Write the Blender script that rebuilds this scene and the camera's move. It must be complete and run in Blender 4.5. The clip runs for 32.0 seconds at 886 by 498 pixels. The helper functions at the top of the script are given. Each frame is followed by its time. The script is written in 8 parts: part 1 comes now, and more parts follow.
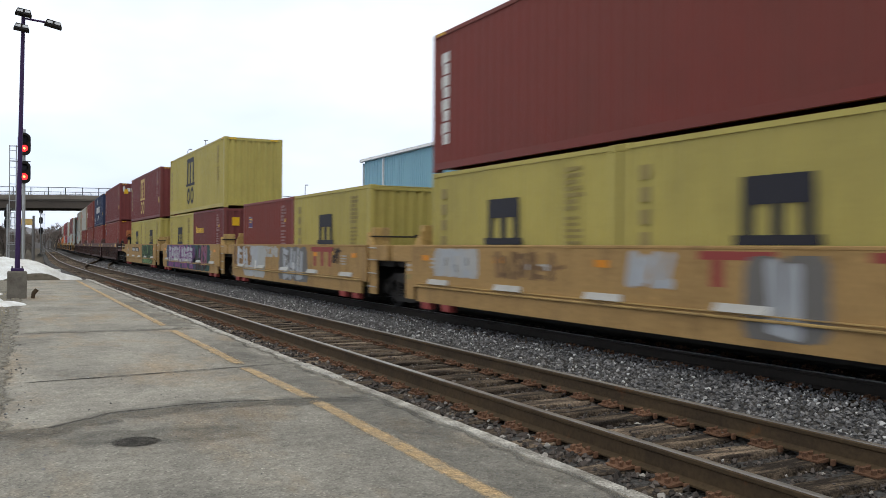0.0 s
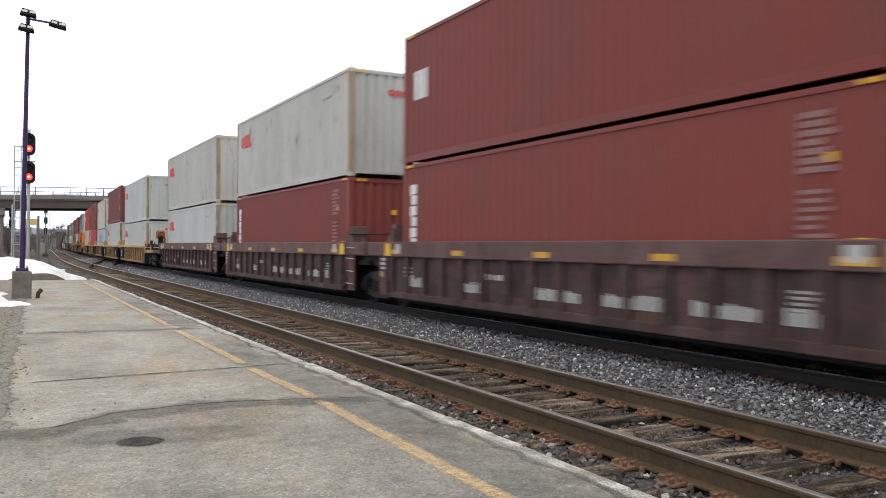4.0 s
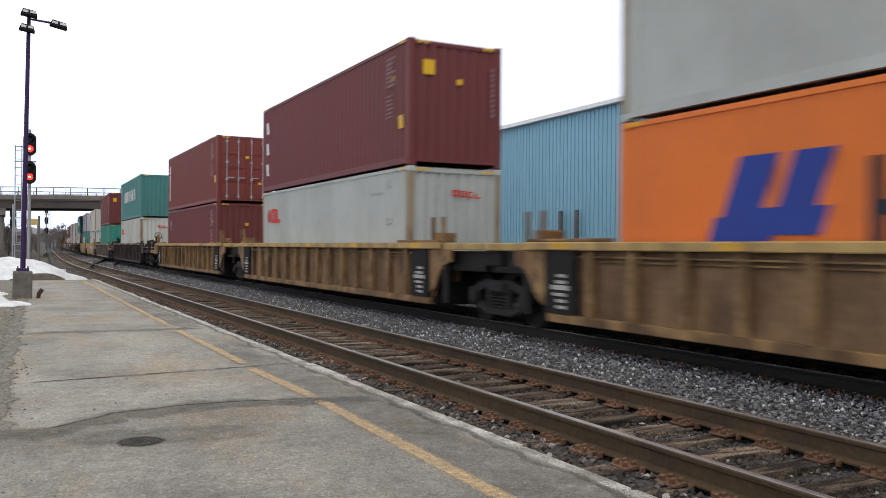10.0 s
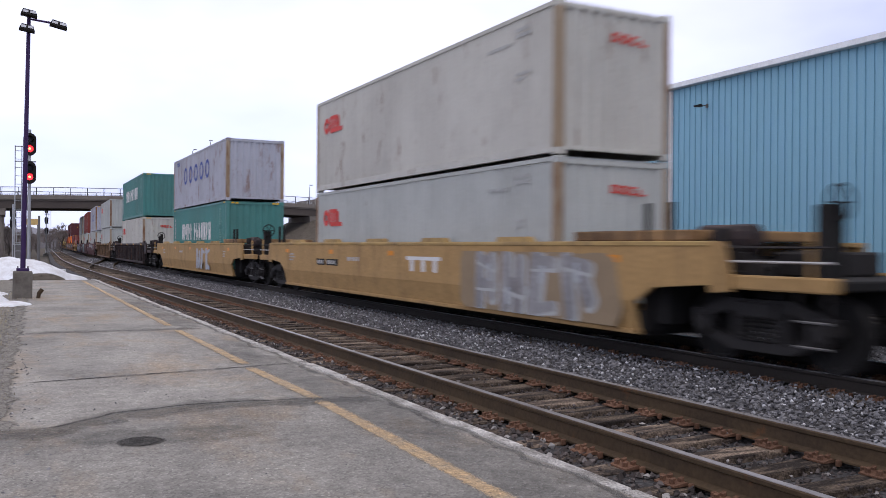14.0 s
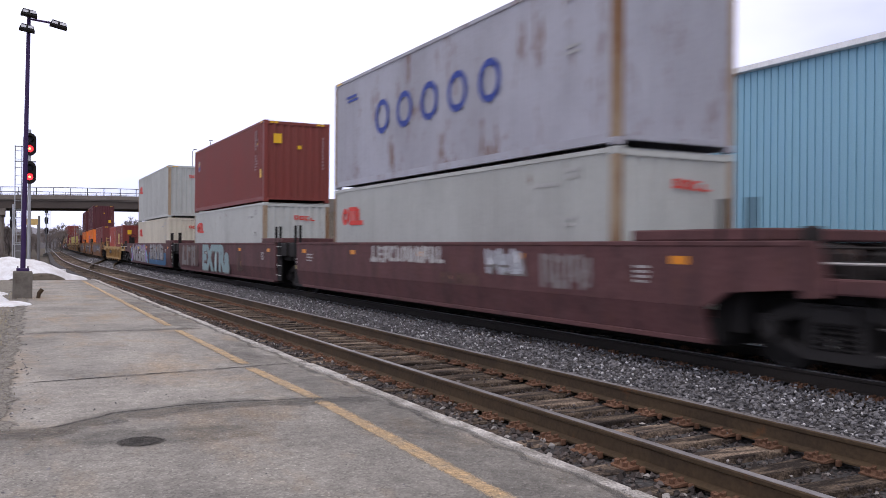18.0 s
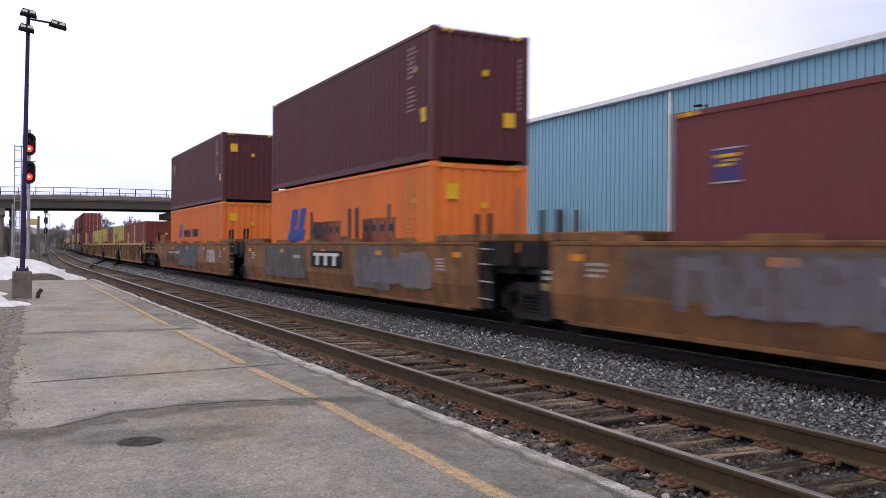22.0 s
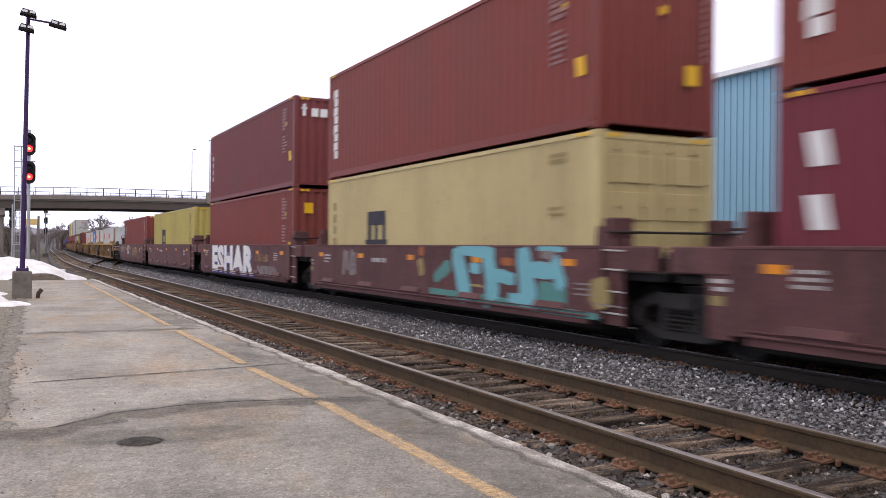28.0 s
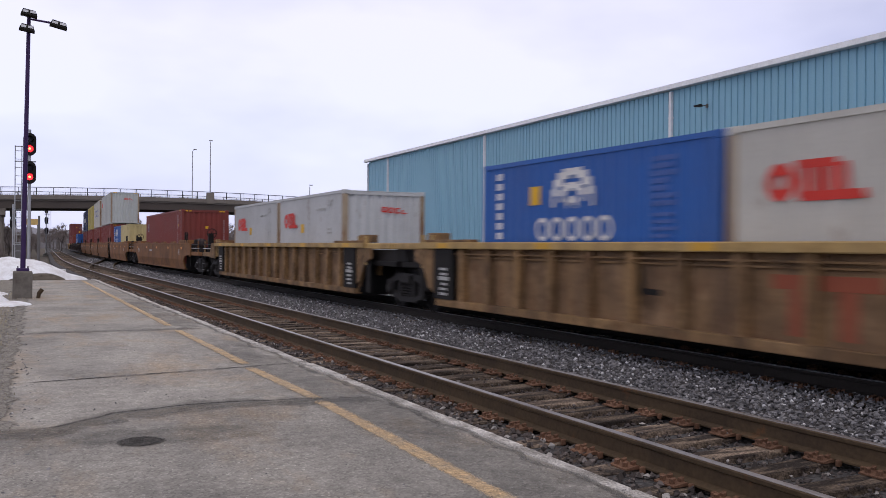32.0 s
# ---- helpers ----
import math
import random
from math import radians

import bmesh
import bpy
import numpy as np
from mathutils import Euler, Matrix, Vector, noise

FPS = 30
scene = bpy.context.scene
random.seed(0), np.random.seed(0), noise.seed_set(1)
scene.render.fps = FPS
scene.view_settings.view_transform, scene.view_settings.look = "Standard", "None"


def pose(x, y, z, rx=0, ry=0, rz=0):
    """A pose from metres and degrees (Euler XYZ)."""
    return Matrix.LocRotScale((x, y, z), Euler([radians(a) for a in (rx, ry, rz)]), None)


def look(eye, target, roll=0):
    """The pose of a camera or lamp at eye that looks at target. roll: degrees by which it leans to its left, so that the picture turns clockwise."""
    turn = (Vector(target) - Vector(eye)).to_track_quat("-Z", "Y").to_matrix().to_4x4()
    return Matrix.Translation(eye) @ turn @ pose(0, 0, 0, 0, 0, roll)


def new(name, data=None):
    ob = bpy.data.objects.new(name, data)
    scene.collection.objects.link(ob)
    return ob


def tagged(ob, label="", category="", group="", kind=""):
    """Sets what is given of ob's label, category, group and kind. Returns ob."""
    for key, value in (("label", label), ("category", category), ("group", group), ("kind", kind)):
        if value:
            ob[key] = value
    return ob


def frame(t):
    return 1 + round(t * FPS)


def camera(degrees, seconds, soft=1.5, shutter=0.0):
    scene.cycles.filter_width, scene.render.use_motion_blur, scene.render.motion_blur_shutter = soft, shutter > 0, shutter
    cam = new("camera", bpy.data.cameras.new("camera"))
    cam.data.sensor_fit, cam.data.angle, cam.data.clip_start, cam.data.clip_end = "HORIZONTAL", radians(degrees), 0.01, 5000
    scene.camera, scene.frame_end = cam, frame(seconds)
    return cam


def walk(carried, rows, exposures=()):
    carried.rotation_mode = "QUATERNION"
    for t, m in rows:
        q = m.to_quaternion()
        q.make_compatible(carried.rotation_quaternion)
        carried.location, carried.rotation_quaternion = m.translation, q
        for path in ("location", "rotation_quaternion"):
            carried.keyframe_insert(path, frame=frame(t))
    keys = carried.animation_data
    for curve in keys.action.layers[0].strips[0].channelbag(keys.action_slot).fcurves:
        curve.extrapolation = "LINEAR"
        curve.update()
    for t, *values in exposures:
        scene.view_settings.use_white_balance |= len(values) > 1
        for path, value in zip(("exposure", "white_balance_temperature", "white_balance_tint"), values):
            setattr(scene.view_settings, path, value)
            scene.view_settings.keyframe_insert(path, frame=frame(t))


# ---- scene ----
cam = camera(55.15, 32.0, soft=0.75, shutter=0.3)
EYE = Vector((0.0, 0.0, 1.446))
YAW, PITCH, ROLL = 27.369, -0.128, 0.44


def view(yaw):
    a, b = radians(yaw), radians(PITCH)
    to = EYE + Vector((math.sin(a) * math.cos(b), math.cos(a) * math.cos(b), math.sin(b)))
    return look(EYE, to, ROLL)


# the tripod head settles in the first seconds, then stands
SETTLE = [(0, 0.30), (0.5, 0.24), (1, 0.19), (1.5, 0.165), (2, 0.13), (2.5, 0.11), (3, 0.09), (3.5, 0.065), (5.5, 0.0), (19, 0.0), (21, 0.03), (28, 0.03), (30, 0.0), (32, 0.0)]
walk(cam, [(t, view(YAW + a)) for t, a in SETTLE],
     exposures=[(0, -0.47, 6450, 1), (1.3, -0.36, 6450, 2), (2.2, -0.05, 6450, 4), (3, 0.2, 6450, 5), (5, -0.2, 6450, 3), (6, -0.45, 6450, 0), (7, -0.40, 6400, 0), (8, -0.10, 6450, 4), (9, -0.42, 6400, 1), (10, -0.30, 6380, 5), (11, -0.22, 6250, 9), (12, -0.48, 6050, 13), (13, -0.26, 5900, 15), (14, -0.46, 5950, 16), (17, -0.42, 6080, 18), (18, -0.34, 6180, 17), (19, -0.28, 6250, 16), (20, -0.67, 6100, 16), (21, -0.72, 5980, 20), (22, -0.4, 6250, 17), (23, -0.4, 6250, 17), (24, -0.68, 6150, 20), (25.5, -0.68, 6270, 17), (27.5, 0.0, 6500, 17), (28.2, 0.0, 6500, 17), (29, -0.5, 6380, 19), (30, -0.66, 6220, 19), (32, -0.70, 6200, 17)])

# ---------------------------------------------------------------- world and sun
SUN_ELEV, SUN_AZ = 62, 190
world = bpy.data.worlds.new("overcast_sky")
scene.world = world
world.use_nodes = True
wn, wl = world.node_tree.nodes, world.node_tree.links
wn.clear()
w_out = wn.new("ShaderNodeOutputWorld")
w_bg = wn.new("ShaderNodeBackground")
sky = wn.new("ShaderNodeTexSky")
sky.sky_type, sky.sun_disc = "NISHITA", False
sky.sun_elevation, sky.sun_rotation = radians(SUN_ELEV), radians(SUN_AZ)
tc = wn.new("ShaderNodeTexCoord")
mp = wn.new("ShaderNodeMapping")
mp.inputs["Scale"].default_value = (1.0, 1.0, 2.6)
nz = wn.new("ShaderNodeTexNoise")
nz.inputs["Scale"].default_value, nz.inputs["Detail"].default_value, nz.inputs["Roughness"].default_value = 1.7, 5, 0.5
ramp = wn.new("ShaderNodeValToRGB")
ramp.color_ramp.elements[0].position, ramp.color_ramp.elements[0].color = 0.34, (0.90, 0.93, 1.06, 1)
ramp.color_ramp.elements[1].position, ramp.color_ramp.elements[1].color = 0.62, (1.45, 1.45, 1.46, 1)
mixs = wn.new("ShaderNodeMixRGB")
mixs.blend_type, mixs.inputs[0].default_value = "ADD", 0.03
wl.new(tc.outputs["Generated"], mp.inputs["Vector"])
wl.new(mp.outputs["Vector"], nz.inputs["Vector"])
wl.new(nz.outputs["Fac"], ramp.inputs["Fac"])
wl.new(ramp.outputs["Color"], mixs.inputs[1])
wl.new(sky.outputs["Color"], mixs.inputs[2])
# the cloud deck is a cool lavender low down and warmer overhead
sep = wn.new("ShaderNodeSeparateXYZ")
zen = wn.new("ShaderNodeMapRange")
zen.inputs["From Min"].default_value, zen.inputs["From Max"].default_value = 0.12, 0.55
tone = wn.new("ShaderNodeMixRGB")
tone.inputs[1].default_value, tone.inputs[2].default_value = (0.93, 0.95, 1.12, 1), (1.10, 1.02, 0.93, 1)
lift = wn.new("ShaderNodeMixRGB")
lift.blend_type, lift.inputs[0].default_value = "MULTIPLY", 1.0
wl.new(tc.outputs["Generated"], sep.inputs[0])
wl.new(sep.outputs["Z"], zen.inputs["Value"])
wl.new(mixs.outputs["Color"], lift.inputs[1])
wl.new(zen.outputs["Result"], tone.inputs[0])
wl.new(tone.outputs["Color"], lift.inputs[2])
wl.new(lift.outputs["Color"], w_bg.inputs["Color"])
w_bg.inputs["Strength"].default_value = 1.0
wl.new(w_bg.outputs["Background"], w_out.inputs["Surface"])

sun = new("sun", bpy.data.lights.new("sun", "SUN"))
sun.data.energy, sun.data.angle, sun.data.color = 0.55, radians(25), (1.0, 0.97, 0.92)
sa, se = radians(SUN_AZ), radians(SUN_ELEV)
sun.matrix_basis = look((0, 0, 50), Vector((0, 0, 50)) - Vector((math.sin(sa) * math.cos(se), math.cos(sa) * math.cos(se), math.sin(se))))

# ---------------------------------------------------------------- materials


def material(name, rgb, rough=0.6, metal=0.0, dirt=(0.1, 0.08, 0.06), dirt_amount=0.35, scale=1.2, stretch=(1, 1, 1), grain=0.06, grain_scale=30.0, bump=0.15, bump_scale=60.0, vary=0.08, rust=0.0, spec=0.18, lo=0.42, hi=0.78, wear=0.0):
    """A painted or mineral surface: base colour, large stains, fine grain, streaks, relief and a little variety from piece to piece."""
    m = bpy.data.materials.new(name)
    m.use_nodes = True
    n, l = m.node_tree.nodes, m.node_tree.links
    b = n["Principled BSDF"]
    b.inputs["Roughness"].default_value, b.inputs["Metallic"].default_value = rough, metal
    b.inputs["Specular IOR Level"].default_value = spec
    co = n.new("ShaderNodeTexCoord")
    mpg = n.new("ShaderNodeMapping")
    mpg.inputs["Scale"].default_value = stretch
    l.new(co.outputs["Object"], mpg.inputs["Vector"])
    info = n.new("ShaderNodeObjectInfo")
    add = n.new("ShaderNodeVectorMath")
    add.operation = "ADD"
    sc = n.new("ShaderNodeVectorMath")
    sc.operation = "SCALE"
    sc.inputs["Scale"].default_value = 40.0
    comb = n.new("ShaderNodeCombineXYZ")
    for i in range(3):
        l.new(info.outputs["Random"], comb.inputs[i])
    l.new(comb.outputs[0], sc.inputs[0])
    l.new(mpg.outputs["Vector"], add.inputs[0])
    l.new(sc.outputs["Vector"], add.inputs[1])
    big = n.new("ShaderNodeTexNoise")
    big.inputs["Scale"].default_value, big.inputs["Detail"].default_value, big.inputs["Roughness"].default_value = scale, 6, 0.62
    l.new(add.outputs["Vector"], big.inputs["Vector"])
    fine = n.new("ShaderNodeTexNoise")
    fine.inputs["Scale"].default_value, fine.inputs["Detail"].default_value = grain_scale, 3
    l.new(co.outputs["Object"], fine.inputs["Vector"])
    r1 = n.new("ShaderNodeMapRange")
    r1.inputs["From Min"].default_value, r1.inputs["From Max"].default_value, r1.inputs["To Max"].default_value = lo, hi, dirt_amount
    l.new(big.outputs["Fac"], r1.inputs["Value"])
    mix = n.new("ShaderNodeMixRGB")
    mix.inputs[1].default_value, mix.inputs[2].default_value = (*rgb, 1), (*dirt, 1)
    l.new(r1.outputs["Result"], mix.inputs[0])
    last = mix
    if rust:
        rn = n.new("ShaderNodeTexNoise")
        rn.inputs["Scale"].default_value, rn.inputs["Detail"].default_value, rn.inputs["Roughness"].default_value = 2.3, 8, 0.7
        l.new(add.outputs["Vector"], rn.inputs["Vector"])
        rr = n.new("ShaderNodeMapRange")
        rr.inputs["From Min"].default_value, rr.inputs["From Max"].default_value, rr.inputs["To Max"].default_value = 0.70 - rust * 0.14, 0.78 - rust * 0.1, 0.85
        l.new(rn.outputs["Fac"], rr.inputs["Value"])
        rm = n.new("ShaderNodeMixRGB")
        rm.inputs[2].default_value = (0.17, 0.075, 0.03, 1)
        l.new(rr.outputs["Result"], rm.inputs[0])
        l.new(last.outputs[0], rm.inputs[1])
        last = rm
    if wear:
        for shape_, scale_, lo_, hi_, amount_, tint in (((1, 0.3, 1.0), 5.2, 0.50, 0.62, 0.9, [c * 0.45 for c in dirt]), ((1, 0.22, 1.6), 4.4, 0.53, 0.66, 0.7, [min(0.6, c * 1.35 + 0.03) for c in rgb]), ((1, 0.4, 1.0), 9.0, 0.54, 0.64, 0.75, (0.13, 0.055, 0.025))):
            ws = n.new("ShaderNodeVectorMath")
            ws.operation, ws.inputs[1].default_value = "MULTIPLY", shape_
            l.new(add.outputs["Vector"], ws.inputs[0])
            wnz = n.new("ShaderNodeTexNoise")
            wnz.inputs["Scale"].default_value, wnz.inputs["Detail"].default_value, wnz.inputs["Roughness"].default_value = scale_, 7, 0.7
            l.new(ws.outputs["Vector"], wnz.inputs["Vector"])
            wr = n.new("ShaderNodeMapRange")
            wr.inputs["From Min"].default_value, wr.inputs["From Max"].default_value, wr.inputs["To Max"].default_value = lo_, hi_, amount_ * wear
            l.new(wnz.outputs["Fac"], wr.inputs["Value"])
            wm = n.new("ShaderNodeMixRGB")
            wm.inputs[2].default_value = (*tint, 1)
            l.new(wr.outputs["Result"], wm.inputs[0])
            l.new(last.outputs[0], wm.inputs[1])
            last = wm
    hsv = n.new("ShaderNodeHueSaturation")
    va = n.new("ShaderNodeMapRange")
    va.inputs["To Min"].default_value, va.inputs["To Max"].default_value = 1 - vary, 1 + vary
    l.new(info.outputs["Random"], va.inputs["Value"])
    l.new(va.outputs["Result"], hsv.inputs["Value"])
    l.new(last.outputs[0], hsv.inputs["Color"])
    gr = n.new("ShaderNodeMapRange")
    gr.inputs["From Min"].default_value, gr.inputs["From Max"].default_value = 0.25, 0.75
    gr.inputs["To Min"].default_value, gr.inputs["To Max"].default_value = 1 - grain * 2, 1 + grain * 2
    l.new(fine.outputs["Fac"], gr.inputs["Value"])
    mul = n.new("ShaderNodeMixRGB")
    mul.blend_type, mul.inputs[0].default_value = "MULTIPLY", 1.0
    l.new(hsv.outputs["Color"], mul.inputs[1])
    l.new(gr.outputs["Result"], mul.inputs[2])
    l.new(mul.outputs[0], b.inputs["Base Color"])
    if bump:
        bn = n.new("ShaderNodeTexNoise")
        bn.inputs["Scale"].default_value, bn.inputs["Detail"].default_value = bump_scale, 4
        l.new(co.outputs["Object"], bn.inputs["Vector"])
        bp = n.new("ShaderNodeBump")
        bp.inputs["Strength"].default_value, bp.inputs["Distance"].default_value = bump, 0.02
        l.new(bn.outputs["Fac"], bp.inputs["Height"])
        l.new(bp.outputs["Normal"], b.inputs["Normal"])
    return m


def paint(name, rgb, rough=0.5, rust=0.0, dirt_amount=0.3, dirt=(0.09, 0.07, 0.055)):
    return material(name, rgb, rough, 0.0, dirt, dirt_amount, 0.5, (1, 1, 0.32), 0.03, 25.0, 0.05, 35.0, 0.06, rust, wear=0.07)


def streaked(name, rgb, dirt, rust, lo=0.40, hi=0.62, wear=0.7):
    """Wagon paint under upright dirt streaks and patches of rust."""
    return material(name, rgb, 0.7, 0.0, dirt, 0.92, 2.1, (1, 1, 0.22), 0.10, 16.0, 0.12, 30.0, 0.06, rust, lo=lo, hi=hi, wear=wear)


def plain(name, rgb, rough=0.6, metal=0.0):
    return material(name, rgb, rough, metal, (0.05, 0.045, 0.04), 0.2, 3.0, (1, 1, 1), 0.04, 60.0, 0.05, 80.0, 0.03)


def glow(name, rgb, strength):
    m = bpy.data.materials.new(name)
    m.use_nodes = True
    b = m.node_tree.nodes["Principled BSDF"]
    b.inputs["Base Color"].default_value = (*rgb, 1)
    b.inputs["Emission Color"].default_value, b.inputs["Emission Strength"].default_value = (*rgb, 1), strength
    return m


MAT = {
    "yellow": paint("pale_yellow_container_paint", (0.47, 0.395, 0.115), 0.5),
    "maroon": paint("dark_maroon_container_paint", (0.172, 0.045, 0.045), 0.5),
    "redmaroon": paint("red_brown_container_paint", (0.205, 0.047, 0.038), 0.5),
    "crimson": paint("crimson_container_paint", (0.17, 0.030, 0.045), 0.5),
    "red": paint("bright_red_container_paint", (0.38, 0.046, 0.048), 0.45),
    "grey": paint("pale_grey_container_paint", (0.47, 0.49, 0.46), 0.5, 0.25),
    "greyrust": paint("rust_streaked_grey_container_paint", (0.48, 0.48, 0.44), 0.55, 0.75),
    "offwhite": paint("off_white_container_paint", (0.56, 0.55, 0.49), 0.5, 0.8),
    "lavender": paint("weathered_lavender_grey_container_paint", (0.42, 0.43, 0.48), 0.55, 1.1),
    "greyblue": paint("blue_grey_container_paint", (0.42, 0.47, 0.50), 0.5, 0.35),
    "navy": paint("navy_blue_container_paint", (0.022, 0.038, 0.09), 0.5),
    "blue": paint("blue_container_paint", (0.03, 0.12, 0.40), 0.45),
    "orange": paint("orange_container_paint", (0.78, 0.20, 0.04), 0.5),
    "teal": paint("teal_green_container_paint", (0.08, 0.24, 0.22), 0.5),
    "green": paint("sea_green_container_paint", (0.05, 0.25, 0.19), 0.5),
    "vermilion": paint("orange_red_container_paint", (0.36, 0.068, 0.048), 0.5),
    "palegrey": paint("pale_blue_grey_container_paint", (0.535, 0.55, 0.545), 0.5, 0.5),
    "bone": paint("bone_white_container_paint", (0.64, 0.60, 0.48), 0.5, 0.25),
    "cream": paint("cream_container_paint", (0.54, 0.45, 0.22), 0.5, 0.3),
    "w_yellow": streaked("wagon_yellow_paint", (0.40, 0.252, 0.102), (0.19, 0.12, 0.06), 0.1, 0.54, 0.78, 0.22),
    "w_sheet": streaked("grimy_ochre_wagon_sheet", (0.245, 0.15, 0.075), (0.14, 0.088, 0.052), 0.6),
    "w_tan": streaked("rust_washed_tan_wagon_sheet", (0.315, 0.185, 0.075), (0.15, 0.085, 0.042), 0.5, 0.44, 0.7),
    "w_rusty": streaked("rusty_purple_brown_wagon_sheet", (0.125, 0.068, 0.055), (0.06, 0.04, 0.036), 0.6),
    "jack": plain("faded_red_jacking_pad", (0.30, 0.06, 0.055), 0.6),
    "w_ochre": streaked("weathered_ochre_wagon_paint", (0.31, 0.187, 0.082), (0.12, 0.075, 0.043), 0.7),
    "w_chord": streaked("yellow_top_chord_paint", (0.46, 0.31, 0.12), (0.20, 0.14, 0.085), 0.2, 0.48, 0.72, 0.3),
    "w_brown": streaked("oxide_brown_wagon_paint", (0.118, 0.054, 0.054), (0.07, 0.038, 0.038), 0.1, 0.45, 0.7, 0.3),
    "w_dark": streaked("dark_grimy_brown_wagon_paint", (0.062, 0.045, 0.043), (0.027, 0.022, 0.022), 0.3),
    "w_band": streaked("sooty_red_brown_wagon_sheet", (0.085, 0.050, 0.046), (0.045, 0.032, 0.03), 0.3),
    "w_mauve": streaked("dusty_mauve_brown_wagon_paint", (0.145, 0.085, 0.08), (0.10, 0.06, 0.056), 0.2, wear=0.4),
    "soot": plain("soot_and_oil_on_cast_steel", (0.028, 0.025, 0.024), 0.7),
    "dusk_pink": plain("dull_pink_spray_paint", (0.26, 0.10, 0.15), 0.6),
    "deepgreen": plain("dark_green_spray_paint", (0.035, 0.065, 0.035), 0.6),
    "darkteal": plain("dark_teal_spray_paint", (0.03, 0.085, 0.08), 0.6),
    "palegreen": plain("pale_green_spray_paint", (0.20, 0.34, 0.14), 0.6),
    "tanspray": plain("faded_tan_spray_paint", (0.30, 0.225, 0.14), 0.7),
    "silverwash": streaked("grey_aluminium_spray_paint", (0.33, 0.325, 0.32), (0.22, 0.215, 0.215), 0.0, wear=0.25),
    "faint_w": plain("thin_overspray", (0.21, 0.185, 0.18), 0.7),
    "lilacgrey": plain("faded_lilac_grey_spray_paint", (0.17, 0.15, 0.17), 0.7),
    "bluegrey": plain("faded_blue_grey_spray_paint", (0.105, 0.125, 0.135), 0.7),
    "deepblue": plain("deep_blue_spray_paint", (0.028, 0.11, 0.22), 0.6),
    "goldwash": plain("faded_gold_emblem_paint", (0.24, 0.165, 0.09), 0.7),
    "faded_red": plain("faded_red_emblem_paint", (0.30, 0.085, 0.045), 0.7),
    "cast": plain("oily_cast_steel", (0.027, 0.025, 0.024), 0.65),
    "scribble": plain("grey_sprayed_scribble", (0.17, 0.16, 0.15), 0.7),
    "orange_tank": plain("rusty_orange_steel", (0.34, 0.115, 0.04), 0.6),
    "greycyan": plain("faded_grey_cyan_spray_paint", (0.24, 0.335, 0.34), 0.6),
    "w_grime": streaked("grimy_grey_brown_wagon_paint", (0.235, 0.145, 0.078), (0.08, 0.055, 0.04), 0.6),
    "w_grey": streaked("weathered_grey_brown_wagon_paint", (0.25, 0.118, 0.045), (0.13, 0.066, 0.036), 0.6, wear=0.45),
    "w_buff": streaked("grey_brown_overpainted_wagon_patch", (0.125, 0.10, 0.09), (0.115, 0.082, 0.062), 0.4, 0.46, 0.66, 0.8),
    "w_slate": streaked("slate_grey_overpainted_wagon_patch", (0.125, 0.122, 0.12), (0.10, 0.08, 0.065), 0.3, wear=0.6),
    "w_dust": streaked("dusty_grey_brown_wagon_paint", (0.20, 0.17, 0.145), (0.085, 0.07, 0.06), 0.4, 0.46, 0.7, 0.8),
    "w_drab": paint("drab_grey_wagon_patch", (0.12, 0.115, 0.115), 0.75, 0.3, 0.5),
    "black": plain("sooty_black_steel", (0.019, 0.018, 0.0175), 0.85),
    "steel": plain("worn_grey_steel", (0.16, 0.155, 0.15), 0.5, 0.3),
    "zinc": plain("galvanised_steel", (0.42, 0.43, 0.44), 0.45, 0.5),
    "white": plain("white_marking_paint", (0.72, 0.72, 0.70), 0.6),
    "rednote": plain("red_marking_paint", (0.62, 0.05, 0.035), 0.55),
    "flagblue": plain("violet_blue_marking_paint", (0.07, 0.05, 0.17), 0.55),
    "bluenote": plain("blue_marking_paint", (0.03, 0.06, 0.30), 0.55),
    "darknote": plain("dark_marking_paint", (0.03, 0.03, 0.04), 0.6),
    "goldnote": plain("gold_marking_paint", (0.60, 0.42, 0.13), 0.55),
    "sticker": plain("yellow_reflective_sticker", (0.75, 0.44, 0.02), 0.4),
    "dull_amber": plain("dirty_amber_reflector", (0.60, 0.34, 0.05), 0.5),
    "amber": plain("amber_reflector_sticker", (0.72, 0.27, 0.02), 0.4),
    "faint_l": plain("faint_grey_print", (0.445, 0.45, 0.435), 0.6),
    "faint_y": plain("faint_ochre_print", (0.30, 0.24, 0.10), 0.6),
    "faint_m": plain("faint_pink_print", (0.32, 0.20, 0.195), 0.6),
    "post_grey": paint("rust_streaked_grey_corner_post", (0.37, 0.30, 0.21), 0.65, 1.5, 0.8, (0.20, 0.11, 0.05)),
    "faint_b": plain("faint_blue_print", (0.10, 0.16, 0.40), 0.6),
    "faint_g": plain("faint_green_print", (0.17, 0.36, 0.31), 0.6),
    "faint_o": plain("faint_orange_print", (0.62, 0.27, 0.07), 0.6),
    "pale": plain("pale_faded_marking", (0.45, 0.44, 0.42), 0.6),
    "lilac": plain("lilac_spray_paint", (0.27, 0.17, 0.45), 0.5),
    "cyan": plain("pale_cyan_spray_paint", (0.16, 0.42, 0.47), 0.5),
    "magenta": plain("purple_spray_paint", (0.22, 0.06, 0.22), 0.5),
    "spraygreen": plain("green_spray_paint", (0.14, 0.26, 0.08), 0.5),
    "silver": plain("silver_spray_paint", (0.42, 0.44, 0.47), 0.45),
    "sprayblue": plain("blue_spray_paint", (0.05, 0.16, 0.36), 0.5),
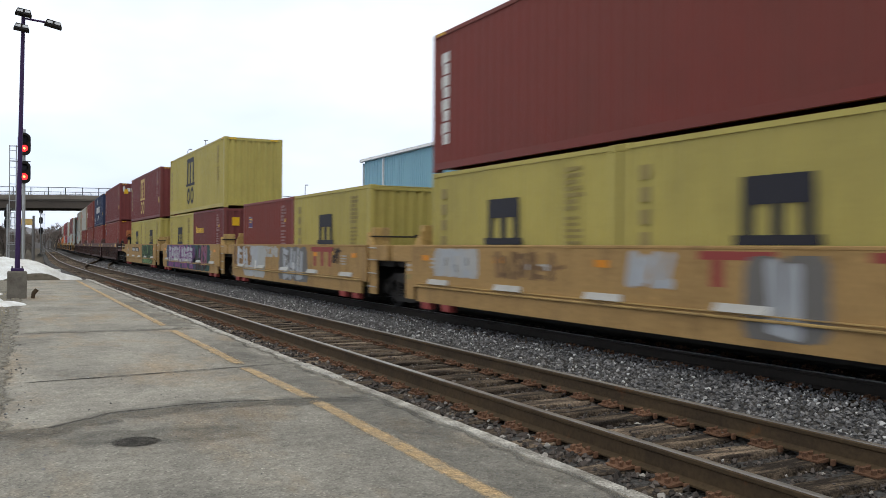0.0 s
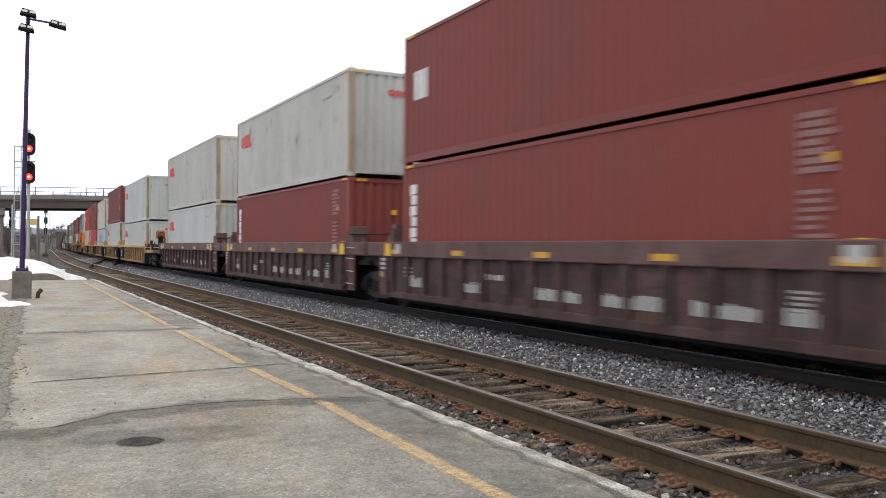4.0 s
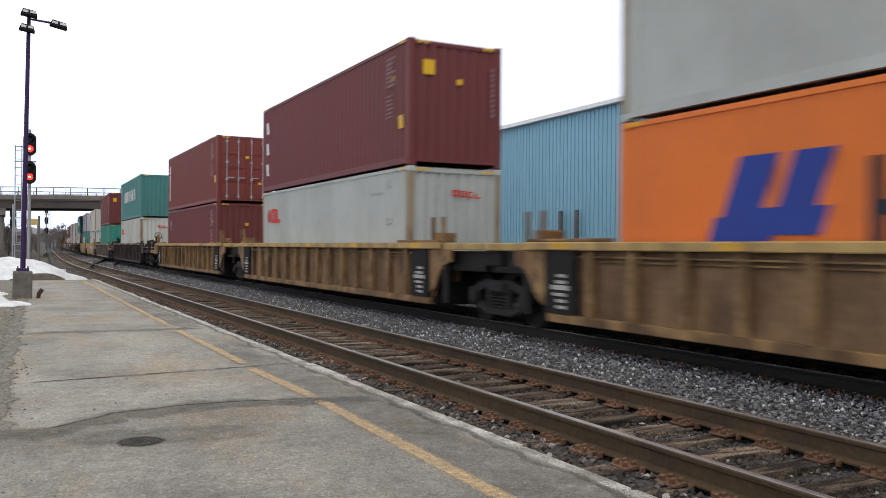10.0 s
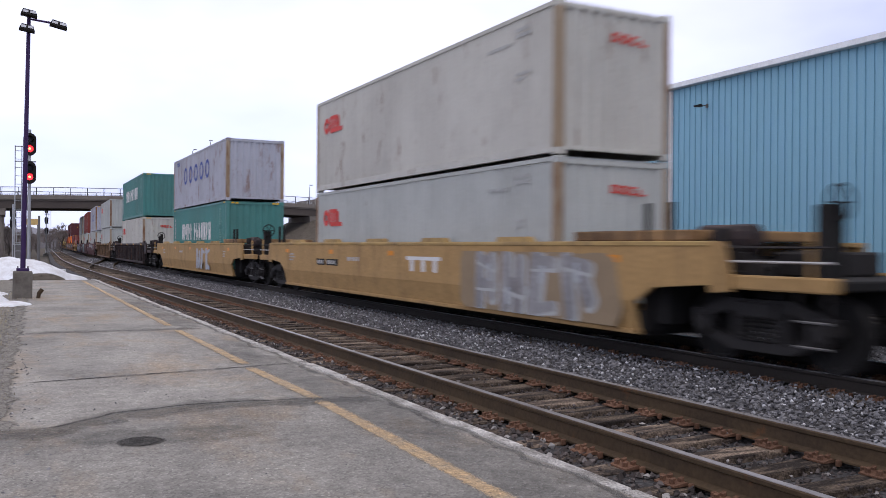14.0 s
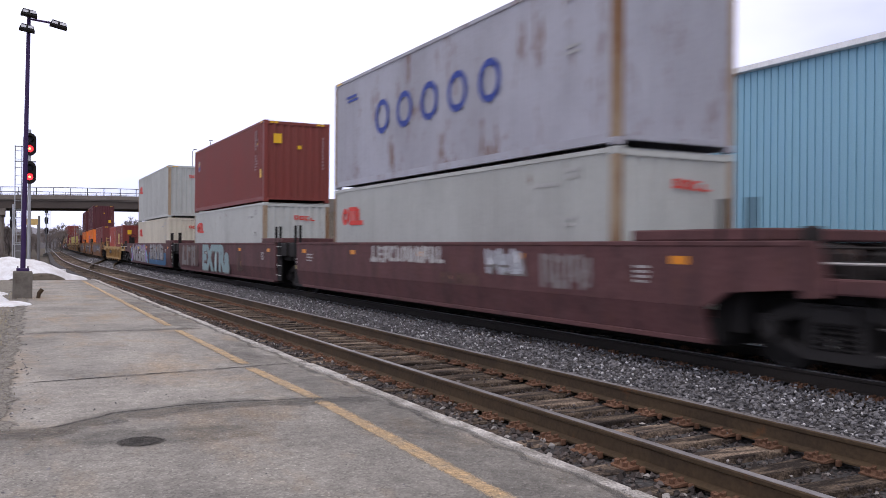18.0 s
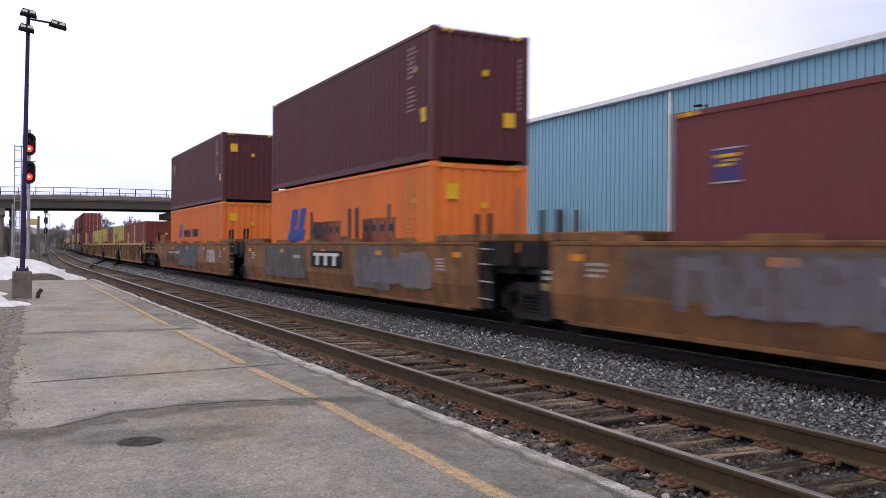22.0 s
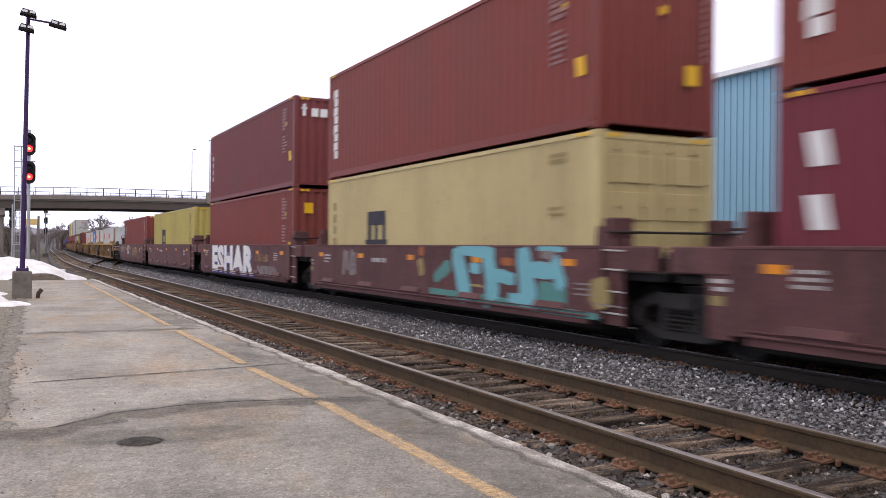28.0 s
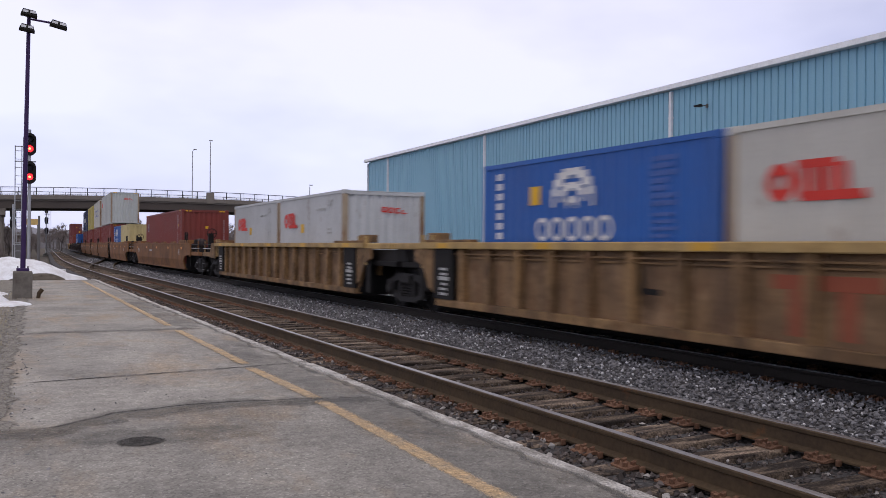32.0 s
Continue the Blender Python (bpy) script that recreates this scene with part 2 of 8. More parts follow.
    "plum": paint("dark_plum_maroon_container_paint", (0.095, 0.028, 0.034), 0.5),
}


def asphalt(name, pale, dark, shift):
    """Worn asphalt: broad grey stains, rusty blotches, and aggregate grains that each have a tone of their own."""
    m = bpy.data.materials.new(name)
    m.use_nodes = True
    n, l = m.node_tree.nodes, m.node_tree.links
    b = n["Principled BSDF"]
    b.inputs["Roughness"].default_value, b.inputs["Specular IOR Level"].default_value = 0.93, 0.12
    co = n.new("ShaderNodeTexCoord")
    mv = n.new("ShaderNodeMapping")
    mv.inputs["Location"].default_value, mv.inputs["Scale"].default_value = (shift, shift * 2, 0), (1, 0.62, 1)
    l.new(co.outputs["Object"], mv.inputs["Vector"])

    def cloud(scale, detail, rough, lo, hi, to0, to1, vec):
        nz_ = n.new("ShaderNodeTexNoise")
        nz_.inputs["Scale"].default_value, nz_.inputs["Detail"].default_value, nz_.inputs["Roughness"].default_value = scale, detail, rough
        l.new(vec, nz_.inputs["Vector"])
        rg = n.new("ShaderNodeMapRange")
        rg.inputs["From Min"].default_value, rg.inputs["From Max"].default_value = lo, hi
        rg.inputs["To Min"].default_value, rg.inputs["To Max"].default_value = to0, to1
        l.new(nz_.outputs["Fac"], rg.inputs["Value"])
        return rg.outputs["Result"]

    def mixed(kind, fac, a, c):
        mx = n.new("ShaderNodeMixRGB")
        mx.blend_type = kind
        for i, v in ((0, fac), (1, a), (2, c)):
            if isinstance(v, (int, float)):
                mx.inputs[i].default_value = v
            elif isinstance(v, tuple):
                mx.inputs[i].default_value = (*v, 1)
            else:
                l.new(v, mx.inputs[i])
        return mx.outputs["Color"]

    col = mixed("MIX", cloud(0.9, 7, 0.62, 0.40, 0.68, 0.0, 1.0, mv.outputs["Vector"]), pale, dark)
    mv2 = n.new("ShaderNodeMapping")
    mv2.inputs["Location"].default_value, mv2.inputs["Scale"].default_value = (7 + shift, 3, 0), (1.2, 0.5, 1)
    l.new(co.outputs["Object"], mv2.inputs["Vector"])
    col = mixed("MIX", cloud(0.8, 6, 0.7, 0.50, 0.70, 0.0, 0.7, mv2.outputs["Vector"]), col, (pale[0] * 1.0, pale[1] * 0.80, pale[2] * 0.60))
    col = mixed("MULTIPLY", 1.0, col, cloud(7.0, 6, 0.72, 0.3, 0.7, 0.80, 1.20, co.outputs["Object"]))
    vo = n.new("ShaderNodeTexVoronoi")
    vo.inputs["Scale"].default_value = 62
    l.new(co.outputs["Object"], vo.inputs["Vector"])
    rp = n.new("ShaderNodeValToRGB")
    e = rp.color_ramp.elements
    e[0].position, e[0].color = 0.0, (0.45, 0.45, 0.46, 1)
    e[1].position, e[1].color = 1.0, (2.7, 2.7, 2.66, 1)
    for pos, v in ((0.35, 0.85), (0.75, 1.05), (0.93, 1.5)):
        q = e.new(pos)
        q.color = (v, v, v, 1)
    l.new(vo.outputs["Color"], rp.inputs["Fac"])
    col = mixed("MULTIPLY", 0.68, col, rp.outputs["Color"])
    l.new(col, b.inputs["Base Color"])
    bp = n.new("ShaderNodeBump")
    bp.inputs["Strength"].default_value, bp.inputs["Distance"].default_value = 0.8, 0.006
    l.new(vo.outputs["Distance"], bp.inputs["Height"])
    l.new(bp.outputs["Normal"], b.inputs["Normal"])
    return m


def worn_layer(m, lo, hi, scale):
    """Lets a thin coat thin out: it covers where the wear noise and its 'cover' weight allow, and the ground shows between."""
    n, l = m.node_tree.nodes, m.node_tree.links
    at = n.new("ShaderNodeAttribute")
    at.attribute_name = "cover"
    co = n.new("ShaderNodeTexCoord")
    nz_ = n.new("ShaderNodeTexNoise")
    nz_.inputs["Scale"].default_value, nz_.inputs["Detail"].default_value, nz_.inputs["Roughness"].default_value = scale, 7, 0.75
    l.new(co.outputs["Object"], nz_.inputs["Vector"])
    sm = n.new("ShaderNodeMath")
    sm.operation = "ADD"
    l.new(at.outputs["Fac"], sm.inputs[0])
    l.new(nz_.outputs["Fac"], sm.inputs[1])
    rg = n.new("ShaderNodeMapRange")
    rg.inputs["From Min"].default_value, rg.inputs["From Max"].default_value = lo, hi
    l.new(sm.outputs[0], rg.inputs["Value"])
    l.new(rg.outputs["Result"], n["Principled BSDF"].inputs["Alpha"])
    return m


M_ASPHALT = asphalt("worn_asphalt", (0.36, 0.342, 0.308), (0.215, 0.205, 0.188), 0.0)
M_CONCRETE = material("old_concrete", (0.30, 0.285, 0.255), 0.9, 0, (0.11, 0.095, 0.08), 0.85, 3.2, (1, 1, 1), 0.1, 70.0, 0.4, 60.0, 0.05)
M_CRACK = worn_layer(material("tar_sealed_joint", (0.055, 0.053, 0.05), 0.9, 0, (0.13, 0.12, 0.11), 0.6, 6.0, grain=0.3, grain_scale=120.0), 0.85, 1.35, 14.0)
M_DAMP = worn_layer(asphalt("dark_hollow_in_the_asphalt", (0.185, 0.18, 0.17), (0.115, 0.112, 0.107), 5.0), 0.70, 1.7, 3.0)
M_EDGE = material("pale_edge_concrete", (0.50, 0.48, 0.45), 0.9, 0, (0.15, 0.138, 0.12), 0.97, 4.6, (1, 0.6, 1), 0.30, 60.0, 0.6, 50.0, 0.08, lo=0.42, hi=0.70)
M_YELLOW = worn_layer(material("worn_yellow_line_paint", (0.66, 0.47, 0.265), 0.85, 0, (0.49, 0.39, 0.27), 1.0, 5.0, (1, 1, 1), 0.28, 75.0, 0.6, 90.0, 0.0, lo=0.42, hi=0.64), 0.74, 1.42, 20.0)
M_BALLAST = material("ballast_bed", (0.075, 0.073, 0.074), 0.95, 0, (0.04, 0.034, 0.03), 0.7, 0.9, (1, 1, 1), 0.35, 26.0, 1.0, 22.0, 0.0)
M_GROUND = material("bare_winter_ground", (0.105, 0.09, 0.072), 0.95, 0, (0.06, 0.052, 0.04), 0.7, 0.15, (1, 1, 1), 0.2, 4.0, 0.5, 3.0, 0.0)
M_TIE = material("weathered_sleeper_wood", (0.235, 0.18, 0.133), 0.95, 0, (0.035, 0.028, 0.024), 0.97, 2.2, (0.8, 4.5, 4.5), 0.35, 40.0, 0.9, 50.0, 0.45, lo=0.37, hi=0.58)
M_RAIL = material("rusty_rail_steel", (0.085, 0.058, 0.033), 0.75, 0.1, (0.036, 0.027, 0.020), 0.85, 1.6, (1, 1, 1), 0.10, 30.0, 0.15, 40.0, 0.0, rust=0.5)
M_RAILTOP = material("polished_rail_head", (0.34, 0.33, 0.335), 0.36, 0.7, (0.12, 0.09, 0.075), 0.6, 0.8)
# Copy of the rail steel, its colour darkened for the train's shade.
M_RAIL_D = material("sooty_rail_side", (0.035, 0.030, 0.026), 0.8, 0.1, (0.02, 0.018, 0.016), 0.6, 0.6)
M_PLATE = material("rusty_tie_plate", (0.16, 0.088, 0.055), 0.85, 0.1, (0.10, 0.05, 0.033), 0.7, 6.0, (1, 1, 1), 0.15, 60.0, 0.3, 80.0, 0.2)
M_SNOW = material("old_snow", (0.80, 0.82, 0.85), 0.7, 0, (0.40, 0.37, 0.34), 0.75, 1.6, (1, 1, 1), 0.05, 30.0, 1.0, 7.0, 0.0)
M_CLAD = material("blue_steel_cladding", (0.27, 0.495, 0.615), 0.5, 0.0, (0.225, 0.42, 0.53), 0.35, 0.25, (1, 1, 0.3), 0.02, 20.0, 0.02, 20.0, 0.05)
M_TRIM = plain("white_metal_trim", (0.80, 0.81, 0.82), 0.4)
M_ROOF = plain("grey_metal_roof", (0.45, 0.46, 0.47), 0.4)
M_BRIDGE = material("weathered_bridge_concrete", (0.20, 0.18, 0.155), 0.9, 0, (0.12, 0.10, 0.085), 0.7, 0.35, (1, 1, 0.5), 0.08, 6.0, 0.3, 10.0, 0.05)
M_GIRDER = material("dark_bridge_girder", (0.085, 0.072, 0.062), 0.85, 0, (0.06, 0.05, 0.045), 0.6, 0.4)
M_PURPLE = plain("dark_purple_pole_paint", (0.045, 0.022, 0.085), 0.45)
M_BARK = material("grey_bark", (0.13, 0.115, 0.105), 0.95, 0, (0.07, 0.06, 0.055), 0.5, 3.0)
M_TWIG = material("grey_brown_twigs", (0.21, 0.18, 0.165), 0.95, 0, (0.12, 0.10, 0.09), 0.5, 1.0)
M_LENS = bpy.data.materials.new("lamp_lens")
M_LENS.use_nodes = True
M_LENS.node_tree.nodes["Principled BSDF"].inputs["Base Color"].default_value = (0.55, 0.56, 0.58, 1)
M_LENS.node_tree.nodes["Principled BSDF"].inputs["Roughness"].default_value = 0.15
M_RED = glow("lit_red_signal_lens", (1.0, 0.025, 0.03), 4.0)
M_REDCORE = glow("lit_signal_bulb", (1.0, 0.28, 0.08), 7.0)
# The haze of distance is mixed into both backdrop tree colours.
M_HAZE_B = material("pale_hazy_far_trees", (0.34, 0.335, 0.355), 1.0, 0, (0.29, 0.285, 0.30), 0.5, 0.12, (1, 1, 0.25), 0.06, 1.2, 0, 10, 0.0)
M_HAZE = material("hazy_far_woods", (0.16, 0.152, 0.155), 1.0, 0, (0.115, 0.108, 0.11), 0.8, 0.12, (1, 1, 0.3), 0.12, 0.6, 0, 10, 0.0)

# ---------------------------------------------------------------- mesh helpers


class Build:
    """Collects vertices and faces for one mesh."""

    def __init__(self):
        self.v, self.f = [], []

    def add(self, verts, faces):
        o = len(self.v)
        self.v += [tuple(p) for p in verts]
        self.f += [tuple(i + o for i in q) for q in faces]
        return self

    def box(self, x0, x1, y0, y1, z0, z1, bevel=0.0):
        if bevel:
            c = bevel
            ring = lambda z, d: [(x0 + d, y0 + c, z), (x0 + c, y0 + d, z), (x1 - c, y0 + d, z), (x1 - d, y0 + c, z), (x1 - d, y1 - c, z), (x1 - c, y1 - d, z), (x0 + c, y1 - d, z), (x0 + d, y1 - c, z)]
            vs = ring(z0, c * 0.6) + ring(z0 + c, 0) + ring(z1 - c, 0) + ring(z1, c * 0.6)
            fs = [tuple(range(7, -1, -1)), tuple(range(24, 32))]
            for k in range(3):
                fs += [(k * 8 + i, k * 8 + (i + 1) % 8, k * 8 + 8 + (i + 1) % 8, k * 8 + 8 + i) for i in range(8)]
            return self.add(vs, fs)
        return self.add([(x, y, z) for z in (z0, z1) for x, y in ((x0, y0), (x1, y0), (x1, y1), (x0, y1))],
                        [(3, 2, 1, 0), (4, 5, 6, 7), (0, 1, 5, 4), (1, 2, 6, 5), (2, 3, 7, 6), (3, 0, 4, 7)])

    def prism(self, pts, axis, a, b):
        """A polygon in the plane across the axis, drawn out from a to b."""
        def at(p, q):
            return {"x": (q, p[0], p[1]), "y": (p[0], q, p[1]), "z": (p[0], p[1], q)}[axis]
        n = len(pts)
        return self.add([at(p, a) for p in pts] + [at(p, b) for p in pts],
                        [tuple(range(n - 1, -1, -1)), tuple(range(n, 2 * n))] + [(i, (i + 1) % n, n + (i + 1) % n, n + i) for i in range(n)])

    def tube(self, p, q, r, r2=None, n=8):
        p, q = Vector(p), Vector(q)
        d = (q - p).normalized()
        u = d.orthogonal().normalized()
        w = d.cross(u)
        r2 = r if r2 is None else r2
        ring = lambda c, k: [c + (u * math.cos(2 * math.pi * i / n) + w * math.sin(2 * math.pi * i / n)) * k for i in range(n)]
        return self.add(ring(p, r) + ring(q, r2), [tuple(range(n - 1, -1, -1)), tuple(range(n, 2 * n))] + [(i, (i + 1) % n, n + (i + 1) % n, n + i) for i in range(n)])

    def lathe(self, c, axis, rings, n=16):
        """Rings of (place along the axis, radius) round a centre."""
        vs = []
        for a, r in rings:
            for i in range(n):
                s, k = r * math.cos(2 * math.pi * i / n), r * math.sin(2 * math.pi * i / n)
                o = {"x": (a, s, k), "y": (s, a, k), "z": (s, k, a)}[axis]
                vs.append((c[0] + o[0], c[1] + o[1], c[2] + o[2]))
        fs = [(k * n + i, k * n + (i + 1) % n, (k + 1) * n + (i + 1) % n, (k + 1) * n + i) for k in range(len(rings) - 1) for i in range(n)]
        fs += [tuple(range(n - 1, -1, -1)), tuple(range((len(rings) - 1) * n, len(rings) * n))]
        return self.add(vs, fs)

    def mesh(self, name, mat=None, smooth=False):
        me = bpy.data.meshes.new(name)
        me.from_pydata(self.v, [], self.f)
        bm = bmesh.new()
        bm.from_mesh(me)
        bmesh.ops.recalc_face_normals(bm, faces=bm.faces)
        bm.to_mesh(me)
        bm.free()
        if mat:
            me.materials.append(mat)
        if smooth:
            me.shade_smooth()
        return me


def as_mesh(name, shape, mat):
    return shape.mesh(name, mat) if isinstance(shape, Build) else shape


def part(name, shape, mat, parent, label="", m=None):
    """Links a Build or a mesh as one object under its thing; a shared mesh takes its colour from the object."""
    me = as_mesh(name, shape, None)
    if not me.materials:
        me.materials.append(mat)
    ob = new(name, me)
    if mat and me.materials[0] != mat:
        ob.material_slots[0].link, ob.material_slots[0].material = "OBJECT", mat
    ob.parent = parent
    if m is not None:
        ob.matrix_basis = m
    return tagged(ob, label)


def thing(name, label, category, group="", m=None, kind="", shape=None, mat=None):
    ob = new(name, as_mesh(name, shape, mat) if shape is not None else None)
    if shape is not None and mat and not ob.data.materials:
        ob.data.materials.append(mat)
    if m is not None:
        ob.matrix_basis = m
    return tagged(ob, label, category, group, kind)


# ---------------------------------------------------------------- the line of the tracks
BEND_A, BEND_B, RADIUS = 50.16, 96.1, 1175.3
NEAR_C, FAR_C, HALF = 5.044, 9.349, 0.7525


def on_line(s, off):
    """Place and heading (to the right, radians) at s metres along the line, off metres to its right."""
    th = max(0.0, min(s, BEND_B) - BEND_A) / RADIUS
    x, y = RADIUS * (1 - math.cos(th)), min(s, BEND_A) + RADIUS * math.sin(th)
    if s > BEND_B:
        x, y = x + (s - BEND_B) * math.sin(th), y + (s - BEND_B) * math.cos(th)
    return x + off * math.cos(th), y - off * math.sin(th), th


def swept(profile, stations, closed=False):
    """A cross-section of (off, z) drawn along the line."""
    b = Build()
    n = len(profile)
    for s in stations:
        for o, z in profile:
            x, y, _ = on_line(s, o)
            b.v.append((x, y, z))
    for k in range(len(stations) - 1):
        for i in range(n if closed else n - 1):
            j = (i + 1) % n
            b.f.append((k * n + i, k * n + j, (k + 1) * n + j, (k + 1) * n + i))
    if closed:
        b.f += [tuple(range(n)), tuple(range((len(stations) - 1) * n, len(stations) * n))[::-1]]
    return b


STATIONS = [-30] + list(range(-20, 50, 5)) + list(range(50, 100, 3)) + list(range(100, 700, 25))
# ---------------------------------------------------------------- ground, ballast, tracks, platform
Z_GROUND, Z_BED, Z_PLAT = -0.55, -0.23, 0.0
g = Build()
ring_r = [0, 30, 80, 160, 320, 700, 1500, 3500]
for r in ring_r:
    for i in range(48):
        a = 2 * math.pi * i / 48
        g.v.append((r * math.cos(a), 60 + r * math.sin(a), Z_GROUND))
for k in range(len(ring_r) - 1):
    for i in range(48):
        j = (i + 1) % 48
        g.f.append((k * 48 + i, k * 48 + j, k * 48 + 48 + j, k * 48 + 48 + i))
thing("ground", "bare brown winter ground beside the railway", "ground", kind="structure", shape=g, mat=M_GROUND)

bed = swept([(3.3, -0.5), (3.31, Z_BED), (4.0, Z_BED + 0.01), (4.26, Z_BED), (4.40, Z_BED - 0.035), (5.68, Z_BED - 0.035), (5.83, Z_BED), (6.2, Z_BED + 0.01), (6.9, Z_BED + 0.03), (7.7, Z_BED + 0.02), (8.4, Z_BED), (9.4, Z_BED - 0.02), (10.6, Z_BED), (11.4, Z_BED - 0.02), (12.6, -0.48), (20.0, -0.50), (20.5, -0.62)], [s for s in STATIONS if s < 650])
thing("ballast", "dark grey crushed stone ballast bed under two tracks", "ballast", kind="structure", shape=bed, mat=M_BALLAST)


def rocks(spots, sizes, seed):
    """Many small angular stones as one mesh."""
    rng = np.random.RandomState(seed)
    base = np.array([(0.9, 0, 0.1), (-0.8, 0.25, 0), (0.1, 0.85, 0.05), (0, -0.9, -0.1), (0.25, 0.1, 0.7), (-0.25, -0.2, 0.62), (0.1, 0, -0.6)])
    face = np.array([(0, 2, 4), (2, 1, 5), (2, 5, 4), (1, 3, 5), (3, 0, 4), (3, 4, 5), (0, 3, 6), (3, 1, 6), (1, 2, 6), (2, 0, 6)])
    n = len(spots)
    a = rng.rand(n) * 6.283
    c, s = np.cos(a), np.sin(a)
    pts = base[None] * (0.75 + 0.5 * rng.rand(n, 7, 3)) * sizes[:, None, None] * (0.7 + 0.6 * rng.rand(n, 1, 3))
    tilt = (rng.rand(n) - 0.5) * 1.6
    ct, st = np.cos(tilt), np.sin(tilt)
    y1, z1 = pts[..., 1] * ct[:, None] - pts[..., 2] * st[:, None], pts[..., 1] * st[:, None] + pts[..., 2] * ct[:, None]
    x2, y2 = pts[..., 0] * c[:, None] - y1 * s[:, None], pts[..., 0] * s[:, None] + y1 * c[:, None]
    v = np.stack([x2, y2, z1], -1) + spots[:, None]
    f = face[None] + (np.arange(n) * 7)[:, None, None]
    b = Build()
    b.v, b.f = v.reshape(-1, 3).tolist(), f.reshape(-1, 3).tolist()
    me = bpy.data.meshes.new("stones")
    me.from_pydata(b.v, [], b.f)
    return me


def island_material(name, stops, rough=0.9):
    m = bpy.data.materials.new(name)
    m.use_nodes = True
    n, l = m.node_tree.nodes, m.node_tree.links
    geo = n.new("ShaderNodeNewGeometry")
    rp = n.new("ShaderNodeValToRGB")
    rp.color_ramp.interpolation = "LINEAR"
    while len(rp.color_ramp.elements) < len(stops):
        rp.color_ramp.elements.new(0.5)
    for e, (p, c) in zip(rp.color_ramp.elements, stops):
        e.position, e.color = p, (*c, 1)
    nzz = n.new("ShaderNodeTexNoise")
    nzz.inputs["Scale"].default_value = 45
    mx = n.new("ShaderNodeMixRGB")
    mx.blend_type, mx.inputs[0].default_value = "OVERLAY", 0.35
    l.new(geo.outputs["Random Per Island"], rp.inputs["Fac"])
    l.new(rp.outputs["Color"], mx.inputs[1])
    l.new(nzz.outputs["Fac"], mx.inputs[2])
    l.new(mx.outputs["Color"], n["Principled BSDF"].inputs["Base Color"])
    n["Principled BSDF"].inputs["Roughness"].default_value = rough
    return m


M_STONE = island_material("crushed_ballast_stone", [(0.0, (0.06, 0.059, 0.062)), (0.5, (0.15, 0.147, 0.153)), (0.9, (0.235, 0.23, 0.236)), (0.985, (0.60, 0.60, 0.61))])
M_STONE_B = island_material("rusty_ballast_stone", [(0.0, (0.03, 0.025, 0.023)), (0.6, (0.082, 0.067, 0.061)), (0.92, (0.14, 0.118, 0.108)), (0.98, (0.36, 0.34, 0.32))])


def scatter(n, s0, s1, o0, o1, z, size, seed, power=1.6):
    rng = np.random.RandomState(seed)
    s = s0 + (s1 - s0) * rng.rand(n) ** power
    o = o0 + (o1 - o0) * rng.rand(n)
    pts = np.array([(*on_line(a, b)[:2], z) for a, b in zip(s, o)])
    pts[:, 2] += (rng.rand(n) - 0.35) * 0.05
    return pts, size * (0.55 + 0.75 * rng.rand(n))


def stones(label, sets, mat, seed):
    pts = np.concatenate([a for a, _ in sets])
    sz = np.concatenate([b for _, b in sets])
    ob = thing("ballast_stones", label, "ballast", kind="stuff", shape=rocks(pts, sz, seed), mat=mat)
    return ob


stones("loose angular grey stones heaped between the two tracks",
       [scatter(33000, 1.0, 46, 6.05, 8.55, Z_BED + 0.03, 0.028, 1), scatter(5500, 40, 110, 6.05, 8.75, Z_BED + 0.03, 0.06, 3, 1.2), scatter(3000, 3, 40, 11.2, 12.0, -0.27, 0.034, 41), scatter(7000, 3, 40, 12.0, 16.5, -0.47, 0.036, 42)], M_STONE, 4)
stones("rust-brown stones lying between the sleepers",
       [scatter(11000, 1.0, 34, 4.35, 5.75, Z_BED - 0.040, 0.027, 5), scatter(6500, 1.0, 36, 3.40, 4.2, Z_BED + 0.005, 0.034, 6), scatter(500, 1.0, 30, 4.35, 5.75, Z_BED + 0.03, 0.02, 16)], M_STONE_B, 7)
# The train's shade is put into these oily stones' near-black colour.
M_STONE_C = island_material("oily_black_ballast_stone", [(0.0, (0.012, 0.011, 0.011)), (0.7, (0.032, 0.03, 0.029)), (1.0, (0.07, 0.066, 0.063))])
stones("oily stones darkened for the shade under the train", [scatter(9000, 1.0, 60, 8.25, 11.2, Z_BED + 0.012, 0.036, 2)], M_STONE_C, 12)

RAIL = [(-0.07, -0.186), (-0.07, -0.172), (-0.012, -0.150), (-0.010, -0.05), (-0.034, -0.038), (-0.037, -0.012), (-0.028, -0.001), (0.028, -0.001), (0.037, -0.012), (0.034, -0.038), (0.010, -0.05), (0.012, -0.150), (0.07, -0.172), (0.07, -0.186)]
tie_b = Build().box(-1.3, 1.3, -0.11, 0.11, -0.17, 0.0, 0.012)
tie_me = tie_b.mesh("sleeper", M_TIE)
plate_b = Build().prism([(-0.20, 0.0), (-0.20, 0.012), (-0.10, 0.026), (-0.072, 0.026), (-0.071, 0.013), (0.071, 0.013), (0.072, 0.026), (0.10, 0.026), (0.20, 0.012), (0.20, 0.0)], "y", -0.10, 0.10)
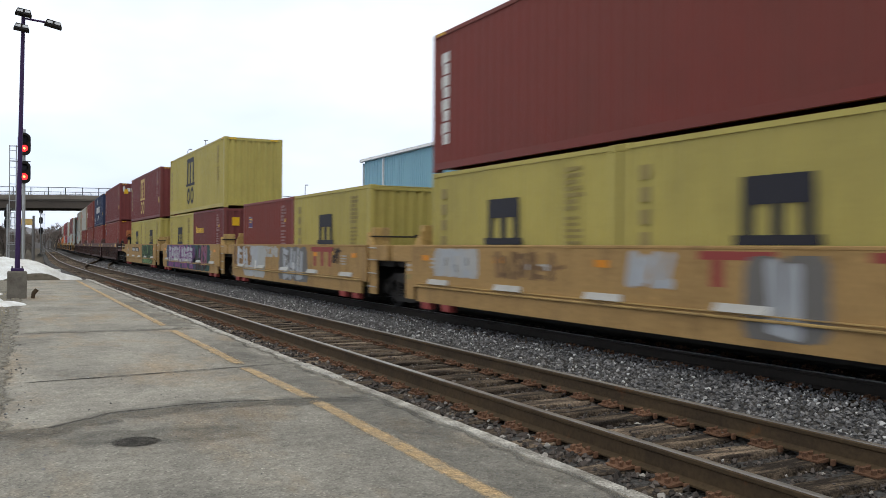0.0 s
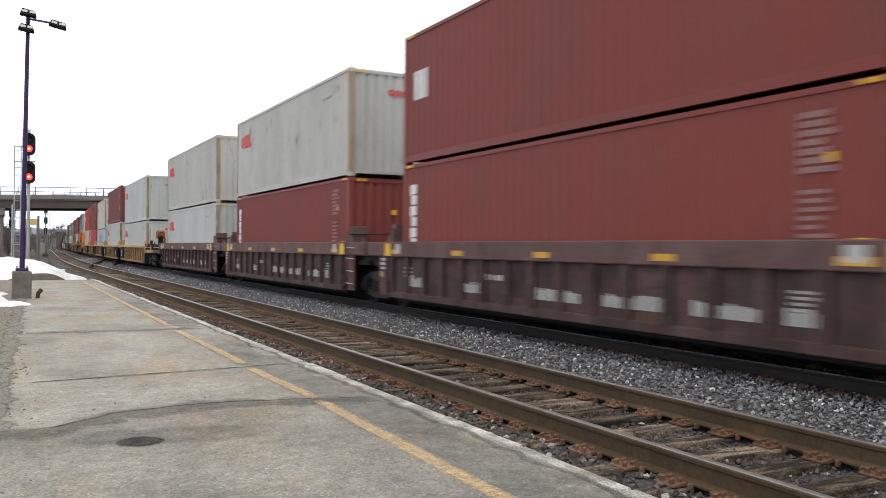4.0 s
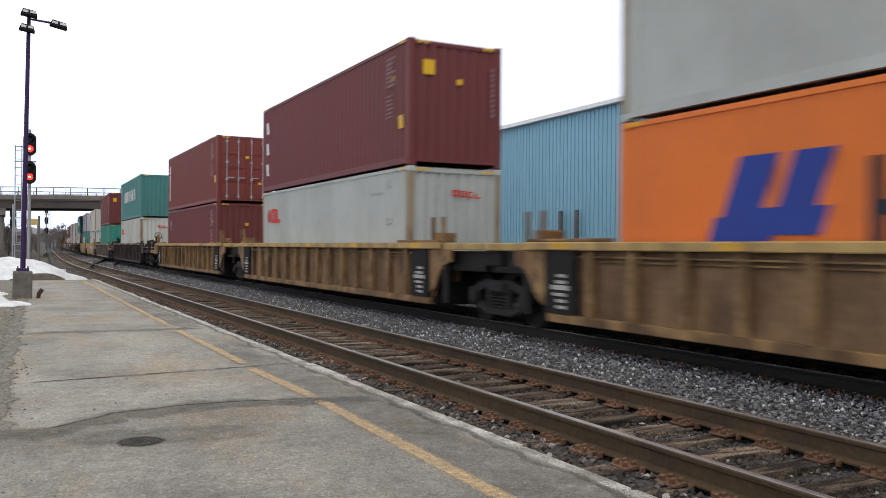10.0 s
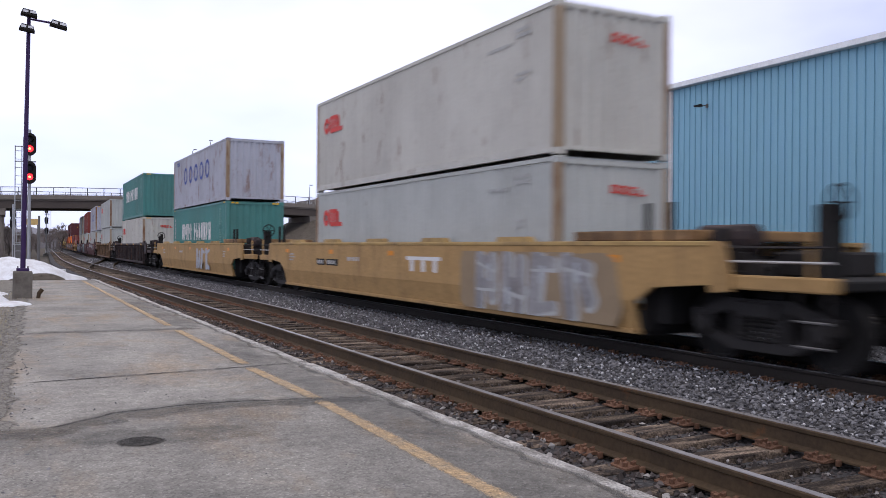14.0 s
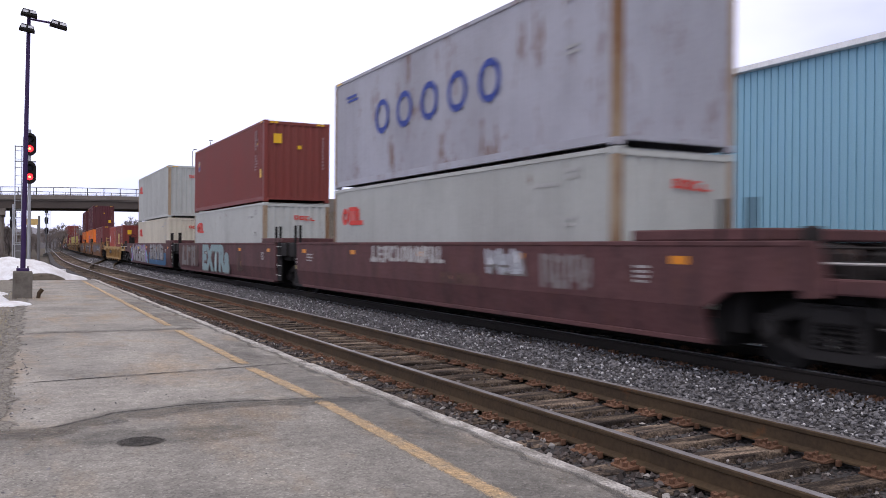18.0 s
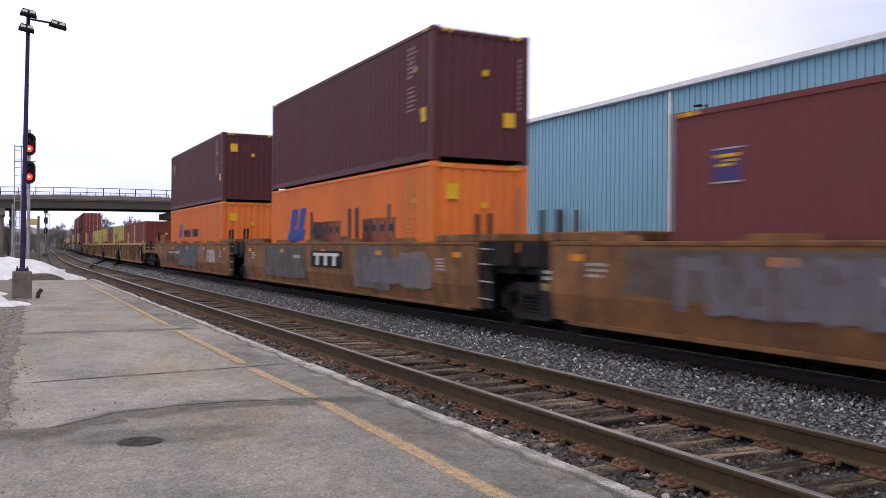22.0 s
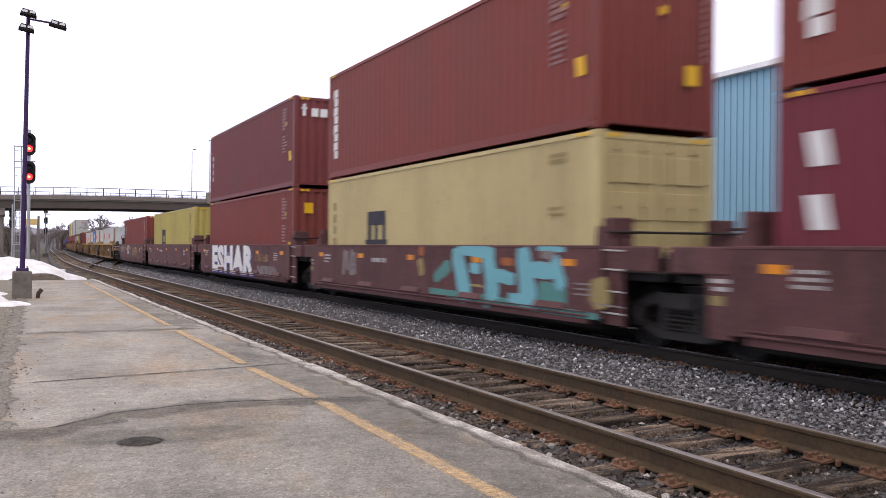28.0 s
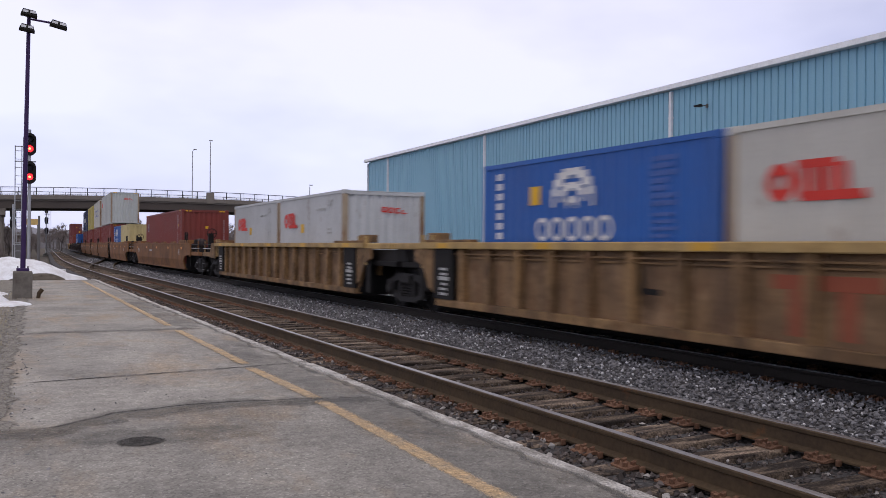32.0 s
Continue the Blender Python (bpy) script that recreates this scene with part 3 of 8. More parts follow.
for px_, py_ in ((-0.098, -0.055), (-0.098, 0.055), (0.098, -0.055), (0.098, 0.055), (0.165, 0.045), (-0.165, -0.045), (-0.165, 0.05)):
    plate_b.prism([(px_ - 0.012, 0.012), (px_ - 0.012, 0.048), (px_ - 0.02 * (1 if px_ > 0 else -0.6), 0.052), (px_ + 0.02 * (0.6 if px_ > 0 else 1), 0.058), (px_ + 0.012, 0.012)], "y", py_ - 0.016, py_ + 0.016)
for py_ in (-0.145, 0.145):  # anchors clipped to the rail foot beside the sleeper
    for px_ in (-1, 1):
        plate_b.box(min(px_ * 0.062, px_ * 0.105), max(px_ * 0.062, px_ * 0.105), py_ - 0.016, py_ + 0.016, -0.02, 0.030, 0.006)
plate_me = plate_b.mesh("tie_plate", M_PLATE)
rng = random.Random(5)


def track(name, centre, label, near_ties, rail_mat=M_RAIL):
    tr = thing(name, label, "railway track", kind="structure")
    for sgn in (-1, 1):
        st = [s for s in STATIONS if s < 640]
        rail = part("rail", swept([(centre + sgn * HALF + o, z) for o, z in RAIL], st, True), rail_mat, tr, "rust-sided steel rail" if rail_mat == M_RAIL else "steel rail darkened for the train's shade")
        part("rail_head", swept([(centre + sgn * HALF + o, z) for o, z in ((-0.030, 0.0), (-0.026, 0.003), (0.026, 0.003), (0.030, 0.0), (0.03, -0.004), (-0.03, -0.004))], st, True), M_RAILTOP, rail, "worn bright running surface")
    far = Build()
    k = 0
    s = -12.0
    while s < 200:
        x, y, th = on_line(s, centre)
        m = pose(x, y, -0.200 + rng.uniform(-0.012, 0.003), rng.uniform(-2.5, 2.5), rng.uniform(-0.5, 0.5), -math.degrees(th) + rng.uniform(-3.2, 3.2))
        if near_ties[0] < s < near_ties[1]:
            part("sleeper", tie_me, None, tr, "", m)
            for sgn in (-1, 1):
                px_, py_, _ = on_line(s, centre + sgn * HALF)
                part("tie_plate", plate_me, None, tr, "", pose(px_, py_, -0.199, 0, 0, -math.degrees(th)))
        else:
            far.add([m @ Vector(p) for p in [(a, b, c) for c in (-0.17, 0) for a, b in ((-1.3, -0.11), (1.3, -0.11), (1.3, 0.11), (-1.3, 0.11))]],
                    [(4, 5, 6, 7), (0, 1, 5, 4), (1, 2, 6, 5), (2, 3, 7, 6), (3, 0, 4, 7)])
        s += 0.501
    ob = part("sleepers", far, M_TIE, tr)
    tagged(ob, kind="stuff")
    return tr


track("track_near", NEAR_C, "empty track with rusty rails on weathered wooden sleepers", (0.5, 40))
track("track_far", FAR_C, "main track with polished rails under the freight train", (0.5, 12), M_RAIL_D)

# a turnout where a third track joins beyond the platform
turn = thing("turnout", "worn turnout rails branching off the near track", "railway turnout", kind="structure")
for o in (-HALF, HALF):
    pts = []
    for i in range(26):
        s = 46 + i * 4
        pts.append((s, NEAR_C + o + (FAR_C - NEAR_C) * 0.5 * (1 - math.cos(math.pi * min(1, i / 14)))))
    b = Build()
    for s, off in pts:
        x, y, _ = on_line(s, off)
        for dx, z in ((-0.037, -0.16), (-0.037, 0.001), (0.037, 0.001), (0.037, -0.16)):
            b.v.append((x + dx, y, z + 0.002))
    for i in range(len(pts) - 1):
        b.f += [(i * 4 + k, i * 4 + k + 1, i * 4 + 5 + k, i * 4 + 4 + k) for k in range(3)]
    part("rail", b, M_RAIL, turn)
box_ = Build().box(-0.25, 0.25, -0.35, 0.35, 0, 0.18, 0.03)
part("switch_box", box_, MAT["white"], turn, "pale switch machine box", pose(2.95, 54, -0.2))

# platform
PLAT_R, EDGE_W, PLAT_END = 3.262, 0.122, 37.5


def plat_left(y):
    return 0.031 * (y - 10.5) if y > -2 else -0.39


plat = thing("platform", "worn grey asphalt station platform with tarred joints", "platform", kind="structure")
slab = Build()
ys = [-14, -6, 0, 2, 4, 6, 7.7, 9.9, 12, 15.05, 20, 27, PLAT_END]
nx = 8
rr = random.Random(3)
for y in ys:
    for i in range(nx + 1):
        x = plat_left(y) + (PLAT_R - plat_left(y)) * i / nx
        if i == 0:
            x += rr.uniform(-0.05, 0.04)
        slab.v.append((x, y, Z_PLAT + (0 if i in (0, nx) else rr.uniform(-0.006, 0.006))))
for j in range(len(ys) - 1):
    for i in range(nx):
        slab.f.append((j * (nx + 1) + i, j * (nx + 1) + i + 1, (j + 1) * (nx + 1) + i + 1, (j + 1) * (nx + 1) + i))
slab.add([(plat_left(PLAT_END), PLAT_END, Z_PLAT), (plat_left(PLAT_END), PLAT_END, -0.6), (PLAT_R, PLAT_END, Z_PLAT), (PLAT_R, PLAT_END, -0.6)], [(0, 2, 3, 1)])
part("surface", slab, M_ASPHALT, plat)
for k in range(44):
    y0, y1 = -14 + k * 1.2, -14 + k * 1.2 + 1.185
    e = Build()
    dx = rr.uniform(-0.012, 0.012)
    e.box(PLAT_R + 0.002 + dx, PLAT_R + EDGE_W + dx, y0, min(y1, 38.6), -0.6, Z_PLAT + 0.008 + rr.uniform(-0.012, 0.008), 0.018)
    part("edge_stone", e, M_EDGE, plat, "pale concrete platform edge")


def strip(pts, w, z, wobble=0.0, seed=1, margin=0.3, core=0.62):
    """A flat band of width w through points on the platform."""
    r = random.Random(seed)
    b = Build()
    fine = []
    for (a, c) in zip(pts, pts[1:]):
        n = max(1, int((Vector(c) - Vector(a)).length / 0.18))
        fine += [(a[0] + (c[0] - a[0]) * i / n, a[1] + (c[1] - a[1]) * i / n) for i in range(n)]
    fine.append(pts[-1])
    for i, p in enumerate(fine):
        q0, q1 = fine[max(0, i - 1)], fine[min(len(fine) - 1, i + 1)]
        d = (Vector(q1) - Vector(q0)).normalized()
        nrm = Vector((-d.y, d.x))
        o = r.uniform(-wobble, wobble)
        ww = w * (1 + r.uniform(-0.35, 0.35) if wobble else 1 + r.uniform(-0.06, 0.06))
        for sg in (-0.5, -0.22, 0.22, 0.5):
            b.v.append((p[0] + nrm.x * (o + sg * ww), p[1] + nrm.y * (o + sg * ww), z))
    for i in range(len(fine) - 1):
        b.f += [(4 * i + k, 4 * i + k + 1, 4 * i + 5 + k, 4 * i + 4 + k) for k in range(3)]
    me = b.mesh("strip")
    cover = me.attributes.new("cover", "FLOAT", "POINT")
    for i in range(len(fine)):
        for k, c in enumerate((margin, core, core, margin)):
            cover.data[4 * i + k].value = c * (0.3 if i in (0, len(fine) - 1) else 1)
    return me


for seed, pts in enumerate([[(2.77, 36.6), (2.62, 15.6)], [(2.61, 14.9), (2.61, 10.2)], [(2.575, 9.98), (2.63, 7.62)], [(2.62, 7.56), (2.585, 5.74), (2.56, 4.2), (2.56, 0.5), (2.56, -6)]]):
    part("yellow_line", strip(pts, 0.20, Z_PLAT + 0.0105, 0.0, seed + 10, 0.05, 0.68), M_YELLOW, plat, "worn yellow safety line")
for seed, (pts, w, wob) in enumerate([
        ([(0.15, 15.16), (1.62, 15.05), (2.79, 14.98), (3.2, 15.0)], 0.05, 0.02), ([(0.2, 9.78), (1.36, 9.89), (2.88, 10.06), (3.2, 10.08)], 0.032, 0.012),
        ([(0.12, 7.27), (0.38, 7.33), (0.84, 7.71), (1.57, 7.86), (2.43, 7.71), (3.2, 7.5)], 0.055, 0.018), ([(0.1, 20.6), (1.6, 20.7), (3.2, 20.5)], 0.05, 0.03),
        ([(0.1, 27.2), (3.2, 27.0)], 0.06, 0.03)]):
    part("joint", strip(pts, w, Z_PLAT + 0.0095, wob, seed + 30, 0.95 if w < 0.035 else 0.25, 1.3 if w < 0.035 else 0.66), M_CRACK, plat, "dark tarred joint")
for seed, (pts, w) in enumerate([
        ([(-0.3, 7.08), (0.38, 7.20), (0.84, 7.58), (1.57, 7.74), (2.43, 7.60), (3.2, 7.38)], 0.62), ([(0.55, 7.1), (0.8, 6.75), (1.2, 6.6), (1.9, 6.5)], 0.9),
        ([(2.85, 12.6), (2.9, 9.0), (2.9, 6.2), (2.9, 3.0)], 1.05), ([(0.2, 15.2), (1.6, 15.1), (3.1, 15.0)], 0.7), ([(2.9, 24), (2.9, 15)], 0.8), ([(3.19, 36), (3.20, 20), (3.19, 9), (3.20, 0)], 0.10)]):
    part("dark_hollow", strip(pts, w, Z_PLAT + 0.0080 + 0.0003 * seed, 0.05, seed + 50, -0.1, 0.62 if w < 0.7 else 0.42), M_DAMP, plat, "dark hollow worn in the asphalt")
patch = Build()
pts = [(-1.6, 7.05), (-0.2, 7.18), (0.38, 7.29), (0.84, 7.66), (1.57, 7.81), (2.43, 7.66), (3.23, 7.45), (3.23, -10), (-1.6, -10)]
patch.add([(x, y, Z_PLAT + 0.0068) for x, y in pts], [tuple(range(len(pts)))])
M_ASPHALT_D = asphalt("darker_asphalt_patch", (0.295, 0.28, 0.252), (0.165, 0.158, 0.146), 3.0)
part("asphalt_patch", patch, M_ASPHALT_D, plat, "darker resurfaced asphalt")
lid_rings = ((0.03, 0.85), (0.09, 0.8), (0.13, 0.6), (0.17, 0.2), (0.215, -0.3))
lid_b = Build()
for rad, _ in lid_rings:
    lid_b.v += [(0.90 + rad * math.cos(2 * math.pi * i / 32), 6.51 + rad * math.sin(2 * math.pi * i / 32), Z_PLAT + 0.0115) for i in range(32)]
lid_b.f = [tuple(range(32))] + [(k * 32 + i, k * 32 + (i + 1) % 32, k * 32 + 32 + (i + 1) % 32, k * 32 + 32 + i) for k in range(4) for i in range(32)]
lid = lid_b.mesh("manhole_cover")
lid_cover = lid.attributes.new("cover", "FLOAT", "POINT")
for k, (_, c) in enumerate(lid_rings):
    for i in range(32):
        lid_cover.data[k * 32 + i].value = c
thing("manhole_cover", "small dark round cast-iron cover set in the platform asphalt", "manhole cover", shape=lid, mat=worn_layer(material("dark_rough_iron", (0.055, 0.053, 0.05), 0.95, 0, (0.13, 0.12, 0.11), 0.8, 14.0, (1, 1, 1), 0.5, 120.0, 1.0, 90.0, 0.0, spec=0.05), 0.6, 1.15, 40.0))
pebbles = np.random.RandomState(8)
pp = np.stack([0.2 + 3.0 * pebbles.rand(420), 2.5 + 16 * pebbles.rand(420) ** 1.5, np.full(420, Z_PLAT + 0.006)], -1)
gp = np.stack([-2.2 + 2.5 * pebbles.rand(2600), 4.5 + 26 * pebbles.rand(2600) ** 1.3, np.full(2600, 0.0)], -1)
thing("grit", "scattered grit and small stones on the platform", "grit", kind="stuff", shape=rocks(np.concatenate([pp, gp]), np.concatenate([0.004 + 0.006 * pebbles.rand(420), 0.008 + 0.014 * pebbles.rand(2600)]), 9), mat=M_STONE)
verge = Build()
vy = [-14, 0, 4, 8, 12, 16, 20, 26, 32, 40, 60]
for y in vy:
    for x in (-6, -3, -1.2, plat_left(y) - 0.12, plat_left(y) + 0.2):
        verge.v.append((x, y, (-0.004 if x < plat_left(y) else -0.03) + 0.004 * math.sin(y * 1.7 + x * 3)))
for j in range(len(vy) - 1):
    verge.f += [(j * 5 + i, j * 5 + i + 1, j * 5 + i + 6, j * 5 + i + 5) for i in range(4)]
thing("verge", "strip of grit and dead grass along the platform", "verge", kind="structure", shape=verge, mat=material("gritty_verge", (0.22, 0.205, 0.175), 0.95, 0, (0.12, 0.105, 0.075), 0.8, 1.6, (1, 1, 1), 0.25, 40.0, 0.9, 40.0, 0.0))


grit_edge = strip([(plat_left(y) + 0.03 * math.sin(y), y) for y in (31.0, 22.0, 16.0, 11.0, 8.6, 7.2)], 0.34, Z_PLAT + 0.0085, 0.06, 71, -0.1)
thing("grit_drift", "dirt and grit drifted over the platform's rear edge", "dirt", kind="structure", shape=grit_edge, mat=worn_layer(material("brown_grit", (0.24, 0.225, 0.20), 0.95, 0, (0.13, 0.115, 0.09), 0.8, 2.0, (1, 1, 1), 0.4, 60.0, 0.9, 50.0, 0.0), 0.7, 1.15, 9.0))
tufts = Build()
tr_ = random.Random(31)
for k in range(900):
    y = 6.9 + 21 * tr_.random() ** 1.4
    x = plat_left(y) - 0.12 + tr_.gauss(0, 0.11) - (0.25 if k % 3 else 0)
    d = tr_.uniform(0, 6.28)
    hgt = tr_.uniform(0.02, 0.075)
    tufts.add([(x, y, -0.005), (x + 0.006 * math.cos(d), y + 0.006 * math.sin(d), -0.005), (x + 0.05 * math.sin(d), y - 0.05 * math.cos(d), hgt)], [(0, 1, 2)])
thing("dead_grass", "sparse straw-coloured dead grass along the platform's rear edge", "grass", kind="stuff", shape=tufts, mat=material("straw", (0.42, 0.35, 0.20), 0.9, 0, (0.25, 0.19, 0.10), 0.7, 5.0))
thing("kerb", "weathered pale concrete kerb stone behind the platform", "kerb", shape=Build().box(-0.62, -0.42, 7.9, 13.2, -0.2, 0.05, 0.02), mat=M_EDGE)
wire = Build()
for a_, c_ in (((-0.62, 8.42, 0.02), (-0.45, 8.5, 0.045)), ((-0.45, 8.5, 0.045), (-0.28, 8.46, 0.03)), ((-0.28, 8.46, 0.03), (-0.2, 8.4, 0.004))):
    wire.tube(a_, c_, 0.008, None, 6)
thing("red_strap", "short red strap lying in the dirt behind the platform", "strap", shape=wire, mat=MAT["rednote"])


def heap(name, label, cx, cy, rx, ry, h, seed, z=-0.05, n=26):
    b = Build()
    noise.seed_set(seed)
    for k in range(9):
        q = k / 8
        for i in range(n):
            a = 2 * math.pi * i / n
            e = 1 + 0.22 * noise.noise(Vector((math.cos(a) * 1.5, math.sin(a) * 1.5, seed)))
            x, y = cx + rx * q * e * math.cos(a), cy + ry * q * e * math.sin(a)
            zz = z + h * (1 - q ** 2.2) * (1 + 0.35 * noise.noise(Vector((x * 0.9, y * 0.6, seed + 5)))) - (0.12 if k == 8 else 0)
            b.v.append((x, y, zz))
    for k in range(8):
        b.f += [(k * n + i, k * n + (i + 1) % n, k * n + n + (i + 1) % n, k * n + n + i) for i in range(n)]
    ob = thing(name, label, "snow", "snow heaps", shape=b, mat=M_SNOW)
    ob.data.shade_smooth()
    return ob


heap("snow_mound", "large melting heap of dirty white snow beyond the platform", 0.1, 40.2, 2.95, 2.3, 0.97, 3, -0.12)
heap("snow_ridge", "low ridge of ploughed snow at the platform end", 1.9, 40.2, 1.45, 1.1, 0.37, 5, -0.12)
heap("snow_lump", "small lump of leftover snow beside the track", 2.55, 57.0, 0.45, 0.8, 0.22, 15, -0.22)
heap("snow_patch", "long flat patch of leftover snow beside the tracks", -2.6, 70.0, 2.6, 3.0, 0.18, 17, -0.5)
heap("snow_patch", "crumbling leftover snow behind the lamp base", -0.35, 23.6, 0.55, 0.7, 0.30, 19, -0.05)
soil = heap("soil_bank", "bank of bare brown soil at the foot of the snow", 1.25, 37.8, 1.25, 0.55, 0.30, 13, -0.05)
soil.data.materials[0] = M_GROUND
soil["category"], soil["group"] = "soil", "soil banks"

heap("snow_patch", "thin patch of leftover snow by the lamp base", 0.12, 22.6, 0.55, 0.8, 0.10, 7, -0.02)
heap("snow_patch", "small leftover snow patch on the verge", -0.45, 27.5, 0.6, 1.6, 0.16, 9, -0.05)
heap("snow_patch", "flat strip of leftover snow on the verge", -0.55, 16.5, 0.42, 2.6, 0.05, 11, -0.04)

# ---------------------------------------------------------------- metal-clad building
B_ANG, B_Q, B_TOP = 1.07, 23.0, 7.78
ba = radians(B_ANG)
B_DIR, B_NRM = Vector((math.sin(ba), math.cos(ba), 0)), Vector((math.cos(ba), -math.sin(ba), 0))
B_M = Matrix(((B_NRM.x, B_DIR.x, 0, B_NRM.x * B_Q), (B_NRM.y, B_DIR.y, 0, B_NRM.y * B_Q), (0, 0, 1, 0), (0, 0, 0, 1)))
W0, W1, DEEP = -30.0, 59.3, 26.0
hall = thing("warehouse", "long pale blue steel-clad warehouse with white roof trim", "building", m=B_M)
PITCH_R = 0.3048
core = Build()
core.box(0.10, DEEP, W0, W1, Z_GROUND - 0.2, B_TOP - 0.1)
part("wall_core", core, M_CLAD, hall)
cl = Build()
n_rib = int((W1 - W0) / PITCH_R)
prof = []
for i in range(n_rib):
    y = W0 + i * PITCH_R
    prof += [(0.0, y), (0.0, y + 0.228), (0.04, y + 0.240), (0.04, y + 0.290)]
prof.append((0.0, W0 + n_rib * PITCH_R))
for x, y in prof:
    cl.v += [(x, y, 0.15), (x, y, B_TOP - 0.02)]
cl.f = [(2 * i, 2 * i + 2, 2 * i + 3, 2 * i + 1) for i in range(len(prof) - 1)]
part("cladding", cl, M_CLAD, hall, "ribbed pale blue steel cladding")
part("plinth", Build().box(-0.06, 0.099, W0, W1, Z_GROUND - 0.2, 0.15), M_GIRDER, hall, "dark stained plinth")
gut = Build().prism([(-0.02, B_TOP - 0.07), (-0.24, B_TOP - 0.045), (-0.21, B_TOP + 0.15), (-0.02, B_TOP + 0.19)], "y", W0 - 0.2, W1 + 0.25)
part("eave_trim", gut, M_TRIM, hall, "white eave gutter")
part("gable_trim", Build().box(-0.03, 0.14, W1 + 0.001, W1 + 0.08, 0.1, B_TOP - 0.15), M_TRIM, hall, "white corner trim")
roof = Build().prism([(-0.05, B_TOP + 0.19), (DEEP / 2, B_TOP + 1.4), (DEEP + 0.2, B_TOP + 0.19)], "y", W0 - 0.3, W1 + 0.2)
part("roof", roof, M_ROOF, hall)
for wy in (55.3, 41.3, 26.15, 11.0):
    d = Build().box(-0.11, 0.0, wy - 0.075, wy + 0.075, 0.0, B_TOP - 0.12)
    ds = part("downspout", d, M_TRIM, hall, "white downspout")
    for zb in (2.0, 4.2, 6.6):
        part("bracket", Build().box(-0.118, 0.0, wy - 0.10, wy + 0.10, zb, zb + 0.05), M_TRIM, ds)
for wy in (24.2,):
    lamp = Build()
    lamp.box(-0.05, 0.0, wy - 0.05, wy + 0.05, 6.76, 6.90)
    lamp.tube((-0.04, wy, 6.84), (-0.34, wy, 6.82), 0.018)
    wl_ = part("wall_lamp", lamp, MAT["steel"], hall, "grey floodlight on a short arm")
    part("lamp_head", Build().prism([(-0.31, 6.76), (-0.60, 6.74), (-0.62, 6.80), (-0.36, 6.87)], "y", wy - 0.08, wy + 0.08), MAT["soot"], wl_)
hood_ = Build()
hp = [(-0.42, 0.0), (-0.42, 0.30), (-0.36, 0.50), (-0.22, 0.64), (-0.02, 0.68), (-0.02, 0.0)]
hood_.prism([(a_, b_ + 1.62) for a_, b_ in hp], "y", 23.05, 23.6)
part("vent_hood", hood_, M_TRIM, hall, "white rounded vent hood")
for wy, hgt in ((33.5, 3.2), (32.2, 3.2), (14.6, 3.1)):
    part("door_post", Build().box(-0.32, -0.2, wy - 0.10, wy + 0.10, Z_GROUND, hgt), MAT["steel"], hall, "grey guard post")

# ---------------------------------------------------------------- road bridge
BY, BDEPTH = 141.0, 12.5
bridge = thing("road_bridge", "concrete road overpass with steel railings across the tracks", "bridge")


def camber(x):
    return -0.00066 * (max(x, -40) - 23) ** 2


def beam(x0, x1, y0, y1, z0, z1):
    """A beam along x that follows the bridge's gentle hump."""
    b = Build()
    xs = [x0 + (x1 - x0) * i / 24 for i in range(25)]
    for x in xs:
        b.v += [(x, y0, z0 + camber(x)), (x, y1, z0 + camber(x)), (x, y1, z1 + camber(x)), (x, y0, z1 + camber(x))]
    b.f = [(0, 1, 2, 3), (96, 97, 98, 99)]
    for i in range(24):
        b.f += [(i * 4 + k, i * 4 + (k + 1) % 4, i * 4 + 4 + (k + 1) % 4, i * 4 + 4 + k) for k in range(4)]
    return b


part("deck", beam(-110, 48.5, BY, BY + BDEPTH, 8.2, 8.8), M_BRIDGE, bridge)
part("parapet", beam(-110, 48.5, BY - 0.18, BY + 0.25, 8.42, 9.05), M_BRIDGE, bridge, "concrete edge beam")
for gy in (0.5, 3.2, 6.0, 8.8, 11.6):
    part("girder", beam(-110, 48.5, BY + gy - 0.35, BY + gy + 0.35, 7.06, 8.19), M_GIRDER, bridge)
for x0, x1 in ((-1.3, 0.2), (23.9, 27.3), (-26, -24)):
    p = Build().box(x0, x1, BY + 0.2, BY + BDEPTH - 0.2, 5.7, 6.75)
    pc = part("pier_cap", p, M_BRIDGE, bridge)
    for py in (1.4, 6.2, 11):
        part("pier", Build().tube(((x0 + x1) / 2, BY + py, -0.6), ((x0 + x1) / 2, BY + py, 5.7), 0.6, None, 14), M_BRIDGE, bridge)
for yy in (BY - 0.1, BY + BDEPTH - 0.2):
    rail_ob = part("railing", beam(-110, 48.4, yy - 0.04, yy + 0.04, 10.14, 10.24), MAT["steel"], bridge, "grey steel railing")
    x = -109.0
    far_posts = Build()
    while x < 48:
        if yy < BY + 1 and x > -30:
            part("railing_post", Build().box(x - 0.06, x + 0.06, yy - 0.06, yy + 0.06, 8.9 + camber(x), 10.13 + camber(x)), MAT["black"], rail_ob)
        else:
            far_posts.box(x - 0.06, x + 0.06, yy - 0.06, yy + 0.06, 8.9 + camber(x), 10.13 + camber(x))
        x += 2.36
    tagged(part("railing_posts", far_posts, MAT["steel"], rail_ob), kind="stuff")
    part("lower_rail", beam(-110, 48.4, yy - 0.03, yy + 0.03, 9.12, 9.18), MAT["steel"], rail_ob)
    bars = Build()
    x = -60.0
    while x < 48:
        bars.box(x - 0.012, x + 0.012, yy - 0.012, yy + 0.012, 9.06 + camber(x), 10.13 + camber(x))
        x += 0.2362
    tagged(part("railing_infill", bars, MAT["white"], rail_ob), kind="stuff")
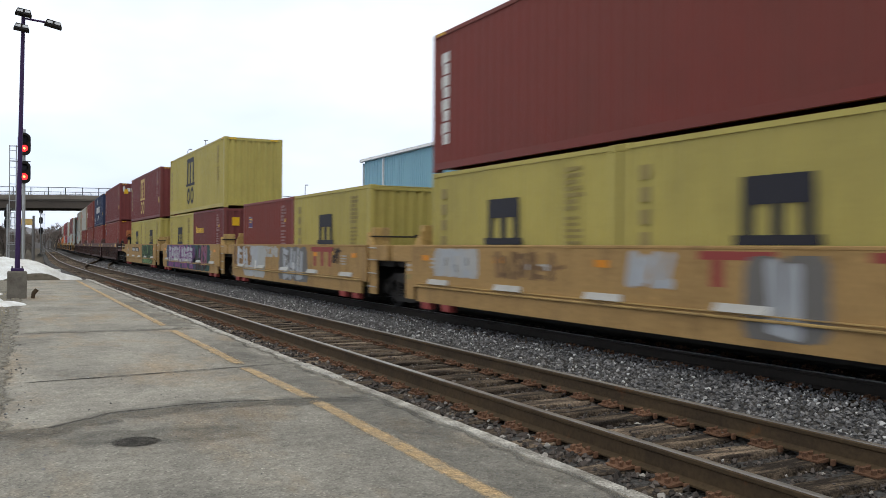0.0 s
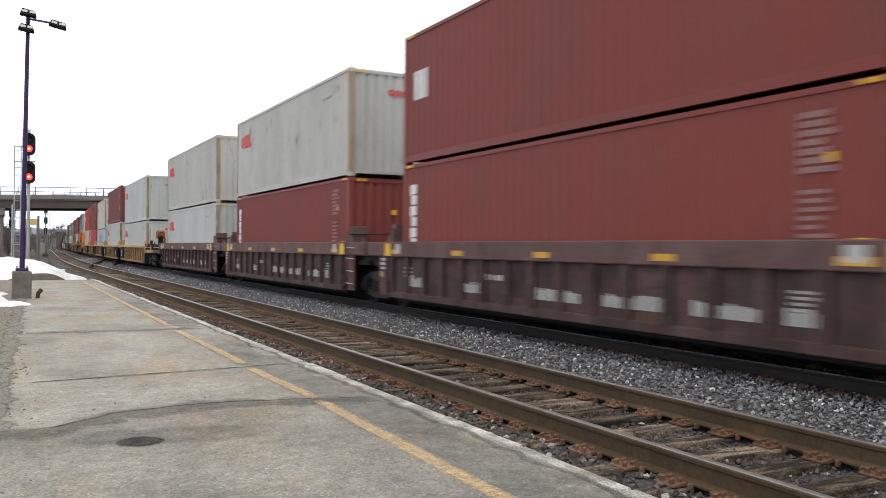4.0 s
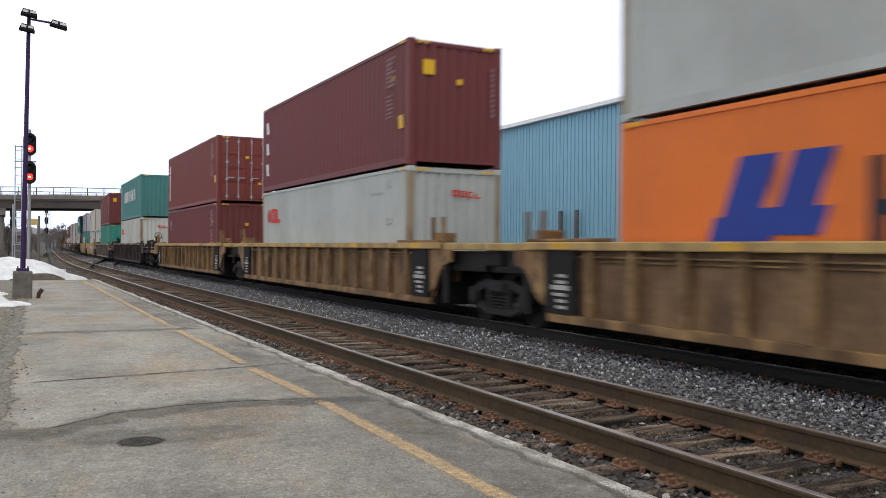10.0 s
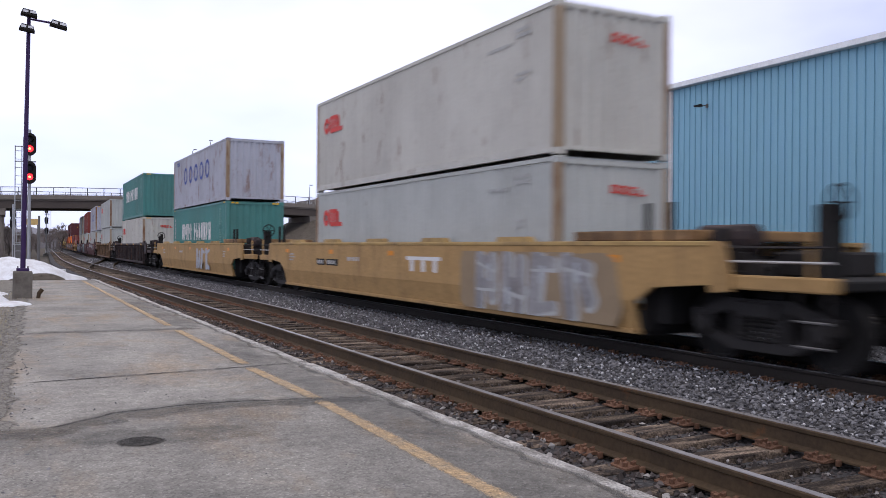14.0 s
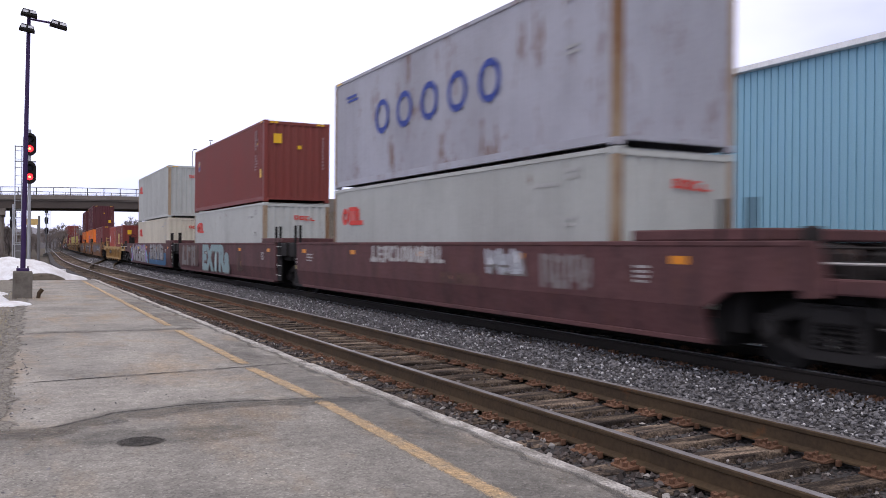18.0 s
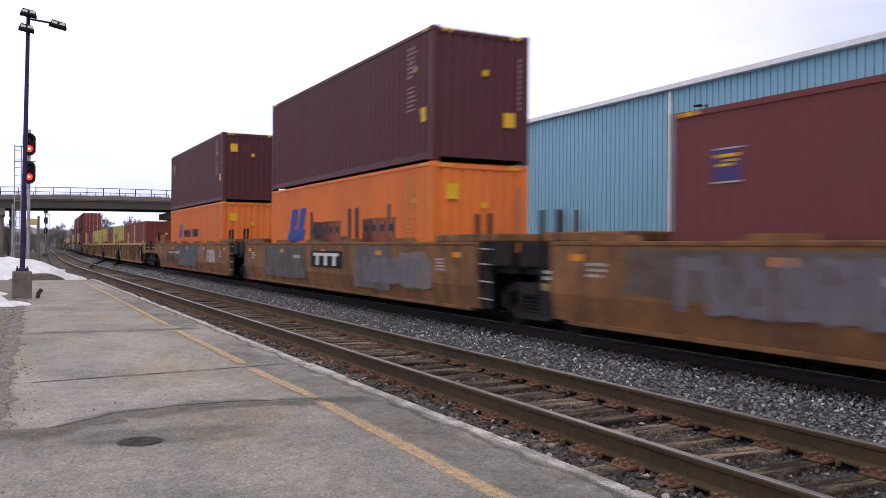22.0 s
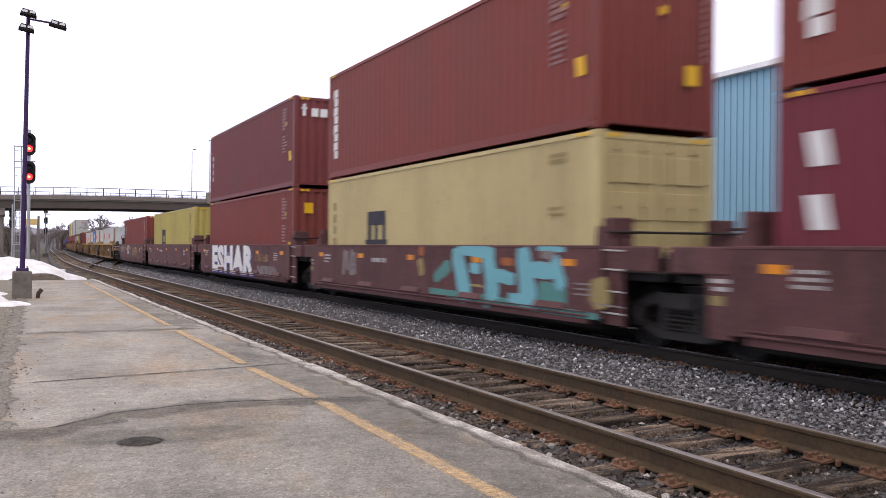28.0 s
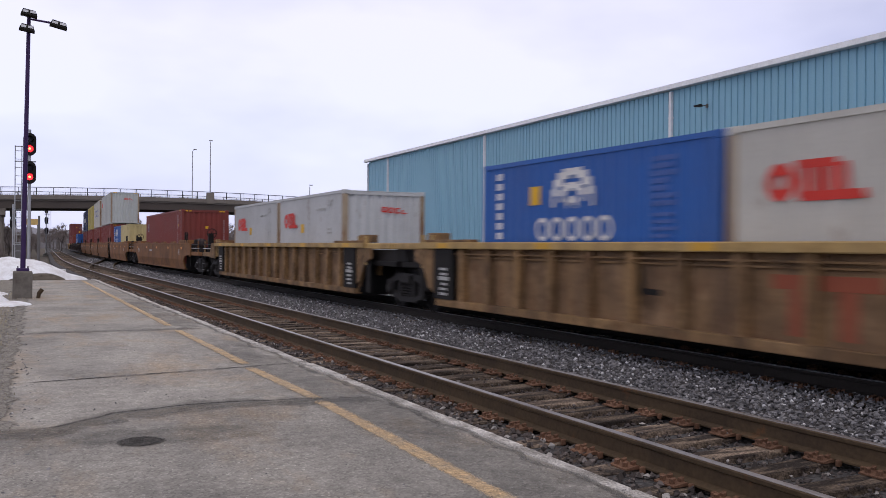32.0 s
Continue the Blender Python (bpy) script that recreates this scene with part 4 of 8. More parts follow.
for x0, x1 in ((29.4, 30.55),):
    part("pilaster", Build().box(x0, x1, BY - 0.4, BY + 0.3, 8.26, 10.05), M_BRIDGE, bridge)
part("end_block", Build().box(48.52, 53.5, BY - 0.3, BY + BDEPTH, 6.0, 9.7), M_BRIDGE, bridge)
part("abutment", Build().box(47.0, 48.4, BY, BY + BDEPTH, -0.6, 6.6), M_BRIDGE, bridge)
bank = Build()
prof = [(36.5, -0.6), (41.0, 2.2), (47.0, 5.6), (53.0, 8.4), (75.0, 8.0), (110.0, 7.2), (260.0, 4.0)]
for x, z in prof:
    for yy, zz in ((BY - 16, -0.6), (BY - 8, z * 0.5), (BY - 1.0, z), (BY + BDEPTH + 1, z), (BY + BDEPTH + 18, -0.6)):
        bank.v.append((x, yy, zz + (0.15 * math.sin(x * 2.1 + yy) if zz > 0 else 0)))
for i in range(len(prof) - 1):
    bank.f += [(i * 5 + k, i * 5 + k + 1, i * 5 + k + 6, i * 5 + k + 5) for k in range(4)]
bank.f.append((0, 1, 2, 3, 4))
thing("embankment", "brown grassy embankment carrying the road to the bridge", "embankment", kind="structure", shape=bank, mat=M_GROUND)


def street_lamp(x, y, z, h, arm):
    sl = thing("street_lamp", "tall galvanised street lamp on the road bridge", "street lamp", "bridge lamps", pose(x, y, z))
    part("pole", Build().tube((0, 0, 0), (0, 0, h), 0.11, 0.07), MAT["zinc"], sl)
    part("arm", Build().tube((0, 0, h), (arm, 0, h + 0.35), 0.05, 0.04), MAT["zinc"], sl)
    part("lamp_head", Build().box(arm - 0.1, arm + 0.5, -0.14, 0.14, h + 0.28, h + 0.42, 0.03), MAT["zinc"], sl)


street_lamp(29.95, BY - 0.05, 10.05, 8.2, -0.12)
street_lamp(29.45, BY + BDEPTH - 0.3, 8.7, 9.3, 0.25)
street_lamp(47.6, BY + 2, 8.6, 3.2, 0.05)

# ---------------------------------------------------------------- lamp pole on the platform
LP = thing("platform_lamp", "tall dark purple lamp pole with three floodlights on a concrete base", "lamp post", m=pose(0.44, 25.25, 0, 0, 0.9, 0))
part("pedestal", Build().box(-0.235, 0.235, -0.235, 0.235, -0.05, 0.72, 0.03), material("dark_damp_concrete", (0.17, 0.155, 0.135), 0.9, 0, (0.07, 0.06, 0.05), 0.8, 3.0), LP, "square concrete pedestal")
base = part("base_plate", Build().box(-0.155, 0.155, -0.155, 0.155, 0.721, 0.80, 0.015), M_PURPLE, LP)
for bx, by in ((-0.12, -0.12), (0.12, -0.12), (-0.12, 0.12), (0.12, 0.12)):
    part("bolt", Build().tube((bx, by, 0.79), (bx, by, 0.85), 0.018, None, 6), MAT["steel"], base)
part("pole", Build().tube((0, 0, 0.78), (0, 0, 7.60), 0.066, 0.048, 14), M_PURPLE, LP, "dark purple steel pole")
part("hand_hole", Build().box(-0.04, 0.04, -0.078, -0.055, 1.15, 1.38), M_PURPLE, LP)


def flood(x0, y, z, w, tilt, dx):
    f = Build()
    m = pose(x0, y, z, 0, tilt, 0)
    vs = [m @ Vector(p) for p in [(-w / 2, -0.16, -0.07), (w / 2, -0.16, -0.09), (w / 2, 0.16, -0.09), (-w / 2, 0.16, -0.07), (-w / 2 + 0.05, -0.14, 0.07), (w / 2 - 0.05, -0.14, 0.05), (w / 2 - 0.05, 0.14, 0.05), (-w / 2 + 0.05, 0.14, 0.07)]]
    f.add(vs, [(3, 2, 1, 0), (4, 5, 6, 7), (0, 1, 5, 4), (1, 2, 6, 5), (2, 3, 7, 6), (3, 0, 4, 7)])
    h = part("floodlight", f, MAT["black"], LP, "dark flat floodlight head")
    for k in (-1, 1):
        lens = Build()
        vs = [m @ Vector(p) for p in [(k * w * 0.22 - w * 0.16, -0.165, -0.03), (k * w * 0.22 + w * 0.16, -0.165, -0.03), (k * w * 0.22 + w * 0.16, -0.15, 0.035), (k * w * 0.22 - w * 0.16, -0.15, 0.035)]]
        lens.add(vs + [v + Vector((0, 0.02, 0)) for v in vs], [(0, 1, 2, 3), (7, 6, 5, 4), (0, 4, 5, 1), (3, 2, 6, 7)])
        part("lens", lens, M_LENS, h)
    return h


flood(0.0, -0.24, 7.56, 0.40, 4, 0)
flood(-0.04, -0.24, 7.16, 0.38, 4, 0)
part("bracket", Build().tube((0, 0, 7.56), (0.0, -0.2, 7.56), 0.03), M_PURPLE, LP)
part("bracket", Build().tube((0, 0, 7.17), (-0.03, -0.2, 7.17), 0.03), M_PURPLE, LP)
part("arm", Build().tube((0, 0, 7.46), (0.54, 0, 7.43), 0.026, 0.03), M_PURPLE, LP)
flood(0.73, 0, 7.41, 0.44, 8, 0)
stub = thing("valve_stub", "small rusty pipe stub beside the lamp base", "pipe", m=pose(0.82, 25.0, 0))
part("pipe", Build().tube((0, 0, 0), (0.02, 0, 0.16), 0.05).tube((0.02, 0, 0.14), (0.10, 0, 0.24), 0.055), M_RAIL, stub)

# ---------------------------------------------------------------- signals


def signal_mast(x, y, h, heads, lit, faces, ladder=True, label="railway signal mast with two round red lights lit"):
    s = thing("railway_signal", label, "railway signal", "signals", pose(x, y, Z_GROUND, 0, 0, faces))
    part("mast", Build().tube((0, 0, 0), (0, 0, h), 0.085, 0.075, 10), MAT["zinc"], s, "galvanised mast")
    part("base", Build().box(-0.4, 0.4, -0.4, 0.4, -0.1, 0.45, 0.03), M_CONCRETE, s)
    if ladder:
        lad = part("ladder", Build().tube((-0.64, 0.25, 0.6), (-0.64, 0.25, h - 0.8), 0.024).tube((-0.34, 0.25, 0.6), (-0.34, 0.25, h - 0.8), 0.024), MAT["zinc"], s, "galvanised ladder")
        z = 0.8
        while z < h - 0.9:
            part("rung", Build().tube((-0.64, 0.25, z), (-0.34, 0.25, z), 0.015, None, 6), MAT["zinc"], lad)
            z += 0.42
        part("platform_bracket", Build().tube((-0.66, 0.25, h - 1.6), (0.3, 0.1, h - 1.6), 0.03), MAT["zinc"], s)
        part("platform_bracket", Build().tube((-0.66, 0.25, h - 0.85), (0.0, 0, h - 0.85), 0.025), MAT["zinc"], s)
    for z in heads:
        hd_ = Build()
        pts = [(0.30 * math.cos(a), z + (0.27 if math.sin(a) > 0 else -0.27) + 0.30 * math.sin(a)) for a in [2 * math.pi * (i + 0.5) / 20 for i in range(20)]]
        hd_.prism(pts, "y", -0.30, -0.26)
        hd_.box(-0.17, 0.17, -0.259, -0.05, z - 0.45, z + 0.45)
        ho = part("signal_head", hd_, MAT["black"], s, "black oval backing board")
        for k, dz in enumerate((0.24, -0.22)):
            hood = Build()
            n = 14
            for a_ in range(n + 1):
                t = math.pi * (-0.15 + 1.3 * a_ / n)
                for yy in (-0.31, -0.58):
                    hood.v.append((0.18 * math.cos(t), yy, z + dz + 0.18 * math.sin(t)))
            hood.f = [(2 * i, 2 * i + 1, 2 * i + 3, 2 * i + 2) for i in range(n)]
            part("hood", hood, MAT["black"], ho)
            on = lit and k == 1
            part("lens", Build().lathe((0, -0.315, z + dz), "y", [(0.0, 0.165), (-0.03, 0.14), (-0.045, 0.07)], 18), M_RED if on else MAT["darknote"], ho, "glowing red lens" if on else "dark unlit lens")
            if on:
                part("bulb", Build().lathe((0, -0.355, z + dz), "y", [(0.0, 0.065), (-0.012, 0.05), (-0.018, 0.02)], 16), M_REDCORE, ho, "bright centre of the lens")
    return s


signal_mast(1.12, 47.5, 7.75, (6.98, 5.57), True, 0)
signal_mast(-1.8, 118, 7.9, (), False, 180, True, "far signal mast with dark heads turned away")
signal_mast(6.2, 155, 8.5, (7.6, 5.9, 4.2), False, 170, True, "tall far signal mast with three dark heads")
signal_mast(0.8, 96, 6.0, (5.12, 4.09), False, 180, True, "signal mast with two dark heads seen from behind")
ub = thing("utility_pole", "plain grey utility post beside the tracks", "pole", m=pose(2.65, 80, Z_GROUND))
part("post", Build().tube((0, 0, 0), (0, 0, 4.4), 0.11, 0.09), MAT["steel"], ub)
sg = thing("sign", "pale cream rectangular board on two posts beside the tracks", "sign", m=pose(3.2, 120, Z_GROUND))
part("board", Build().box(-0.8, 0.8, -0.05, 0.05, 4.42, 5.2), plain("weathered_yellow_sign_board", (0.62, 0.44, 0.17)), sg)
for xx in (-0.6, 0.6):
    part("post", Build().box(xx - 0.04, xx + 0.04, 0.055, 0.13, 0, 5.0), MAT["steel"], sg)

cab = thing("equipment_cabinet", "grey steel trackside equipment cabinet", "cabinet", m=pose(1.25, 94, Z_GROUND))
part("body", Build().box(-0.45, 0.45, -0.4, 0.4, 0.1, 1.9, 0.03), MAT["steel"], cab)
part("door", Build().box(-0.38, 0.38, -0.425, -0.402, 0.25, 1.8, 0.008), MAT["steel"], cab)
part("roof", Build().box(-0.5, 0.5, -0.46, 0.46, 1.901, 1.97, 0.02), MAT["zinc"], cab)

# ---------------------------------------------------------------- bare trees and the distance


def bare_tree(seed, h):
    r = random.Random(seed)
    trunk, crown = Build(), Build()

    def grow(b, p, d, ln, rad, depth):
        q = p + d * ln
        n = 6 if depth < 2 else 3
        (trunk if depth < 2 else crown).tube(p, q, rad, rad * 0.62, n)
        if depth >= 5:
            return
        for i in range(3 if depth < 3 else 4):
            a, tilt = r.uniform(0, 6.28), r.uniform(0.25, 0.85)
            u = d.orthogonal().normalized()
            u.rotate(Matrix.Rotation(a, 3, d))
            nd = (d * math.cos(tilt) + u * math.sin(tilt) + Vector((0, 0, 0.12))).normalized()
            grow(b, p + d * ln * r.uniform(0.55, 1.0), nd, ln * r.uniform(0.55, 0.82), max(0.03, rad * 0.55), depth + 1)

    grow(trunk, Vector((0, 0, 0)), Vector((0, 0, 1)), h * 0.27, h * 0.022, 0)
    return trunk, crown


TREES = []
for k in range(4):
    tb, cb = bare_tree(20 + k, 9.0)
    TREES.append((tb.mesh("trunk", M_BARK), cb.mesh("crown", M_TWIG)))
rt = random.Random(9)


FAR_TREES = []
for tb, cb in TREES:
    both = bmesh.new()
    both.from_mesh(tb)
    n_trunk = len(both.faces)
    both.from_mesh(cb)
    both.faces.ensure_lookup_table()
    for f_ in both.faces[n_trunk:]:
        f_.material_index = 1
    me_ = bpy.data.meshes.new("bare_tree")
    both.to_mesh(me_)
    both.free()
    me_.materials.append(M_BARK), me_.materials.append(M_TWIG)
    FAR_TREES.append(me_)


def far_tree(x, y, z, s, k):
    t = new("bare_tree", FAR_TREES[k % 4])
    t.matrix_basis = pose(x, y, z, 0, 0, rt.uniform(0, 360)) @ Matrix.Scale(s, 4)
    tagged(t, "leafless grey winter tree among distant woods", "tree", "bare trees")


def tree(x, y, z, s, k):
    t = thing("bare_tree", "leafless grey winter tree with fine twigs", "tree", "bare trees", pose(x, y, z, 0, 0, rt.uniform(0, 360)))
    t.scale = (s, s, s)
    part("trunk", TREES[k % 4][0], None, t)
    part("crown", TREES[k % 4][1], None, t)


for i in range(46):
    x = rt.uniform(-50, 66)
    tree(x, rt.uniform(170, 280), Z_GROUND, rt.uniform(0.8, 1.35), i)
for i in range(26):
    tree(rt.uniform(-22, 4), rt.uniform(155, 250), Z_GROUND, rt.uniform(0.6, 1.0), i)
for i in range(26):
    tree(rt.uniform(50, 84), BY + rt.uniform(-3, 14), 7.6, rt.uniform(0.26, 0.52), i)
for i in range(5):
    tree(rt.uniform(-14, -5), rt.uniform(80, 125), Z_GROUND, rt.uniform(0.45, 0.7), i)
for i in range(40):
    far_tree(rt.uniform(-16, 3.5 if i % 2 else 0), rt.uniform(158, 250), Z_GROUND, rt.uniform(0.5, 0.95), i)
for i in range(26):
    tree(rt.uniform(-9, 0.2), rt.uniform(100, 136), Z_GROUND - 0.6, rt.uniform(0.22, 0.42), i)
for i in range(48):
    ty = rt.uniform(165, 390)
    far_tree(ty * rt.uniform(0.002, 0.034), ty, Z_GROUND - 0.4, rt.uniform(0.4, 0.85), i)
for i in range(70):
    far_tree(rt.uniform(11, 48), rt.uniform(225, 330), Z_GROUND, rt.uniform(0.75, 1.15), i)
for i in range(22):
    tree(rt.uniform(34, 84), rt.uniform(190, 300), Z_GROUND, rt.uniform(0.8, 1.25), i)
for sx_, sy_, ss_ in ((22.1, 54.2, 0.33), (22.0, 23.6, 0.27), (21.9, 22.9, 0.2)):
    tree(sx_, sy_, Z_GROUND, ss_, 1)
woods = Build()
pts = []
for i in range(760):
    x = -420 + i * 1.3
    pts.append((x, 6.5 + 2.0 * noise.noise(Vector((x * 0.02, 3, 0))) + 1.0 * noise.noise(Vector((x * 0.3, 7, 0))) + 1.3 * rt.random()))
for i, (x, h_) in enumerate(pts):
    woods.v += [(x, 420, -0.6), (x, 424, h_ * 0.8)]
woods.f = [(2 * i, 2 * i + 2, 2 * i + 3, 2 * i + 1) for i in range(len(pts) - 1)]
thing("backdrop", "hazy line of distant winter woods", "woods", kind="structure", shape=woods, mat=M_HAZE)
woods = Build()
for i, (x, h_) in enumerate(pts):
    woods.v += [(x, 455, -0.6), (x, 459, 2.5 + 0.85 * pts[(i + 170) % len(pts)][1])]
woods.f = [(2 * i, 2 * i + 2, 2 * i + 3, 2 * i + 1) for i in range(len(pts) - 1)]
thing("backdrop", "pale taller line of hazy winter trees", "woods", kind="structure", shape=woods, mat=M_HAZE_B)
house = thing("far_building", "grey building among bare trees beyond the bridge", "building", m=pose(34, 330, Z_GROUND - 3.0))
part("wall", Build().box(-7, 9, 0, 12, 0, 9.2), M_BRIDGE, house)
part("roof", Build().prism([(-7.6, 9.2), (-7.6, 9.4), (-3, 11.6), (5, 11.6), (9.6, 9.4), (9.6, 9.2)], "y", -0.5, 12.5), M_ROOF, house)
for i in range(4):
    for j in range(2):
        part("window", Build().box(-5.6 + i * 3.8, -4.2 + i * 3.8, -0.06, 0.02, 2.4 + j * 3.3, 4.2 + j * 3.3), MAT["darknote"], house)
# ---------------------------------------------------------------- shipping containers
CACHE = {}


def cached(key, make):
    if key not in CACHE:
        CACHE[key] = make()
    return CACHE[key]


HC, STD, CW = 2.896, 2.591, 1.219


def corrugated(length, z0, z1, depth, pitch):
    """A corrugated sheet along y, facing -x, its outer face at x = 0."""
    b = Build()
    n = max(3, int(length / pitch))
    p = length / n
    pts = []
    for i in range(n):
        y = -length / 2 + i * p
        pts += [(0, y), (0, y + p * 0.27), (depth, y + p * 0.5), (depth, y + p * 0.77)]
    pts.append((0, length / 2))
    for x, y in pts:
        b.v += [(x, y, z0), (x, y, z1)]
    b.f = [(2 * i, 2 * i + 1, 2 * i + 3, 2 * i + 2) for i in range(len(pts) - 1)]
    b.add([(depth + 0.015, -length / 2, z0), (depth + 0.015, -length / 2, z1), (depth + 0.015, length / 2, z1), (depth + 0.015, length / 2, z0)], [(3, 2, 1, 0)])
    return b


def frame_mesh(L, H):
    b = Build()
    for sx in (-1, 1):
        xa, xb = sorted((sx * CW, sx * (CW - 0.06)))
        b.box(xa, xb, -L / 2 + 0.17, L / 2 - 0.17, H - 0.085, H - 0.01)
        xa, xb = sorted((sx * (CW - 0.004), sx * (CW - 0.09)))
        b.box(xa, xb, -L / 2 + 0.17, L / 2 - 0.17, 0.045, 0.19)
    for sy in (-1, 1):
        ya, yb = sorted((sy * L / 2, sy * (L / 2 - 0.07)))
        b.box(-CW + 0.16, CW - 0.16, ya, yb, H - 0.13, H - 0.045)
        b.box(-CW + 0.16, CW - 0.16, ya, yb, 0.085, 0.16)
    return b.mesh("frame")


def door_mesh(H):
    b = Build()
    b.box(-0.53, 0.53, -0.03, 0.03, 0.17, H - 0.14, 0.008)
    for k in range(4):
        z = 0.32 + k * (H - 0.55) / 4
        b.box(-0.46, 0.46, -0.055, -0.031, z, z + (H - 0.55) / 4 - 0.14, 0.01)
    return b.mesh("door")


def rod_mesh(H):
    b = Build().tube((0, 0, 0.1), (0, 0, H - 0.08), 0.02, None, 6)
    for z in (0.22, 0.95, 1.7, H - 0.3):
        b.box(-0.05, 0.05, -0.025, 0.03, z, z + 0.09)
    b.box(-0.02, 0.30, -0.05, -0.025, 1.05, 1.09)
    return b.mesh("lock_rod")


def quad(b, a0, a1, z0, z1, L, slant=0.0, t=0.004):
    """A thin flat mark on the side; a runs from the trailing end."""
    y0, y1 = L / 2 - a0, L / 2 - a1
    q = -0.0004 * (len(b.v) // 8 % 12)  # each piece lies a hair above the one before
    b.add([(q, y0, z0), (q, y1, z0), (q, y1 - slant, z1), (q, y0 - slant, z1), (t, y0, z0), (t, y1, z0), (t, y1 - slant, z1), (t, y0 - slant, z1)],
          [(0, 1, 2, 3), (7, 6, 5, 4), (0, 4, 5, 1), (1, 5, 6, 2), (2, 6, 7, 3), (3, 7, 4, 0)])


def ring(b, a, z, w, h, L, gap=0.0, thick=0.28):
    """A round-cornered hoop as a plain mark, with an opening on its trailing-away side if gap is set."""
    n = 16
    y = L / 2 - a
    pts = []
    for i in range(n + 1):
        t = gap + (2 * math.pi - 2 * gap) * i / n
        pts.append((-math.cos(t), math.sin(t)))
    vs, fs = [], []
    for c, s in pts:
        for k in (1, 1 - thick * 2):
            vs.append((0, y + c * w / 2 * k, z + s * h / 2 * k))
    fs = [(2 * i, 2 * i + 1, 2 * i + 3, 2 * i + 2) for i in range(n)]
    b.add(vs, fs)


SIDE_X = -CW + 0.0075


def chars(b, a0, a1, z0, z1, L, pitch=0.085):
    """A row of small upright bars in place of writing."""
    a = a0
    while a + pitch * 0.6 < a1:
        quad(b, a, a + pitch * 0.62, z0, z1, L)
        a += pitch


def marks(box, L, H, style, color, upper):
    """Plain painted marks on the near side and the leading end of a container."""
    r = random.Random(box.name)
    def put(nm, b, mat, lab, m):
        ob = part(nm, b, MAT[mat], box, lab, m)
        if nm in ("data_mark", "small_print", "end_mark", "height_mark", "lettering"):
            tagged(ob, lab, kind="stuff")

    add = lambda nm, b, mat, lab="": put(nm, b, mat, lab, pose(SIDE_X - 0.0045, 0, 0)) if b.v else None
    end = lambda nm, b, mat, lab="": put(nm, b, mat, lab, pose(0, -L / 2 - 0.006, 0, 0, 0, 90)) if b.v else None
    big = L > 8

    def endquad(b, x0, x1, z0, z1):
        b.box(-0.004, 0.0, -x1, -x0, z0, z1)

    if style == "petal":
        b = Build()
        zc, a, k = H * 0.71, 0.62, 1.0 if big else 0.9
        ring(b, a + 0.24 * k, zc, 0.46 * k, 0.46, L, 0.0, 0.30)
        for (da, wa, dz, h) in ((0.50, 0.62, 0.19, 0.10), (0.52, 0.13, 0.0, 0.40), (0.72, 0.16, 0.02, 0.30), (0.94, 0.13, 0.02, 0.36), (1.12, 0.14, -0.02, 0.40), (0.56, 0.94, -0.18, 0.11)):
            quad(b, a + da * k, a + (da + wa) * k, zc + dz - h / 2, zc + dz + h / 2, L, -0.02)
        add("logo", b, "rednote", "red emblem of plain blocks")
        if not big:
            ys_ = Build()
            quad(ys_, 2.35, 2.65, H * 0.56, H * 0.66, L)
            add("sticker", ys_, "sticker", "yellow square sticker")
        e = Build()
        for i in range(4):
            x, zq = -0.10 + i * 0.20, H * 0.77 - 0.012 * i
            endquad(e, x, x + 0.05, zq + 0.035, zq + 0.115), endquad(e, x, x + 0.16, zq, zq + 0.034)
            if i < 3:
                endquad(e, x, x + 0.16, zq + 0.116, zq + 0.15)
            if i < 2:
                endquad(e, x + 0.11, x + 0.16, zq + 0.035, zq + 0.115)
        end("end_logo", e, "rednote", "row of red blocks")
        p = Build()
        chars(p, L - 2.3, L - 1.5, H * 0.80, H * 0.80 + 0.07, L, 0.075)
        add("small_print", p, "faint_l")
    elif style == "slashes_small":
        b = Build()
        quad(b, 2.30, 2.85, 1.42, 1.66, L, 0.10), quad(b, 2.50, 2.75, 1.66, 2.10, L, 0.18), quad(b, 2.90, 3.12, 1.55, 2.10, L, 0.20)
        add("logo", b, "bluenote", "small blue slanted emblem")
        t = Build()
        for i in range(10):
            if i != 5:
                quad(t, 3.7 + i * 0.37, 3.82 + i * 0.37, 1.45, 1.82, L), quad(t, 3.82 + i * 0.37, 3.95 + i * 0.37, 1.60 + 0.1 * (i % 2), 1.72 + 0.1 * (i % 2), L), quad(t, 3.95 + i * 0.37, 4.02 + i * 0.37, 1.45, 1.80, L)
        add("lettering", t, "darknote", "dark block lettering bars")
    elif style == "slashes":
        b = Build()
        quad(b, 1.75, 2.75, 1.05, 1.45, L, 0.15)
        quad(b, 2.02, 2.62, 1.45, 2.20, L, 0.30)
        quad(b, 2.80, 3.35, 1.30, 2.20, L, 0.34)
        quad(b, 2.5, 3.5, 1.22, 1.55, L, 0.12)
        add("logo", b, "bluenote", "blue slanted emblem")
        t = Build()
        a = 4.1
        for i, h in enumerate((0.9, 0.6, 0.6, 0.6, 0.6, 0.18, 0.9, 0.9, 0.6, 0.6, 0.6, 0.9)):
            w = 0.12 if h == 0.9 and i in (7,) else 0.36
            quad(t, a, a + 0.16, 1.15, 1.15 + h, L)
            if h != 0.9 or i in (0, 11):
                quad(t, a + 0.28, a + 0.43, 1.15, 1.15 + min(h, 0.6), L)
                quad(t, a + 0.16, a + 0.28, 1.15 + min(h, 0.6) * 0.45, 1.15 + min(h, 0.6) * 0.72, L)
            a += 0.52
